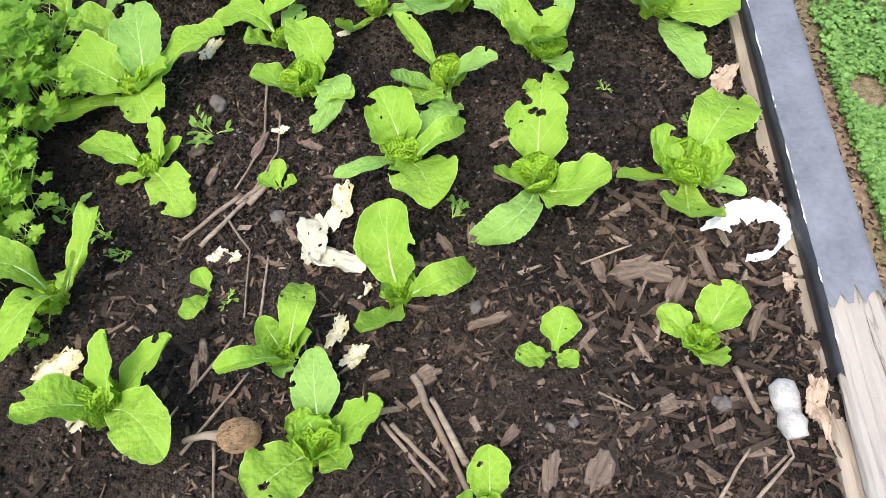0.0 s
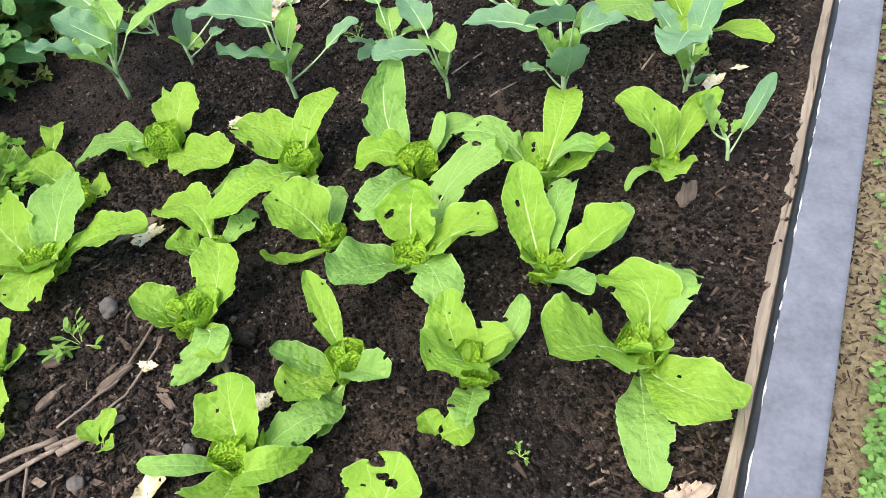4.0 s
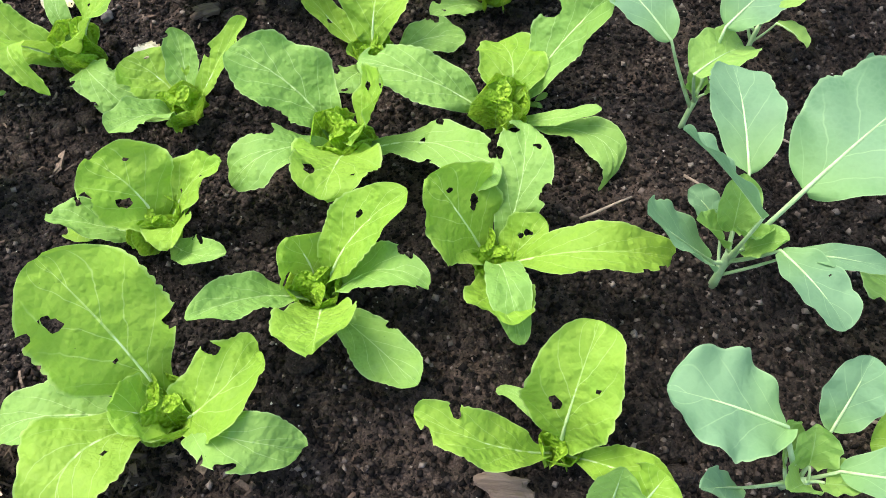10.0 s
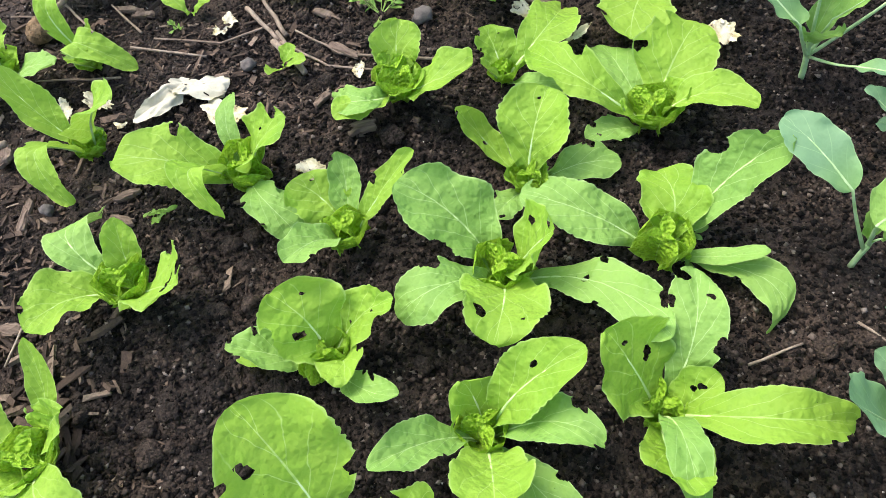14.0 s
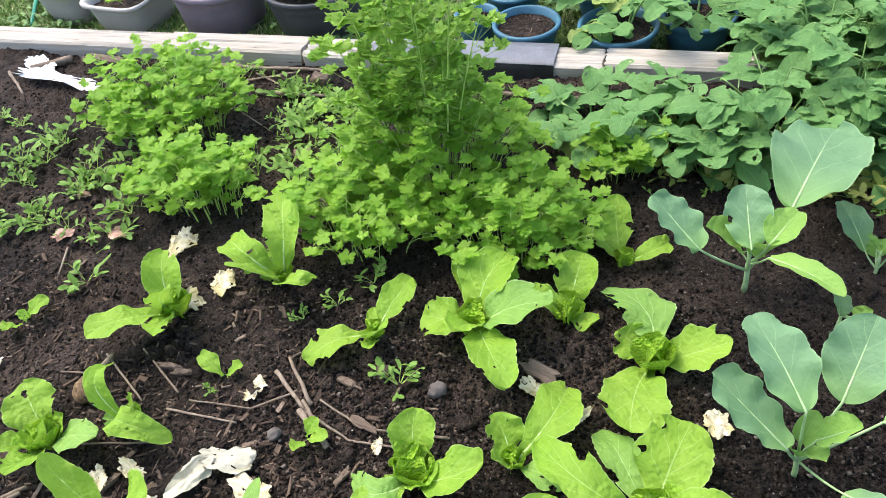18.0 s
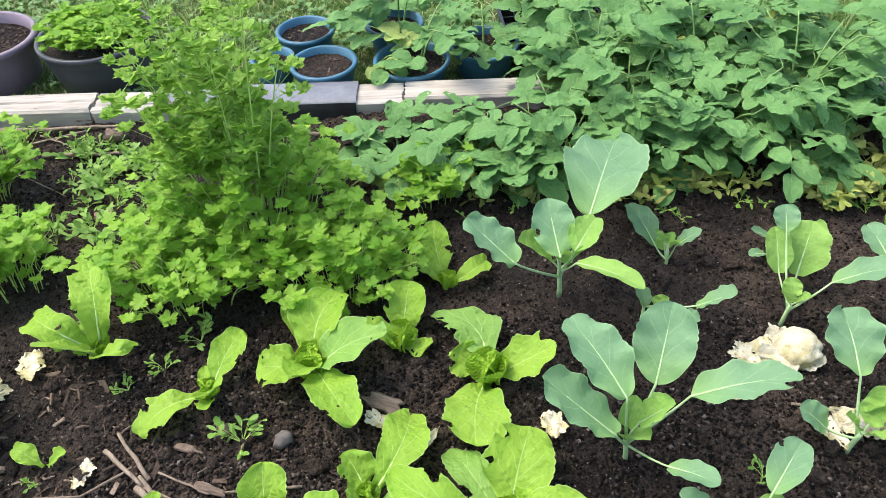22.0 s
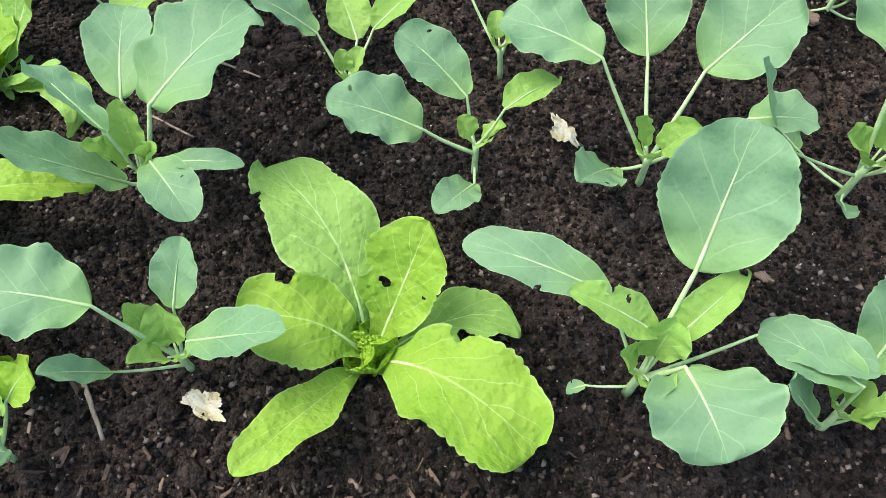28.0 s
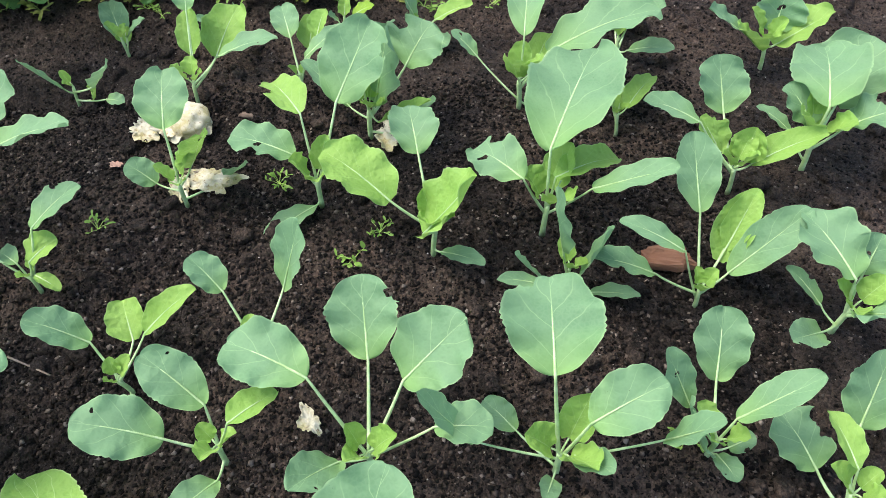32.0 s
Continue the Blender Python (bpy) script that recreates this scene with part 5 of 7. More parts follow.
def potato_plant(x, y, radius, height, stems, seed):
    """A sprawling potato plant: leaning stems with compound leaves of soft oval leaflets."""
    rng = random.Random(seed)
    plant = empty("potato_plant", pose(x, y, soil_height(x, y)), "sprawling potato plant with insect-eaten green leaves, in dark soil", "potato plant", "potato plants in the bed")
    for k in range(stems):
        a = 2 * math.pi * (k + rng.random() * 0.8) / stems
        h = 0.76 * height * rng.uniform(0.65, 1.1)
        out = Vector((math.cos(a), math.sin(a), 0))
        tip = out * radius * rng.uniform(0.45, 1.0) + Vector((0, 0, h))
        path = [Vector(p) for p in bezier(Vector((0, 0, -0.01)) + out * 0.02, out * radius * 0.2 + Vector((0, 0, h * 0.7)), tip, 9)]
        tv, tf = tube(path, [0.0065 - 0.0005 * i for i in range(9)], 6)
        stem = mesh_object("stem", tv, tf, potato_stalk_mat, plant)
        for i in range(4):
            s = 0.30 + 0.70 * i / 3
            j = min(7, int(s * 8))
            p = path[j].lerp(path[j + 1], s * 8 - j)
            b = a + rng.uniform(-1.9, 1.9)
            d = Vector((math.cos(b), math.sin(b), rng.uniform(-0.15, 0.55))).normalized()
            ln = rng.uniform(0.10, 0.17)
            droop = rng.uniform(0.02, 0.07)
            rach = [p + d * ln * q - Vector((0, 0, droop * q * q)) for q in np.linspace(0, 1, 6)]
            old = s < 0.5 and rng.random() < 0.4
            pieces_v, pieces_f, uvs = [], [], []
            for q, sd, sz in ((1.0, 0, 1.0), (0.72, 1, 0.82), (0.72, -1, 0.82), (0.42, 1, 0.66), (0.42, -1, 0.66)):
                foot = rach[0].lerp(rach[-1], q) if q == 1.0 else rach[int(q * 5)].lerp(rach[int(q * 5) + 1], q * 5 - int(q * 5))
                side = Vector((-d.y, d.x, 0)).normalized()
                dd = (d * (1.0 if sd == 0 else 0.45) + side * sd + Vector((0, 0, rng.uniform(-0.3, 0.25)))).normalized()
                L = rng.uniform(0.088, 0.135) * sz
                curve = bezier(foot, foot + dd * L * 0.55 + Vector((0, 0, 0.006)), foot + dd * L + Vector((0, 0, -L * rng.uniform(0.05, 0.45))), 6)
                hs = eaten(rng, rng.choice((0, 1, 2, 3)), rng.choice((0, 1, 1)), 0.75)
                v, f, uv = blade_mesh(curve, L * 0.70, "ovate", seed * 97 + k * 31 + i * 7 + int(q * 10) + sd, cup=0.14, ruffle=0.3, crinkle=0.0012, freq=40, holes=hs, roll=rng.uniform(-0.4, 0.4), nu=20, nv=12, teeth=0.0)
                o = len(pieces_v)
                pieces_v += v
                pieces_f += [[n + o for n in t] for t in f]
                uvs += list(uv)
            leaf = mesh_object("leaf", pieces_v, pieces_f, potato_old_mat if old else potato_mat, plant, "yellowing compound leaf" if old else "", uvs=uvs)
            tv, tf = tube(rach, [0.0022, 0.002, 0.0018, 0.0016, 0.0013, 0.001], 4)
            mesh_object("leaf_stalk", tv, tf, potato_stalk_mat, leaf)
    return plant


for i, (px, py, pr, ph, pn) in enumerate(((-1.92, 1.86, 0.16, 0.15, 5), (-1.80, 2.16, 0.18, 0.24, 6), (-1.88, 2.48, 0.24, 0.36, 8), (-2.05, 2.74, 0.28, 0.48, 9), (-1.94, 3.06, 0.26, 0.42, 8),
                                          (-2.12, 3.38, 0.28, 0.48, 9), (-2.00, 3.72, 0.24, 0.36, 8),
                                          (-2.24, 2.62, 0.22, 0.50, 6), (-2.24, 3.05, 0.22, 0.52, 7), (-1.86, 2.86, 0.20, 0.28, 6), (-1.84, 3.36, 0.20, 0.30, 6))):
    potato_plant(px, py, pr, ph, pn, 301 + i)


def weed(x, y, size, n, seed, label="small green weed seedling in dark soil", mat=None):
    plant = empty("weed", pose(x, y, soil_height(x, y)), label, "weed", "weeds in the bed")
    rng = random.Random(seed)
    fol = Foliage(seed)
    for k in range(n):
        a = rng.uniform(0, 2 * math.pi)
        d = Vector((math.cos(a), math.sin(a), rng.uniform(0.25, 0.9)))
        end = d * size * rng.uniform(0.4, 1.0)
        end.z = min(end.z, size)
        fol.stalk([Vector((0, 0, 0)), end * 0.5 + Vector((0, 0, 0.004)), end], 0.0011, 0.0006, 3)
        for q in range(3):
            b = rng.uniform(0, 2 * math.pi)
            fol.leaflet(end * (1 - 0.2 * q), Vector((math.cos(b), math.sin(b), rng.uniform(-0.1, 0.3))) + d * 0.8, size * rng.uniform(0.28, 0.5), 1, 0.5, rng.choice((0.01, 0.02, 0.08)))
    fol.put(plant, mat or weed_mat, herb_stalk_mat)
    return plant


weeds = ((-0.66, 1.51, 0.055, 9), (0.0, 1.18, 0.035, 5), (-0.84, 1.14, 0.03, 5), (-0.55, 0.98, 0.025, 4), (-1.03, 1.30, 0.05, 6), (-0.92, 1.22, 0.04, 5),
         (-1.83, 0.68, 0.08, 10), (-1.74, 0.80, 0.08, 9), (-1.55, 0.78, 0.07, 10), (-1.9, 0.86, 0.06, 7), (-1.47, 0.68, 0.06, 8), (-1.62, 0.95, 0.06, 7),
         (-0.40, 3.55, 0.035, 5), (0.14, 4.3, 0.03, 8), (-0.12, 2.30, 0.05, 7), (-0.55, 2.85, 0.03, 4), (-0.7, 3.33, 0.035, 6), (-0.5, 3.62, 0.03, 6), (0.42, 1.55, 0.02, 4), (0.62, 1.42, 0.02, 3))
for i, w in enumerate(weeds):
    weed(w[0], w[1], w[2] * 1.3, w[3] + 2, 800 + i)
rng = random.Random(88)
for i in range(46):
    weed(rng.uniform(-1.75, -0.85), rng.uniform(-0.75, 0.35), rng.uniform(0.045, 0.11), rng.randint(6, 11), 850 + i)
for i in range(18):
    weed(rng.uniform(-2.2, -1.85), rng.uniform(-0.5, 1.6), rng.uniform(0.03, 0.07), rng.randint(4, 8), 900 + i)
for i in range(34):
    weed(rng.uniform(-2.05, -1.4), rng.uniform(0.5, 1.05), rng.uniform(0.045, 0.10), rng.randint(6, 11), 970 + i)
for i in range(16):
    weed(rng.uniform(-1.7, -1.5), rng.uniform(2.1, 4.4), rng.uniform(0.03, 0.06), rng.randint(4, 7), 930 + i)

straw_mat = herb_material("yellowing_weed", (0.22, 0.30, 0.05), (0.44, 0.45, 0.14))
for i in range(44):
    weed(rng.uniform(-1.84, -1.60), rng.uniform(2.1, 3.9), rng.uniform(0.07, 0.13), rng.randint(6, 10), 1010 + i, "yellowing weed below the potato plants", straw_mat)

# ---- pots and tubs on the lawn ----
tub_mat = plain_material("beige_plastic", (0.40, 0.375, 0.345), 0.5, 0.10, 6.0, 0.1)
purple_mat = plain_material("mauve_plastic", (0.185, 0.145, 0.18), 0.55, 0.14, 5.0, 0.15)
charcoal_mat = plain_material("charcoal_plastic", (0.05, 0.052, 0.06), 0.5, 0.2, 5.0, 0.15)
blue_mat = plain_material("blue_plastic", (0.045, 0.14, 0.21), 0.45, 0.15, 5.0, 0.1)
tray_mat = plain_material("black_tray", (0.012, 0.012, 0.014), 0.4, 0.3, 8.0, 0.1)
hose_mat = plain_material("green_hose", (0.01, 0.22, 0.13), 0.4, 0.15, 8.0, 0.1)
mulch_stops = [(0.0, (0.018, 0.013, 0.010)), (0.35, (0.055, 0.038, 0.028)), (0.65, (0.115, 0.078, 0.056)), (0.88, (0.20, 0.14, 0.10)), (1.0, (0.31, 0.235, 0.175))]
chip_mat = chip_material("wood_chips", mulch_stops)


def lathe(profile, sides=40, squash=1.0):
    """A body of revolution from (radius, z) points, open at the ends."""
    verts, faces = [], []
    for r, z in profile:
        for k in range(sides):
            a = 2 * math.pi * k / sides
            verts.append((r * math.cos(a), r * math.sin(a) * squash, z))
    for i in range(len(profile) - 1):
        for k in range(sides):
            k2 = (k + 1) % sides
            faces.append((i * sides + k, i * sides + k2, (i + 1) * sides + k2, (i + 1) * sides + k))
    return verts, faces


def chip_heap(rng, n, inside, size=0.012):
    """Loose bark chips lying at random over a shape; inside gives a point (x, y, z)."""
    pieces = []
    for _ in range(n):
        x, y, z = inside()
        a = rng.uniform(0, math.pi)
        L, W, T = size * rng.uniform(0.7, 2.4), size * rng.uniform(0.2, 0.62), size * rng.uniform(0.12, 0.35)
        m = pose(x, y, z, rng.uniform(-25, 25), rng.uniform(-25, 25), math.degrees(a))
        pts = []
        for sz in (-1, 1):
            for sx, sy in ((-1, -1), (1, -1), (1, 1), (-1, 1)):
                pts.append(m @ Vector((sx * L * 0.5 * rng.uniform(0.45, 1.2), sy * W * 0.5 * rng.uniform(0.2, 1.25), sz * T * 0.5)))
        pieces.append((pts, [(0, 3, 2, 1), (4, 5, 6, 7), (0, 1, 5, 4), (1, 2, 6, 5), (2, 3, 7, 6), (3, 0, 4, 7)]))
    return join(pieces)


def soil_disc(rx, ry, z, seed, n=26, power=2.0):
    verts, faces = [(0, 0, z)], []
    rings = 8
    for i in range(1, rings + 1):
        for k in range(n):
            a = 2 * math.pi * k / n
            ca, sa = math.cos(a), math.sin(a)
            s = (abs(ca) ** power + abs(sa) ** power) ** (-1 / power)
            x, y = rx * i / rings * ca * s, ry * i / rings * sa * s
            verts.append((x, y, z + 0.008 * noise.noise((x * 25, y * 25, seed))))
    for k in range(n):
        faces.append((0, 1 + k, 1 + (k + 1) % n))
    for i in range(rings - 1):
        for k in range(n):
            k2 = (k + 1) % n
            faces.append((1 + i * n + k, 1 + (i + 1) * n + k, 1 + (i + 1) * n + k2, 1 + i * n + k2))
    return verts, faces


def round_pot(name, x, y, r_top, r_low, h, mat, label, seed, rim=0.012, fill=0.8, lean=(0, 0), chips=260):
    pot = empty(name, pose(x, y, ground_height(x, y) - 0.004, lean[0], lean[1], seed * 31), label, "plant pot")
    body = [(0.001, 0.0), (r_low, 0.0), (r_low + 0.002, 0.004), (r_low + (r_top - r_low) * 0.3, h * 0.3), (r_low + (r_top - r_low) * 0.31 + 0.002, h * 0.32), (r_low + (r_top - r_low) * 0.7, h * 0.7), (r_top - 0.002, h - rim * 2.2)]
    mesh_object("body", *lathe(body), mat, pot)
    inner = r_top - 0.007
    lip = [(r_top - 0.003, h - rim * 2.2), (r_top + rim * 0.9, h - rim * 2.0), (r_top + rim * 1.1, h - rim), (r_top + rim, h - 0.003), (r_top + rim * 0.5, h), (inner, h - 0.002), (inner - 0.004, h * 0.6), (r_low, h * 0.2)]
    mesh_object("rim", *lathe(lip), mat, pot)
    rs = inner - 0.006
    mesh_object("soil", *soil_disc(rs, rs, h * fill, seed), soil_mat, pot, "dark potting soil with bark chips")
    rng = random.Random(seed)

    def spot():
        a, q = rng.uniform(0, 6.28), math.sqrt(rng.random()) * rs * 0.94
        return q * math.cos(a), q * math.sin(a), h * fill + 0.005
    tagged(mesh_object("bark_mulch", *chip_heap(rng, chips, spot, 0.011), chip_mat, pot, smooth=False), kind="stuff")
    return pot


def tub(x, y, rz, lx, ly, h, label, seed):
    """A rectangular plastic dish tub with rounded corners, flared walls and a rolled rim."""
    pot = empty("planter_tub", pose(x, y, ground_height(x, y) - 0.004, 0, 0, rz), label, "planter")
    n = 48

    def ring(s, z, grow=0.0):
        out = []
        for k in range(n):
            a = 2 * math.pi * k / n
            ca, sa = math.cos(a), math.sin(a)
            q = (abs(ca) ** 5 + abs(sa) ** 5) ** (-0.2)
            out.append(((lx * s + grow) * ca * q, (ly * s + grow) * sa * q, z))
        return out

    def skin(rings):
        v = [p for r in rings for p in r]
        f = [(i * n + k, i * n + (k + 1) % n, (i + 1) * n + (k + 1) % n, (i + 1) * n + k) for i in range(len(rings) - 1) for k in range(n)]
        return v, f
    mesh_object("body", *skin([ring(0.02, 0), ring(0.78, 0), ring(0.80, 0.006), ring(0.9, h * 0.5), ring(0.985, h - 0.02)]), tub_mat, pot)
    mesh_object("rim", *skin([ring(0.985, h - 0.02), ring(1.0, h - 0.022, 0.016), ring(1.0, h - 0.012, 0.02), ring(1.0, h - 0.002, 0.018), ring(1.0, h, 0.008), ring(0.97, h - 0.006), ring(0.93, h * 0.62), ring(0.85, h * 0.25)]), tub_mat, pot)
    mesh_object("soil", *soil_disc(lx * 0.945, ly * 0.945, h * 0.72, seed, 40, 5.0), soil_mat, pot, "dark potting soil")
    rng = random.Random(seed)
    tagged(mesh_object("bark_mulch", *chip_heap(rng, 140, lambda: (rng.uniform(-0.8, 0.8) * lx, rng.uniform(-0.8, 0.8) * ly, h * 0.72 + 0.005), 0.011), chip_mat, pot, smooth=False), kind="stuff")
    return pot


tub(-2.79, -1.06, -12, 0.19, 0.175, 0.20, "beige plastic dish tub planted with small seedlings", 41)
tub(-2.69, -0.64, -6, 0.19, 0.18, 0.19, "beige plastic dish tub with a leafy seedling", 42)
round_pot("plant_pot", -2.72, -0.13, 0.235, 0.20, 0.255, purple_mat, "large mauve plastic pot of bark-strewn soil", 3, 0.016, 0.80, (0, 3), 420)
round_pot("plant_pot", -2.74, 0.42, 0.255, 0.215, 0.24, charcoal_mat, "large charcoal plastic pot full of cilantro", 4, 0.012, 0.85, (0, 0), 160)
for i, (bx, by, br) in enumerate(((-2.86, 1.36, 0.13), (-2.60, 1.25, 0.09), (-2.54, 1.49, 0.14), (-2.90, 1.78, 0.13), (-2.55, 1.88, 0.16), (-2.68, 2.20, 0.15))):
    round_pot("plant_pot", bx, by, br, br * 0.75, 0.17, blue_mat, "small blue plastic pot of soil beside the timber", 50 + i, 0.010, 0.8, (0, 0), 70)


def pot_plant(name, x, y, z, spread, height, stems, leaf, seed, label, category):
    plant = empty(name, pose(x, y, z), label, category)
    rng = random.Random(seed)
    fol = Foliage(seed)
    for k in range(stems):
        a, q = rng.uniform(0, 6.28), math.sqrt(rng.random())
        out = Vector((math.cos(a), math.sin(a), 0)) * spread
        tip = out * q * 1.05 + Vector((0, 0, height * rng.uniform(0.55, 1.1) * (1.0 - 0.3 * q)))
        path = [Vector(p) for p in bezier(out * q * 0.6, out * q * 0.7 + Vector((0, 0, tip.z * 0.6)), tip, 5)]
        fol.stalk(path, 0.0018, 0.0009)
        for i in range(4):
            b = rng.uniform(0, 6.28)
            d = Vector((math.cos(b), math.sin(b), rng.uniform(-0.1, 0.5)))
            p = path[4 - i // 2]
            fol.stalk([p, p + d * leaf * 0.8], 0.0008, 0.0005, 3)
            foot_of = None
            for w in (0, 1, -1):
                foot_of = fol.leaflet(p + d * leaf * 0.8, d + Vector((-d.y, d.x, 0)) * w, leaf * rng.uniform(0.8, 1.15), 3, 0.35, 0.24, foot_of)
    fol.put(plant, cilantro_mat, herb_stalk_mat)
    return plant


pot_plant("cilantro_plant", -2.74, 0.42, 0.10, 0.20, 0.15, 90, 0.036, 61, "bushy cilantro growing in a charcoal pot", "cilantro")
pot_plant("seedling", -2.69, -0.64, 0.045, 0.12, 0.06, 5, 0.026, 62, "low leafy seedlings in a beige tub", "seedling")
pot_plant("seedling", -2.79, -1.08, 0.05, 0.08, 0.08, 7, 0.018, 63, "thin green seedlings in a beige tub", "seedling")
pot_plant("seedling", -2.72, -0.13, 0.105, 0.06, 0.035, 6, 0.02, 64, "tiny seedlings in a mauve pot", "seedling")
pl = empty("seedling", pose(-2.66, -0.57, 0.045), "pale leafy cabbage seedling in a beige tub", "seedling")
for i, (a, rc, rs, w) in enumerate(((40, 0.12, 0.20, 0.10), (150, 0.10, 0.17, 0.085), (260, 0.12, 0.09, 0.08), (330, 0.11, 0.08, 0.07))):
    d = Vector((math.cos(radians(a)), math.sin(radians(a)), 0))
    v, f, uv = blade_mesh(bezier(d * rc * 0.4 + Vector((0, 0, rs * 0.6)), d * rc * 0.7 + Vector((0, 0, rs)), d * rc + Vector((0, 0, rs))), w, "round", 7000 + i, holes=[(0.5, 0.4, 0.006)])
    leaf = mesh_object("leaf", v, f, cole_young_mat, pl, uvs=uv)
    tv, tf = tube(bezier((0, 0, 0), d * rc * 0.2 + Vector((0, 0, rs * 0.4)), d * rc * 0.4 + Vector((0, 0, rs * 0.6)), 5), [0.003] * 5, 5)
    mesh_object("stalk", tv, tf, cole_stalk, leaf)
for i, (px, py, ph) in enumerate(((-2.68, 2.20, 0.36), (-2.56, 1.90, 0.34), (-2.90, 1.80, 0.36), (-2.82, 2.62, 0.38), (-2.62, 2.98, 0.42), (-2.62, 3.36, 0.42), (-2.60, 3.72, 0.40), (-2.52, 2.70, 0.42))):
    potato_plant(px, py, 0.22, ph, 6 if i > 2 else 3, 340 + i)


def nursery_tray(x, y, rz, seed):
    """A black nursery tray with a lattice of square cells."""
    tray = empty("nursery_tray", pose(x, y, ground_height(x, y), 0, 0, rz), "black plastic nursery tray half hidden by leaves", "tray", "nursery trays")
    bm = bmesh.new()

    def slab(cx, cy, cz, sx, sy, sz):
        bmesh.ops.create_cube(bm, size=1.0, matrix=Matrix.LocRotScale((cx, cy, cz), None, (sx, sy, sz)))
    slab(0, 0, 0.004, 0.27, 0.53, 0.006)
    part("base", bm, tray_mat, tray)
    for nm, cx, cy, sx, sy in (("side_wall", -0.137, 0, 0.005, 0.54), ("side_wall", 0.137, 0, 0.005, 0.54), ("end_wall", 0, -0.267, 0.27, 0.005), ("end_wall", 0, 0.267, 0.27, 0.005)):
        bm = bmesh.new()
        slab(cx, cy, 0.085, sx, sy, 0.17)
        slab(cx * 1.04, cy * 1.02, 0.168, max(sx, 0.016), max(sy, 0.016), 0.006)
        part(nm, bm, tray_mat, tray)
    for i in range(1, 4):
        bm = bmesh.new()
        slab(-0.135 + 0.0675 * i, 0, 0.145, 0.004, 0.53, 0.03)
        part("divider", bm, tray_mat, tray)
    for i in range(1, 8):
        bm = bmesh.new()
        slab(0, -0.265 + 0.066 * i, 0.1445, 0.27, 0.003, 0.029)
        part("divider", bm, tray_mat, tray)
    return tray


nursery_tray(-2.88, 2.56, 6, 1)
nursery_tray(-2.94, 3.16, -4, 2)
hose = [Vector(p) for p in bezier((-2.56, -1.25, -0.07), (-2.9, -1.45, -0.03), (-3.35, -1.72, -0.06), 14)] + [Vector(p) for p in bezier((-3.4, -1.75, -0.06), (-3.8, -1.95, -0.06), (-4.6, -1.8, -0.07), 12)]
tv, tf = tube(hose, [0.011] * len(hose), 10)
tagged(mesh_object("garden_hose", tv, tf, hose_mat), "green rubber garden hose lying on the lawn", "hose")

# ---- grass ----
def grass_material():
    m = Mat("grass_blade")
    c = m.ramp(m.island(), [(0.0, (0.055, 0.13, 0.022)), (0.5, (0.135, 0.25, 0.045)), (0.82, (0.26, 0.385, 0.095)), (0.90, (0.42, 0.40, 0.20)), (1.0, (0.48, 0.41, 0.25))])
    m.leafy(c, 0.55, None, c, 0.3)
    return m.m


grass_mat = grass_material()


def grass_patch(name, n, x0, x1, y0, y1, size, seed, label, keep=None, thick=1.0):
    """Many short curved blades of three segments each."""
    r = np.random.RandomState(seed)
    x, y = r.uniform(x0, x1, n), r.uniform(y0, y1, n)
    dens = np.array([noise.noise((a * 1.6, b * 1.6, 3.3)) + 0.5 * noise.noise((a * 5.0, b * 5.0, 1.1)) for a, b in zip(x, y)])
    ok = dens > r.uniform(-1.3, 0.35, n)
    if keep is not None:
        ok &= keep(x, y)
    x, y = x[ok], y[ok]
    n = len(x)
    z = np.array([soil_height(a, b) if -2.26 < a < 0.7 else ground_height(a, b) for a, b in zip(x, y)]) - 0.004
    a = r.uniform(0, 2 * np.pi, n)
    h = size * r.uniform(0.4, 1.2, n)
    lean = h * r.uniform(0.2, 1.3, n)
    w = thick * r.uniform(0.0012, 0.0028, n)
    dx, dy = np.cos(a), np.sin(a)
    P = np.zeros((n, 5, 3))
    for k, (s, ww) in enumerate(((0.0, 1.0), (0.0, -1.0), (0.55, 0.85), (0.55, -0.85), (1.0, 0.0))):
        P[:, k, 0] = x + dx * lean * s * s - dy * w * ww
        P[:, k, 1] = y + dy * lean * s * s + dx * w * ww
        P[:, k, 2] = z + h * (s - 0.25 * s * s)
    o = np.arange(n)[:, None] * 5
    faces = np.concatenate([o + np.array([0, 1, 3]), o + np.array([0, 3, 2]), o + np.array([2, 3, 4])], 0)
    me = bpy.data.meshes.new(name)
    me.from_pydata(P.reshape(-1, 3).tolist(), [], faces.tolist())
    me.materials.append(grass_mat)
    return tagged(new(name, me), label, "grass", kind="stuff")


grass_patch("grass", 120000, -4.8, -2.40, -2.4, 5.6, 0.06, 1, "uneven green lawn with dry straw-coloured blades", None, 1.5)
grass_patch("grass", 34000, -8.5, -4.7, -4.0, 6.5, 0.065, 2, "uneven green lawn further from the bed", None, 3.5)
grass_patch("grass", 14000, 1.0, 2.2, -0.6, 4.6, 0.035, 3, "sparse grass on the trodden dirt path", lambda x, y: (y > 2.35) & (x > 1.06 + 0.05 * (y - 1)) | (x > 1.35), 1.6)
grass_patch("grass", 22000, -3.2, -1.75, 3.95, 6.4, 0.13, 4, "long grass at the end of the bed")
grass_patch("grass", 9000, -5.4, -2.9, -2.2, 6.0, 0.13, 5, "longer tufts of grass in the lawn", lambda x, y: np.array([noise.noise((a * 1.1, b * 1.1, 7.7)) > 0.08 for a, b in zip(x, y)]), 1.5)
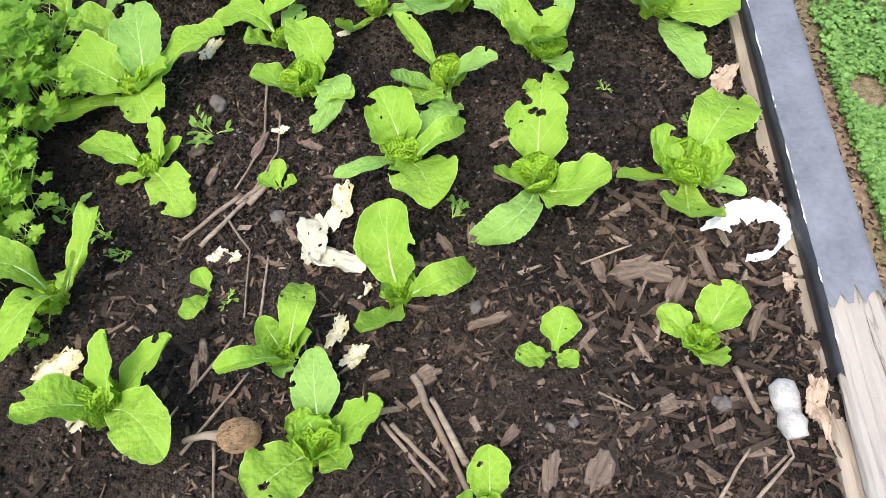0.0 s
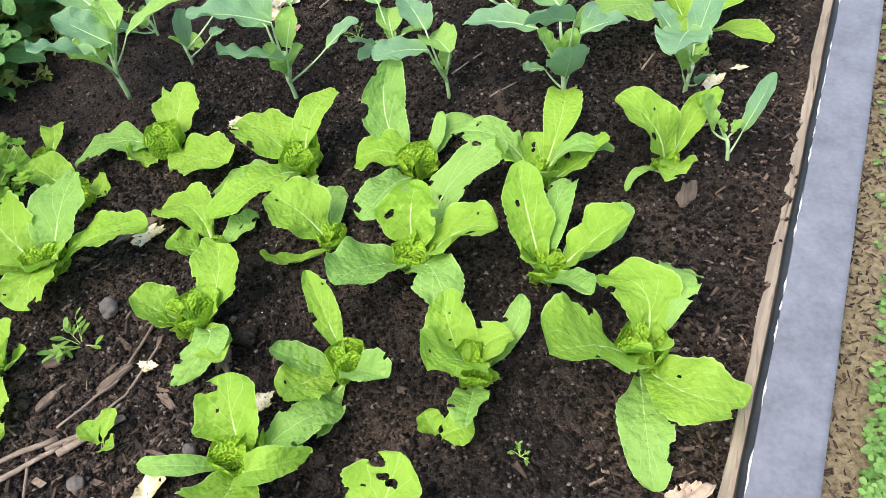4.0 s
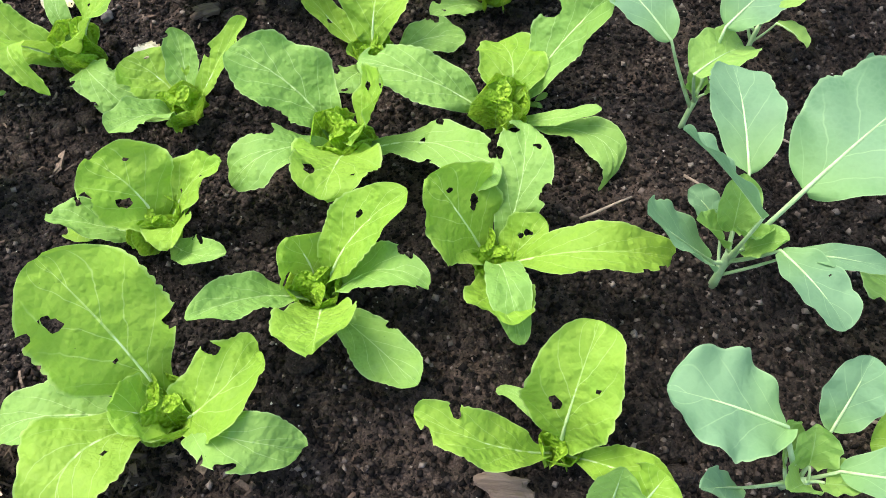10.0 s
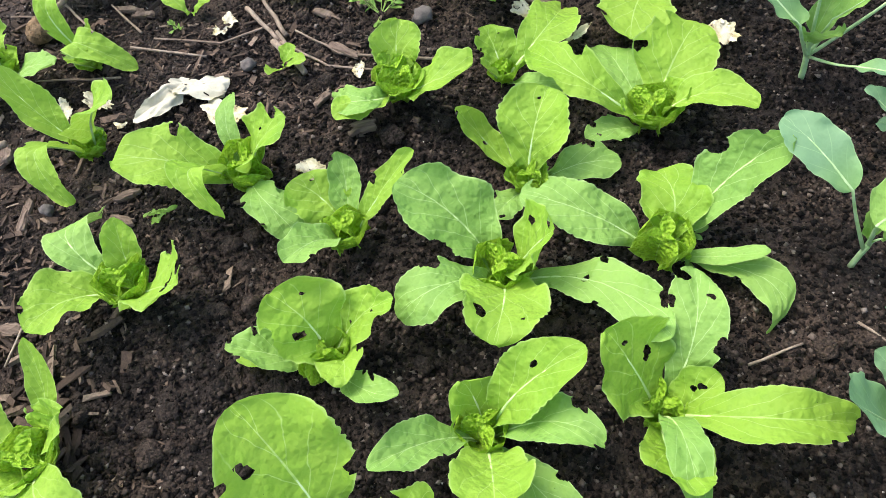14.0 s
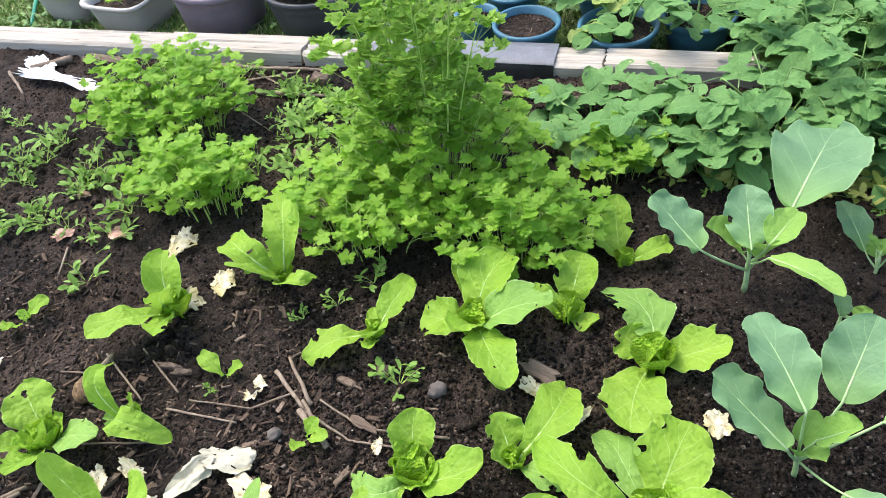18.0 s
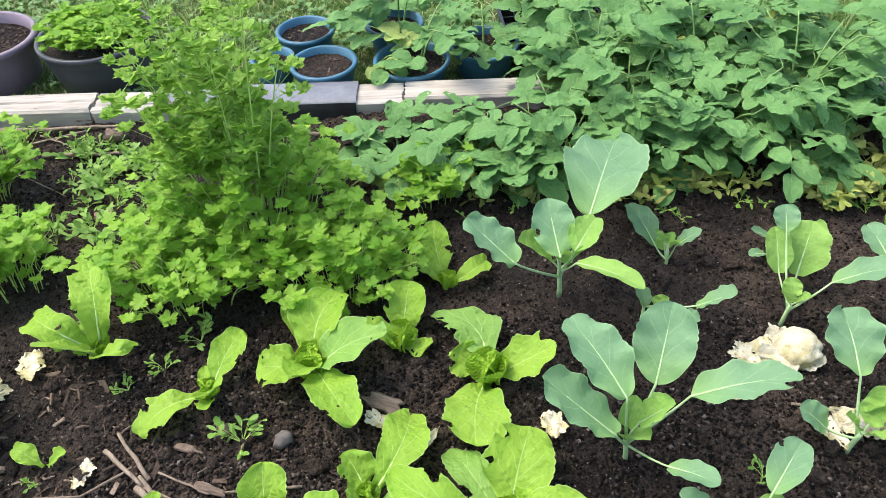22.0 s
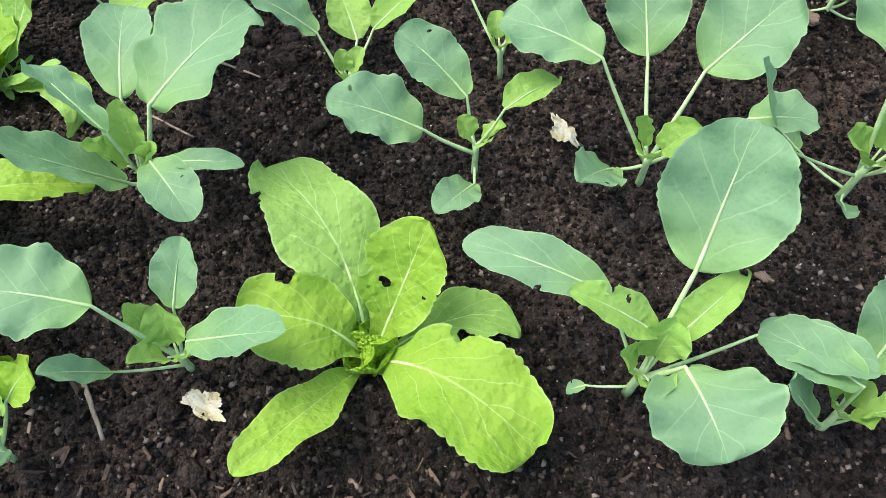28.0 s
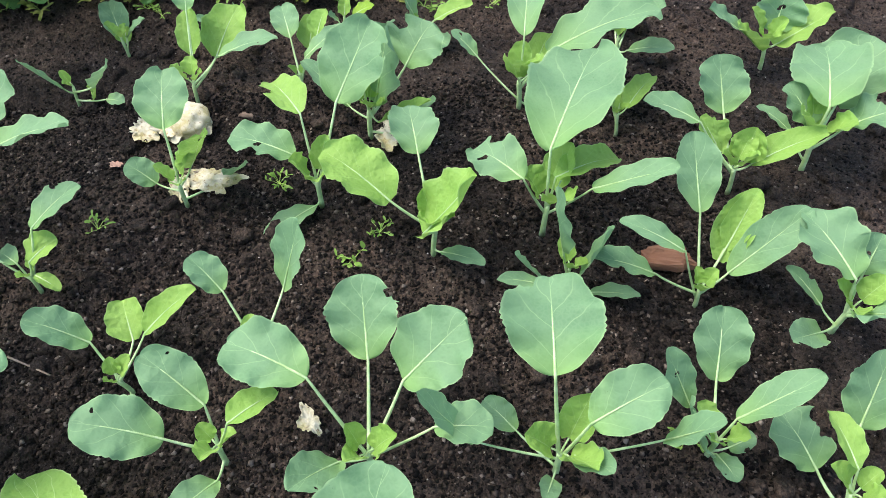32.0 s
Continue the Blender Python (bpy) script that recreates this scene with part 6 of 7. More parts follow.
# broad-leaved weeds among the grass behind the pots
lawn_weed_mat = herb_material("lawn_weed_leaf", (0.07, 0.17, 0.04), (0.22, 0.37, 0.12), 0.5, 0.25)
mat_of_weeds = Foliage(79)
crng = random.Random(79)
for i in range(9000):
    cx, cy = crng.uniform(-4.4, -2.45), crng.uniform(-1.6, 4.6)
    if noise.noise((cx * 1.4, cy * 1.4, 5.5)) + 0.4 * noise.noise((cx * 4, cy * 4, 2.5)) < crng.uniform(-0.1, 0.35):
        continue
    zz = ground_height(cx, cy) + crng.uniform(0.015, 0.06)
    b, foot_of = crng.uniform(0, 6.28), None
    for k in range(3):
        c = b + k * 2.09
        foot_of = mat_of_weeds.leaflet((cx, cy, zz), (math.cos(c), math.sin(c), crng.uniform(-0.1, 0.3)), crng.uniform(0.014, 0.030), 1, 0.5, 0.12, foot_of)
patch = empty("lawn_weeds", pose(0, 0, 0), "broad-leaved weeds spreading through the uneven lawn", "weeds", kind="stuff")
mat_of_weeds.put(patch, lawn_weed_mat, herb_stalk_mat, "weed_foliage")
# clover beside the path-side edging
clover_mat = herb_material("clover_leaf", (0.065, 0.16, 0.032), (0.20, 0.36, 0.085), 0.5, 0.25)
clover = Foliage(77)
crng = random.Random(77)
for i in range(9000):
    cy0 = 1.28 + 0.30 * crng.gauss(0, 1)
    cx = 1.0 + 0.05 * (cy0 - 0.95) + abs(crng.gauss(0, 0.22))
    cy = cy0
    if crng.random() < 0.12:
        cx, cy = crng.uniform(1.05, 1.6), crng.uniform(-0.3, 3.6)
    if noise.noise((cx * 5, cy * 5, 8.0)) < -0.55:
        continue
    zz = ground_height(cx, cy) + crng.uniform(0.01, 0.04)
    b = crng.uniform(0, 6.28)
    for k in range(3):
        c = b + k * 2.09
        clover.leaflet((cx, cy, zz), (math.cos(c), math.sin(c), crng.uniform(-0.1, 0.25)), crng.uniform(0.010, 0.016), 1, 0.5, 0.14)
patch = empty("clover_patch", pose(0, 0, 0), "low green clover patch on the dirt path", "clover", kind="stuff")
clover.put(patch, clover_mat, herb_stalk_mat, "clover_foliage")

# ---- litter on the soil ----
def rotten_material():
    m = Mat("rotting_white_leaf")
    p = m.object_pos()
    n1 = m.noise(p, 22.0, 5.0, 0.7)
    n2 = m.noise(p, 70.0, 4.0, 0.7)
    c = m.mix(m.ramp(n1, [(0.40, 0.0), (0.62, 1.0)]), (0.70, 0.65, 0.50), (0.52, 0.45, 0.22))
    c = m.mix(m.ramp(n2, [(0.56, 0.0), (0.70, 1.0)]), c, (0.24, 0.15, 0.07))
    m.leafy(c, 0.55, m.bump(n2, 0.6, 0.004), c, 0.15)
    return m.m


rot_mat = rotten_material()
fresh_rot_mat = plain_material("wilted_white_leaf", (0.47, 0.44, 0.33), 0.5, 0.22, 14.0, 0.4)
plastic_mat = plain_material("white_plastic_sheet", (0.74, 0.75, 0.76), 0.35, 0.08, 14.0, 0.3)
foam_mat = plain_material("dirty_white_foam", (0.40, 0.385, 0.355), 0.8, 0.4, 28.0, 0.5)
brown_leaf_mat = plain_material("dry_brown_leaf", (0.40, 0.30, 0.215), 0.75, 0.35, 40.0, 0.5)
pink_mat = plain_material("pinkish_scrap", (0.40, 0.24, 0.175), 0.7, 0.5, 30.0, 0.5)
stone_mat = plain_material("grey_stone", (0.11, 0.095, 0.085), 0.85, 0.35, 30.0, 0.6)
bark_mat = wood_material("bark", (0.095, 0.066, 0.05), (0.24, 0.18, 0.135), (0.15, 0.105, 0.075), 0, 3.0)
rust_mat = wood_material("red_brown_wood", (0.18, 0.075, 0.04), (0.30, 0.15, 0.09), (0.22, 0.12, 0.08), 0, 1.5)


def crumple(x, y, size, seed, mat=None, aspect=0.7, lift=0.35, name="rotten_leaf", label="crumpled rotting white cabbage leaf on dark soil", category="leaf", rz=None, z=0.0, torn=1.0):
    """A limp sheet that has folded and shrivelled, lying on the soil."""
    n = 30
    rng = np.random.RandomState(seed)
    ph = rng.rand(4) * 10
    verts, faces, uvs = [], [], []
    for i in range(n + 1):
        for j in range(n + 1):
            a, b = -1 + 2 * i / n, -1 + 2 * j / n
            px = a * math.sqrt(1 - b * b / 2)
            py = b * math.sqrt(1 - a * a / 2)
            edge = 1 + 0.55 * noise.noise((px * 1.3 + ph[0], py * 1.3, seed)) + 0.30 * torn * noise.noise((px * 4.2, py * 4.2, seed)) + 0.12 * torn * noise.noise((px * 11, py * 11, seed))
            f1 = px * math.cos(ph[1]) + py * math.sin(ph[1])
            f2 = px * math.cos(ph[2]) + py * math.sin(ph[2])
            h = lift * (0.55 * abs(math.sin(2.3 * f1 + ph[3])) + 0.30 * abs(math.sin(3.9 * f2 + ph[0])) + 0.35 * max(0.0, px * px + py * py - 0.55) + 0.22 * noise.noise((px * 3.1, py * 3.1, seed)) + 0.14 * torn * noise.noise((px * 9, py * 9, seed)))
            verts.append((size * 0.5 * px * edge, size * 0.5 * aspect * py * edge, size * 0.5 * h + 0.003))
            uvs.append((i / n, b))
    keep = []
    for i in range(n):
        for j in range(n):
            q = (i * (n + 1) + j, (i + 1) * (n + 1) + j, (i + 1) * (n + 1) + j + 1, i * (n + 1) + j + 1)
            if noise.noise((i * 0.26, j * 0.26, seed * 3.1)) < 0.58:
                keep.append(q)
    ob = mesh_object(name, verts, keep, mat or rot_mat, uvs=uvs)
    ob.matrix_basis = pose(x, y, soil_height(x, y) + 0.004 + z, rng.uniform(-8, 8), rng.uniform(-8, 8), rng.uniform(0, 360) if rz is None else rz)
    return tagged(ob, label, category)


for i, (x, y, s, asp, rz) in enumerate(((-0.345, 1.13, 0.16, 0.46, 96), (-0.285, 1.235, 0.14, 0.42, 78), (-0.285, 1.065, 0.14, 0.50, -28), (-0.27, 0.88, 0.085, 0.5, 75), (-0.59, 1.11, 0.05, 0.7, 40),
                                        (-0.21, 0.98, 0.04, 0.6, 60), (-0.93, 0.82, 0.12, 0.7, 30), (-0.84, 0.72, 0.12, 0.8, 70), (-1.08, 0.58, 0.13, 0.8, 20), (-0.47, 1.51, 0.045, 0.6, 0),
                                        (-0.31, 1.89, 0.05, 0.5, 20), (-0.55, 1.10, 0.05, 0.7, 10), (-0.23, 0.81, 0.07, 0.6, 50), (-0.73, 1.87, 0.08, 0.6, 60), (-0.67, 2.01, 0.07, 0.35, -40),
                                        (-0.48, 0.27, 0.07, 0.6, 10), (-0.70, 3.14, 0.16, 0.5, 80), (-0.67, 3.06, 0.09, 0.6, 10), (-0.93, 2.91, 0.11, 0.8, 30), (-0.86, 3.65, 0.11, 0.8, 20), (0.61, 2.82, 0.075, 0.55, 60),
                                        (0.06, 3.46, 0.08, 0.5, 30), (-0.70, 2.34, 0.09, 0.8, 10), (0.67, 2.93, 0.05, 0.5, 30), (-0.16, 1.50, 0.07, 0.7, 60))):
    crumple(x, y, s, 20 + i, aspect=asp, rz=rz, torn=0.45 if i < 3 else 1.0, mat=fresh_rot_mat if i in (0, 2) else None)
crumple(-0.94, 3.00, 0.13, 61, aspect=0.8, lift=0.4, label="cream-coloured rotten cabbage leaf on dark soil")
for i, (x, y, s) in enumerate(((-1.03, 0.12, 0.08), (-1.08, 0.31, 0.09), (-0.79, 2.85, 0.04), (-1.62, 0.80, 0.07), (-1.25, 0.05, 0.06))):
    crumple(x, y, s, 70 + i, pink_mat, 0.6, 0.3, "plant_scrap", "shrivelled pinkish plant scrap on dark soil", "plant scrap")
crumple(0.715, 0.63, 0.12, 81, brown_leaf_mat, 0.35, 0.5, "dry_leaf", "curled dry brown leaf against the edging", "leaf", 85, 0.02)
crumple(0.735, 0.91, 0.05, 82, brown_leaf_mat, 0.5, 0.5, "dry_leaf", "small reddish dry leaf beside the edging", "leaf", 85, 0.02)
crumple(0.73, 1.55, 0.12, 83, brown_leaf_mat, 0.45, 0.4, "dry_leaf", "pale dry leaf beside the edging", "leaf", 60, 0.005)
crumple(0.67, 1.43, 0.13, 85, plastic_mat, 0.55, 0.12, "plastic_scrap", "torn white plastic scrap lying on soil", "plastic scrap", 60)
crumple(-2.07, -0.77, 0.20, 86, plastic_mat, 0.5, 0.25, "plastic_sheet", "torn white plastic sheet beside the timber", "plastic sheet", 70)
crumple(-1.97, -0.56, 0.56, 87, plastic_mat, 0.16, 0.10, "plastic_sheet", "crumpled white plastic strip lying on soil", "plastic sheet", 88)


def white_ring():
    """A torn plastic bag half buried in the soil: a crumpled rim that stands open."""
    verts, faces = [], []
    n, m = 64, 11
    for i in range(n + 1):
        a = radians(-125 + 262 * i / n)
        for k in range(m + 1):
            q = k / m
            wide = (0.024 + 0.062 * smooth(-0.9, 1.5, a)) * (0.75 + 0.6 * noise.noise((a * 2.1, 3.0, 0.4)) + 0.3 * noise.noise((a * 7.0, q * 2, 2.0)))
            r = 0.082 + wide * (q - 0.6) + 0.012 * noise.noise((a * 1.7, 1.0, 8.0)) + 0.005 * noise.noise((a * 9.0, q * 3.0, 4.0))
            z = 0.034 * math.sin(math.pi * min(1.0, q * 1.15)) * (0.55 + 0.5 * noise.noise((a * 2.6, 6.0, 1.0))) + 0.010 * noise.noise((a * 6.5, q * 4.0, 5.0)) + 0.004 * noise.noise((a * 17.0, q * 9.0, 5.0))
            verts.append((r * math.cos(a) * 1.12, r * math.sin(a) * 0.82, max(0.001, z)))
    for i in range(n):
        for k in range(m):
            o = i * (m + 1) + k
            faces.append((o, o + 1, o + m + 2, o + m + 1))
    ob = mesh_object("plastic_bag", verts, faces, plastic_mat)
    ob.matrix_basis = pose(0.69, 1.06, soil_height(0.69, 1.06) + 0.002, 0, 0, 25)
    return tagged(ob, "torn white plastic bag half buried in soil", "plastic bag")


white_ring()
prof = [(0.001, 0), (0.022, 0.002), (0.026, 0.012), (0.0265, 0.03), (0.024, 0.046), (0.0225, 0.055), (0.0255, 0.064), (0.027, 0.085), (0.024, 0.108), (0.016, 0.118), (0.001, 0.120)]
v, f = lathe(prof, 24)
v = [(a + 0.007 * noise.noise((a * 45, b * 45, c * 45)), b + 0.007 * noise.noise((a * 45, b * 45, c * 45 + 9)), c + 0.004 * noise.noise((a * 90, b * 90, c * 90))) for a, b, c in v]
ob = mesh_object("foam_float", v, f, foam_mat)
ob.matrix_basis = pose(0.672, 0.572, soil_height(0.67, 0.6) + 0.022, -86, 0, 4)
tagged(ob, "dirty white foam lump lying beside the edging", "foam")


def stick(points, r, seed, label="dry grey-brown stick lying on soil", mat=None, z=0.0):
    pts = []
    rng = random.Random(seed)
    for (x0, y0), (x1, y1) in zip(points, points[1:]):
        n = max(3, int(math.hypot(x1 - x0, y1 - y0) / 0.025))
        for i in range(n):
            s = i / n
            pts.append((x0 + (x1 - x0) * s, y0 + (y1 - y0) * s))
    pts.append(points[-1])
    cx, cy = points[0]
    path = []
    for i, (x, y) in enumerate(pts):
        d = r * 0.8
        zz = soil_height(x, y) + r * 0.8 + 0.004 + z
        path.append(Vector((x - cx + d * noise.noise((i * 0.5, seed, 0)), y - cy + d * noise.noise((i * 0.5, seed, 7)), zz)))
    zs = np.polyfit(range(len(path)), [p.z for p in path], 1)
    for i, p in enumerate(path):
        p.z = max(p.z * 0.35 + 0.65 * (zs[0] * i + zs[1]), p.z - r * 0.5) + 0.001
    tv, tf = tube(path, [r * (1.0 - 0.35 * i / len(path)) * (1 + 0.18 * noise.noise((i * 0.7, seed, 3))) for i in range(len(path))], 7)
    ob = mesh_object("stick", tv, tf, mat or stick_mat)
    ob.location = (cx, cy, 0)
    return tagged(ob, label, "stick", "sticks on the soil")


for i, (pts, r) in enumerate((([(-0.53, 1.69), (-0.51, 1.45), (-0.57, 1.31)], 0.004), ([(-0.44, 1.38), (-0.56, 1.26)], 0.008), ([(-0.55, 1.29), (-0.69, 1.16)], 0.007),
                              ([(-0.59, 1.23), (-0.51, 1.12), (-0.50, 0.93)], 0.0035), ([(-0.52, 0.88), (-0.64, 0.69)], 0.004), ([(-0.09, 0.745), (0.02, 0.50)], 0.009), ([(-0.155, 0.645), (-0.045, 0.51)], 0.0055),
                              ([(-0.135, 0.64), (-0.02, 0.52)], 0.006), ([(0.30, 0.69), (0.37, 0.65)], 0.003), ([(0.34, 0.64), (0.40, 0.63)], 0.0028), ([(0.50, 0.46), (0.58, 0.56)], 0.004), ([(0.57, 0.46), (0.66, 0.54), (0.655, 0.575)], 0.004),
                              ([(0.59, 0.735), (0.615, 0.63)], 0.008), ([(0.44, 0.81), (0.50, 0.95)], 0.006), ([(-0.64, 1.14), (-0.53, 1.28)], 0.007), ([(-0.53, 1.26), (-0.44, 1.38)], 0.0085), ([(-0.53, 1.28), (-0.47, 1.43), (-0.48, 1.58)], 0.004),
                              ([(-0.46, 0.88), (-0.46, 1.10)], 0.004), ([(-0.59, 0.60), (-0.47, 0.79)], 0.004), ([(0.02, 0.55), (-0.05, 0.69)], 0.009), ([(-2.18, 0.10), (-2.16, 0.72)], 0.010), ([(-2.23, -0.05), (-2.23, 0.56)], 0.009), ([(-2.10, 1.0), (-2.09, 1.80)], 0.011),
                              ([(-0.98, 0.17), (-0.86, 0.22)], 0.004), ([(-1.9, 0.35), (-1.72, 0.62)], 0.003), ([(-2.0, -0.9), (-1.86, -0.72)], 0.008), ([(0.30, 1.02), (0.42, 1.05)], 0.003), ([(-0.16, 2.72), (-0.10, 2.84)], 0.003), ([(0.55, 2.60), (0.66, 2.66)], 0.005),
                              ([(-0.76, 2.98), (-0.74, 3.10)], 0.004), ([(0.0, 2.62), (0.05, 2.72)], 0.003), ([(0.12, 2.44), (0.06, 2.53)], 0.003), ([(0.40, 2.86), (0.42, 2.97)], 0.004), ([(-0.36, 0.90), (-0.30, 0.69)], 0.0035), ([(-2.14, -0.64), (-2.03, -0.80)], 0.018), ([(-2.15, 0.34), (-2.06, 0.50)], 0.004), ([(-1.99, 0.42), (-2.00, 0.77)], 0.009), ([(-2.10, 0.31), (-2.14, 0.55)], 0.005), ([(-0.52, 0.62), (-0.50, 0.50)], 0.004))):
    stick(pts, r, 400 + i)


def lump(x, y, sx, sy, sz, seed, mat, name, label, category, rz=0.0, rough=0.3, group=""):
    """A rough stone, clod or piece of bark, sunk a little into the soil."""
    bm = bmesh.new()
    flat = category == "bark"
    bmesh.ops.create_icosphere(bm, subdivisions=4 if category == "cabbage" else 3, radius=1.0)
    for vt in bm.verts:
        c = vt.co.copy()
        k = 1 + rough * noise.noise((c.x * 1.7, c.y * 1.7, c.z * 1.7 + seed * 5.1)) + rough * 0.45 * noise.noise((c.x * 5, c.y * 5, c.z * 5 + seed))
        if flat:
            a = math.atan2(c.y, c.x)
            k = 0.82 + 0.28 * noise.cell((math.floor(a * 1.6) + seed * 7.3, 1.0, 2.0)) + 0.20 * noise.noise((a * 2.2, seed * 3.0, 1.0))
            c.x, c.y = math.copysign(abs(c.x) ** 0.75, c.x), math.copysign(abs(c.y) ** 0.75, c.y)
            c.z = math.copysign(abs(c.z) ** 0.5, c.z) * 0.7 + 0.45 * noise.noise((c.x * 1.5, c.y * 6.0, seed))
        if category == "cabbage":
            k = 0.94 + 0.26 * abs(noise.noise((c.x * 2.2, c.y * 2.2, c.z * 1.3 + 4.0))) + 0.13 * abs(noise.noise((c.x * 6.0, c.y * 6.0, c.z * 4.0)))
        vt.co = Vector((c.x * sx * k, c.y * sy * k, c.z * sz * (1 if flat else k)))
    ob = part(name, bm, mat, None, smooth=not flat)
    ob.matrix_basis = pose(x, y, soil_height(x, y) + sz * 0.55, 0, 0, rz)
    return tagged(ob, label, category, group)


for i, (x, y, sx, sy, sz, rz) in enumerate(((-0.06, 0.75, 0.035, 0.022, 0.014, 30), (0.46, 0.98, 0.06, 0.03, 0.018, -20), (0.28, 0.52, 0.05, 0.032, 0.02, 60), (0.07, 0.88, 0.055, 0.014, 0.01, 15), (0.19, 0.53, 0.045, 0.02, 0.016, 80), (0.11, 0.61, 0.03, 0.012, 0.01, 40),
                                            (-0.78, 1.88, 0.07, 0.035, 0.012, 70), (-0.74, 1.95, 0.035, 0.014, 0.01, 100), (-0.52, 1.46, 0.045, 0.014, 0.01, 70), (-0.38, 1.45, 0.012, 0.035, 0.01, 70), (-0.59, 0.85, 0.014, 0.045, 0.011, 10), (-0.98, 3.21, 0.025, 0.012, 0.008, 70),
                                            (-0.27, 4.02, 0.06, 0.022, 0.012, 80), (0.38, 3.80, 0.022, 0.012, 0.006, 40), (-0.64, 1.36, 0.012, 0.04, 0.01, -15), (-0.70, 1.45, 0.03, 0.018, 0.009, 30), (-0.30, 1.58, 0.04, 0.02, 0.01, 120), (0.66, 0.84, 0.05, 0.014, 0.01, 60), (0.44, 0.66, 0.03, 0.02, 0.01, 20),
                                            (0.34, 1.0, 0.035, 0.015, 0.01, 100), (0.58, 0.99, 0.05, 0.012, 0.009, 100), (0.05, 1.12, 0.04, 0.014, 0.012, 95), (-0.02, 1.10, 0.035, 0.012, 0.012, 120), (0.12, 1.14, 0.04, 0.012, 0.012, 70), (-0.60, 0.80, 0.013, 0.05, 0.01, 5), (-2.15, -0.46, 0.14, 0.03, 0.02, 88), (-2.09, 0.69, 0.05, 0.035, 0.03, 80), (0.42, 0.99, 0.06, 0.028, 0.016, 10), (0.61, 2.38, 0.055, 0.03, 0.012, 95), (0.50, 0.93, 0.05, 0.02, 0.016, 60))):
    lump(x, y, sx, sy, sz, i, bark_mat, "bark_piece", "weathered brown bark piece on dark soil", "bark", rz, 0.35, "bark pieces on the soil")
for i, (x, y, s) in enumerate(((0.20, 0.62, 0.016), (0.24, 0.625, 0.014), (0.05, 0.92, 0.018), (-0.66, 1.62, 0.028), (-0.25, 1.36, 0.015), (0.33, 2.55, 0.008), (0.02, 2.9, 0.007), (-0.6, 2.3, 0.012), (-0.45, 1.22, 0.02), (0.55, 0.66, 0.02))):
    lump(x, y, s, s * 0.8, s * 0.7, 60 + i, stone_mat, "stone", "small grey-brown stone on dark soil", "stone", i * 40, 0.4, "stones on the soil")
lump(-0.35, 4.38, 0.085, 0.035, 0.025, 90, rust_mat, "wood_block", "weathered red-brown broken wood piece in the soil", "bark", 75, 0.2)

lump(-0.94, 3.05, 0.062, 0.060, 0.056, 91, rot_mat, "rotten_cabbage", "round cream-coloured rotten cabbage head on dark soil", "cabbage", 20, 0.12)
for i, (x, y, s, rz) in enumerate(((-0.91, 2.985, 0.10, 60), (-0.985, 3.02, 0.09, 10), (-0.895, 3.085, 0.07, 120))):
    crumple(x, y, s, 240 + i, fresh_rot_mat, 0.7, 0.6, label="wilted white leaf fallen from a rotten cabbage", rz=rz, torn=0.6)
# a dead root ball with its stump
ball = empty("root_ball", pose(-0.46, 0.63, soil_height(-0.46, 0.63)), "dry fibrous root ball with a short stump", "root ball")
fibres = []
rng = random.Random(12)
for i in range(420):
    a, b = rng.uniform(0, 6.28), math.acos(rng.uniform(-1, 1))
    c = Vector((math.sin(b) * math.cos(a), math.sin(b) * math.sin(a), math.cos(b)))
    t1 = c.orthogonal().normalized()
    t1.rotate(Matrix.Rotation(rng.uniform(0, 6.28), 3, c))
    pts = []
    for s in (-0.6, -0.2, 0.2, 0.6):
        q = (c + t1 * s).normalized() * rng.uniform(0.95, 1.12)
        pts.append(Vector((q.x * 0.045, q.y * 0.035, 0.026 + q.z * 0.028)))
    fibres.append(tube(pts, [0.0009] * 4, 3, False))
fibre_mat = plain_material("root_fibre", (0.30, 0.20, 0.11), 0.8, 0.4, 60.0, 0.3)
tagged(mesh_object("root_tangle", *join(fibres), fibre_mat, ball), kind="stuff")
bm = bmesh.new()
bmesh.ops.create_icosphere(bm, subdivisions=3, radius=1.0)
for vt in bm.verts:
    vt.co = Vector((vt.co.x * 0.036, vt.co.y * 0.027, 0.026 + vt.co.z * 0.022)) * (1 + 0.08 * noise.noise(vt.co * 4))
part("core", bm, bark_mat, ball, smooth=True)
tv, tf = tube([(-0.035, 0, 0.028), (-0.07, 0.002, 0.03), (-0.105, 0.0, 0.022), (-0.125, -0.004, 0.016)], [0.014, 0.009, 0.008, 0.006], 8)
mesh_object("stump", tv, tf, stick_mat, ball, "dry woody stump")

# ---- bark mulch and soil crumbs ----
def single_chip_material():
    m = Mat("bark_chip_piece")
    p = m.world_pos()
    g = m.noise(p, 140.0, 4.0, 0.7)
    c = m.ramp(m.rand(), mulch_stops)
    m.surface(m.mix(m.ramp(g, [(0.35, 0.6), (0.7, 0.0)]), c, (0.02, 0.015, 0.012)), 0.9, m.bump(g, 0.9, 0.004), spec=0.2)
    return m.m


chip_single_mat = single_chip_material()
rng = random.Random(33)


def mulch_spot():
    while True:
        x, y = rng.uniform(-0.95, 0.76), rng.uniform(0.05, 2.0)
        dens = 0.95 if y < 1.2 else max(0.06, 0.95 - (y - 1.2) * 1.5)
        if x > -0.25 and y > 1.12:
            dens *= 0.12
        if x < -0.5:
            dens *= 0.6
        if 0.55 < x and y > 0.4:
            dens = max(dens, 0.5)
        if rng.random() < dens * (0.25 + 0.9 * max(0.0, 0.35 + noise.noise((x * 5, y * 5, 2.7)))):
            return x, y, fine_soil(x, y) + 0.003


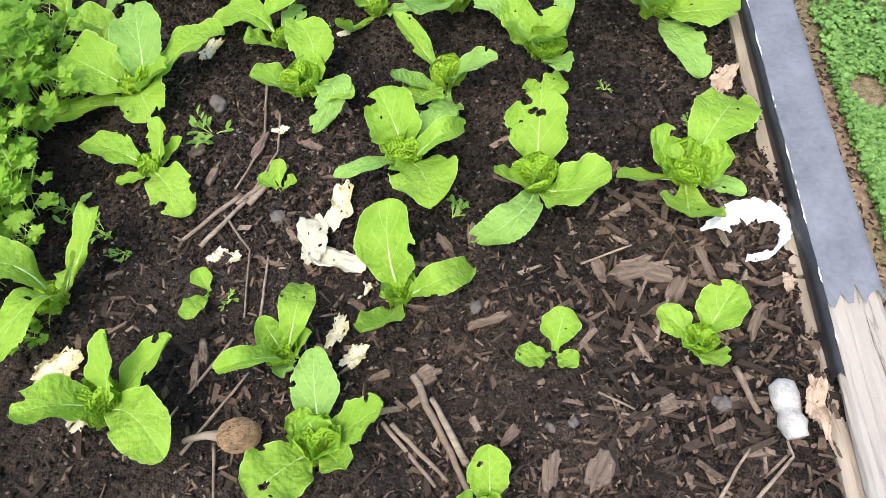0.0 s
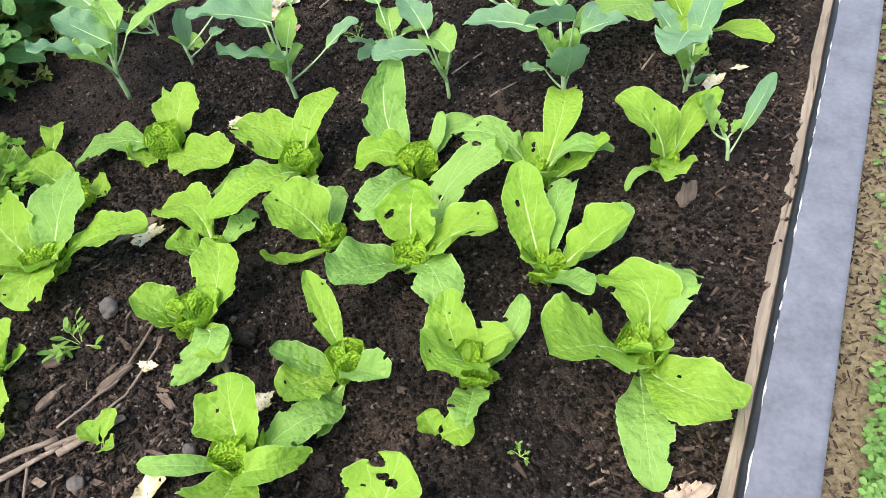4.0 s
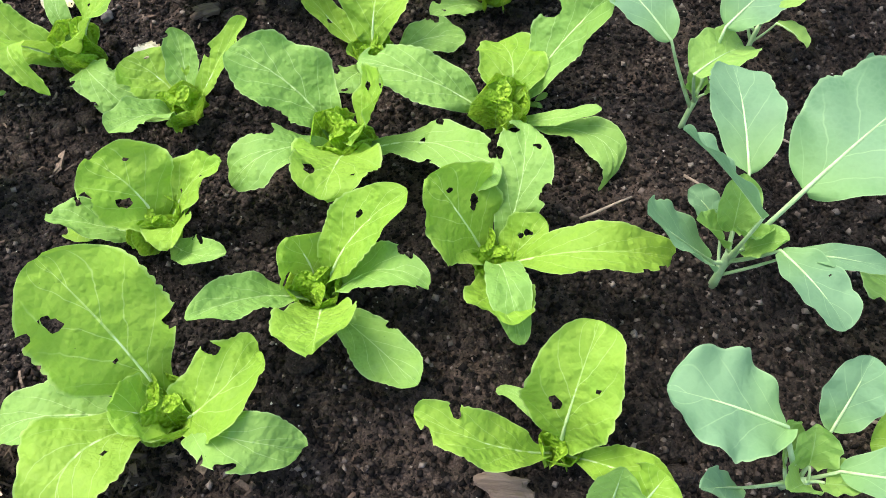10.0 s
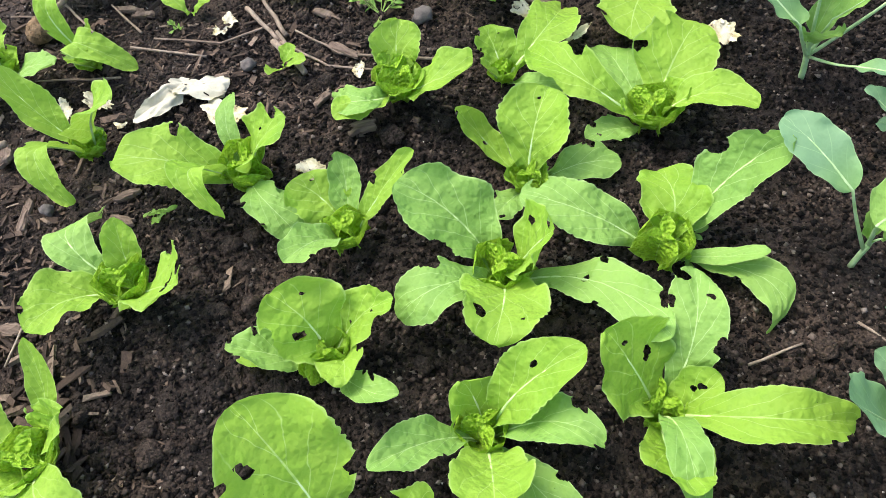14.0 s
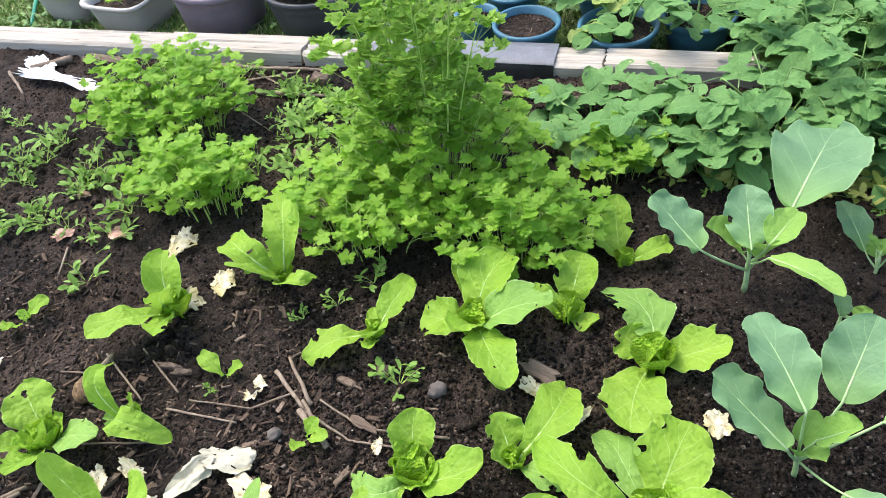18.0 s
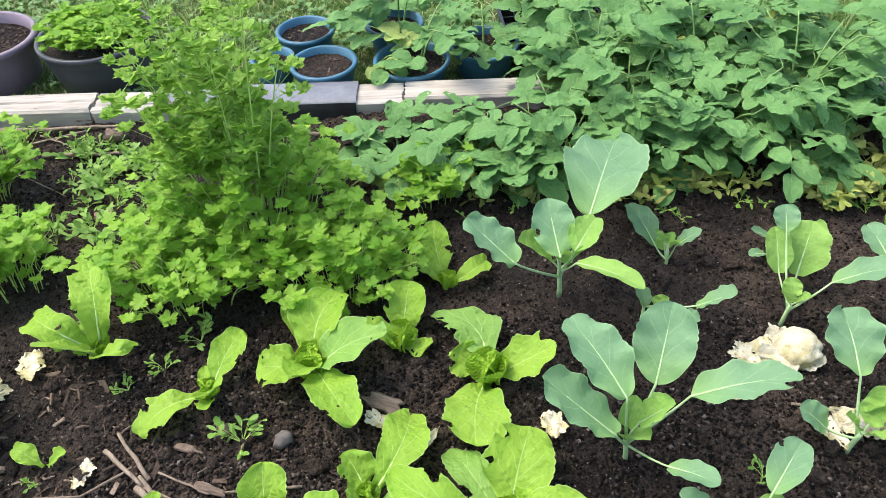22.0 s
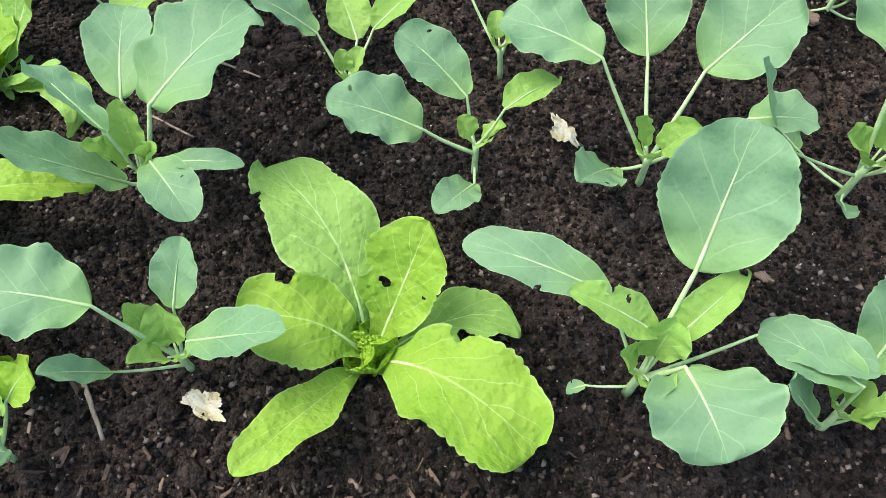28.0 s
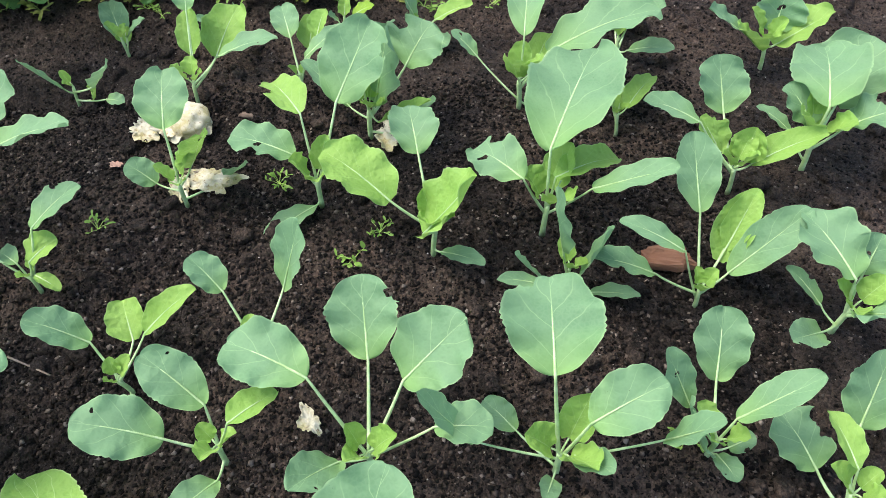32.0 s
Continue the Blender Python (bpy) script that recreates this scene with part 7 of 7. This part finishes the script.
def edge_spot():
    y = rng.uniform(0.3, 6.0)
    x = 0.775 + 0.05 * (y - 0.95) - abs(rng.gauss(0, 0.10))
    return x, y, fine_soil(x, y) + 0.003


def any_spot():
    x, y = rng.uniform(-2.1, 0.8), rng.uniform(-0.8, 5.6)
    return x, y, fine_soil(x, y) + 0.002


tagged(mesh_object("bark_mulch", *chip_heap(rng, 5200, mulch_spot, 0.013), chip_mat, smooth=False), "scattered brown bark chips on the soil", "mulch", kind="stuff")
tagged(mesh_object("bark_mulch", *chip_heap(rng, 800, mulch_spot, 0.028), chip_mat, smooth=False), "larger broken bark chips on the soil", "mulch", kind="stuff")
heap = empty("bark_mulch", pose(0.53, 0.9, soil_height(0.53, 0.9)), "shredded brown bark heaped beside the edging", "mulch")
for i in range(260):
    bx, by = rng.gauss(0, 0.13), rng.uniform(-0.4, 0.4)
    bx = max(-0.28, min(0.23, bx))
    cv, cf = chip_heap(rng, 1, lambda: (bx, by, fine_soil(0.53 + bx, 0.9 + by) - soil_height(0.53, 0.9) + 0.006), 0.034)
    mesh_object("bark_chip", cv, cf, chip_single_mat, heap, smooth=False)
tagged(mesh_object("bark_mulch", *chip_heap(rng, 1000, edge_spot, 0.016), chip_mat, smooth=False), "bark chips gathered along the edging", "mulch", kind="stuff")
soil_bit_mat = chip_material("soil_bits", [(0.0, (0.012, 0.009, 0.0075)), (0.5, (0.030, 0.023, 0.018)), (0.88, (0.068, 0.050, 0.039)), (1.0, (0.15, 0.115, 0.09))])
tagged(mesh_object("bark_mulch", *chip_heap(rng, 4500, any_spot, 0.0075), soil_bit_mat, smooth=False), "fine wood bits sprinkled over the bed", "mulch", kind="stuff")


def path_spot():
    x, y = 0.92 + abs(rng.gauss(0, 0.07)), rng.uniform(0.2, 4.6)
    x += 0.05 * (y - 0.95)
    return x, y, ground_height(x, y) + 0.003


tagged(mesh_object("bark_mulch", *chip_heap(rng, 2200, path_spot, 0.010), chip_mat, smooth=False), "small wood bits trodden into the dirt path", "mulch", kind="stuff")


def crumbs(name, n, lo, hi, seed, material, label, x0=-2.2, x1=0.85, y0=-0.9, y1=5.8, power=2.2, rounded=False):
    """Loose crumbs of soil: rough eight-cornered lumps of mixed size."""
    r = np.random.RandomState(seed)
    x, y = r.uniform(x0, x1, n), r.uniform(y0, y1, n)
    s = lo + (hi - lo) * r.rand(n) ** power * 1.0
    z = np.array([fine_soil(a, b) for a, b in zip(x, y)]) + s * 0.25
    base = np.array([(1, 0, 0), (-1, 0, 0), (0, 1, 0), (0, -1, 0), (0, 0, 1), (0, 0, -1)], float)
    ang = r.uniform(0, 6.28, n)
    P = base[None] * (s[:, None, None] * r.uniform(0.6, 1.25, (n, 6, 1)))
    P[:, :, 2] *= 0.75
    ca, sa = np.cos(ang)[:, None], np.sin(ang)[:, None]
    X = P[:, :, 0] * ca - P[:, :, 1] * sa
    Y = P[:, :, 0] * sa + P[:, :, 1] * ca
    P = np.stack([X + x[:, None], Y + y[:, None], P[:, :, 2] + z[:, None]], -1) + r.uniform(-0.25, 0.25, (n, 6, 3)) * s[:, None, None]
    tri = np.array([(0, 2, 4), (2, 1, 4), (1, 3, 4), (3, 0, 4), (2, 0, 5), (1, 2, 5), (3, 1, 5), (0, 3, 5)])
    F = (np.arange(n)[:, None, None] * 6 + tri[None]).reshape(-1, 3)
    return tagged(mesh_object(name, P.reshape(-1, 3).tolist(), F.tolist(), material, smooth=rounded), label, "soil", kind="stuff")


def crumb_material():
    m = Mat("soil_crumb")
    p = m.world_pos()
    c = m.ramp(m.island(), [(0.0, (0.003, 0.0024, 0.002)), (0.48, (0.007, 0.0054, 0.0044)), (0.76, (0.036, 0.0275, 0.022)), (0.93, (0.120, 0.090, 0.072)), (1.0, (0.30, 0.25, 0.21))])
    g = m.noise(p, 400.0, 3.0, 0.7)
    m.surface(m.mix(m.math("MULTIPLY", g, 0.5), c, (0.008, 0.006, 0.005)), 0.7, m.bump(g, 0.8, 0.003), spec=0.12)
    return m.m


crumb_mat = crumb_material()
crumbs("soil_crumbs", 90000, 0.0016, 0.008, 5, crumb_mat, "loose dark soil crumbs over the bed", rounded=True)
crumbs("soil_crumbs", 80000, 0.0018, 0.009, 6, crumb_mat, "coarser soil crumbs between the plants", -1.1, 0.8, 1.1, 4.6, 2.0, True)


def grit_material():
    m = Mat("pale_grit")
    c = m.ramp(m.island(), [(0.0, (0.10, 0.08, 0.065)), (0.5, (0.22, 0.185, 0.155)), (1.0, (0.50, 0.46, 0.40))])
    m.surface(c, 0.8, None, spec=0.3)
    return m.m


crumbs("soil_grit", 14000, 0.0008, 0.0028, 7, grit_material(), "pale specks of grit and sand on the soil")


def clods(n, seed):
    """Larger broken clods of soil, half sunk, of one joined mesh."""
    bm = bmesh.new()
    bmesh.ops.create_icosphere(bm, subdivisions=2, radius=1.0)
    base = [v.co.copy() for v in bm.verts]
    tris = [tuple(v.index for v in f.verts) for f in bm.faces]
    bm.free()
    r = random.Random(seed)
    verts, faces = [], []
    while len(verts) < n * len(base):
        x, y = r.uniform(-2.1, 0.72), r.uniform(-0.7, 5.4)
        if noise.noise((x * 2.2, y * 2.2, 3.9)) < -0.08:
            continue
        s = 0.006 + 0.020 * r.random() ** 2.0
        sx, sy, sz = s * r.uniform(0.8, 1.35), s * r.uniform(0.7, 1.2), s * r.uniform(0.55, 0.9)
        a = r.uniform(0, 6.28)
        q = r.uniform(0, 90)
        z = fine_soil(x, y) + sz * 0.35
        o = len(verts)
        for c in base:
            k = 1 + 0.60 * noise.noise((c.x * 1.6 + q, c.y * 1.6, c.z * 1.6)) + 0.42 * noise.noise((c.x * 4.0, c.y * 4.0 + q, c.z * 4.0))
            px, py = c.x * sx * k, c.y * sy * k
            verts.append((x + px * math.cos(a) - py * math.sin(a), y + px * math.sin(a) + py * math.cos(a), z + c.z * sz * k))
        faces += [(i + o, j + o, l + o) for i, j, l in tris]
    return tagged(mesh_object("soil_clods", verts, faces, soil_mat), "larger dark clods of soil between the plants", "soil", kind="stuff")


clods(1700, 9)
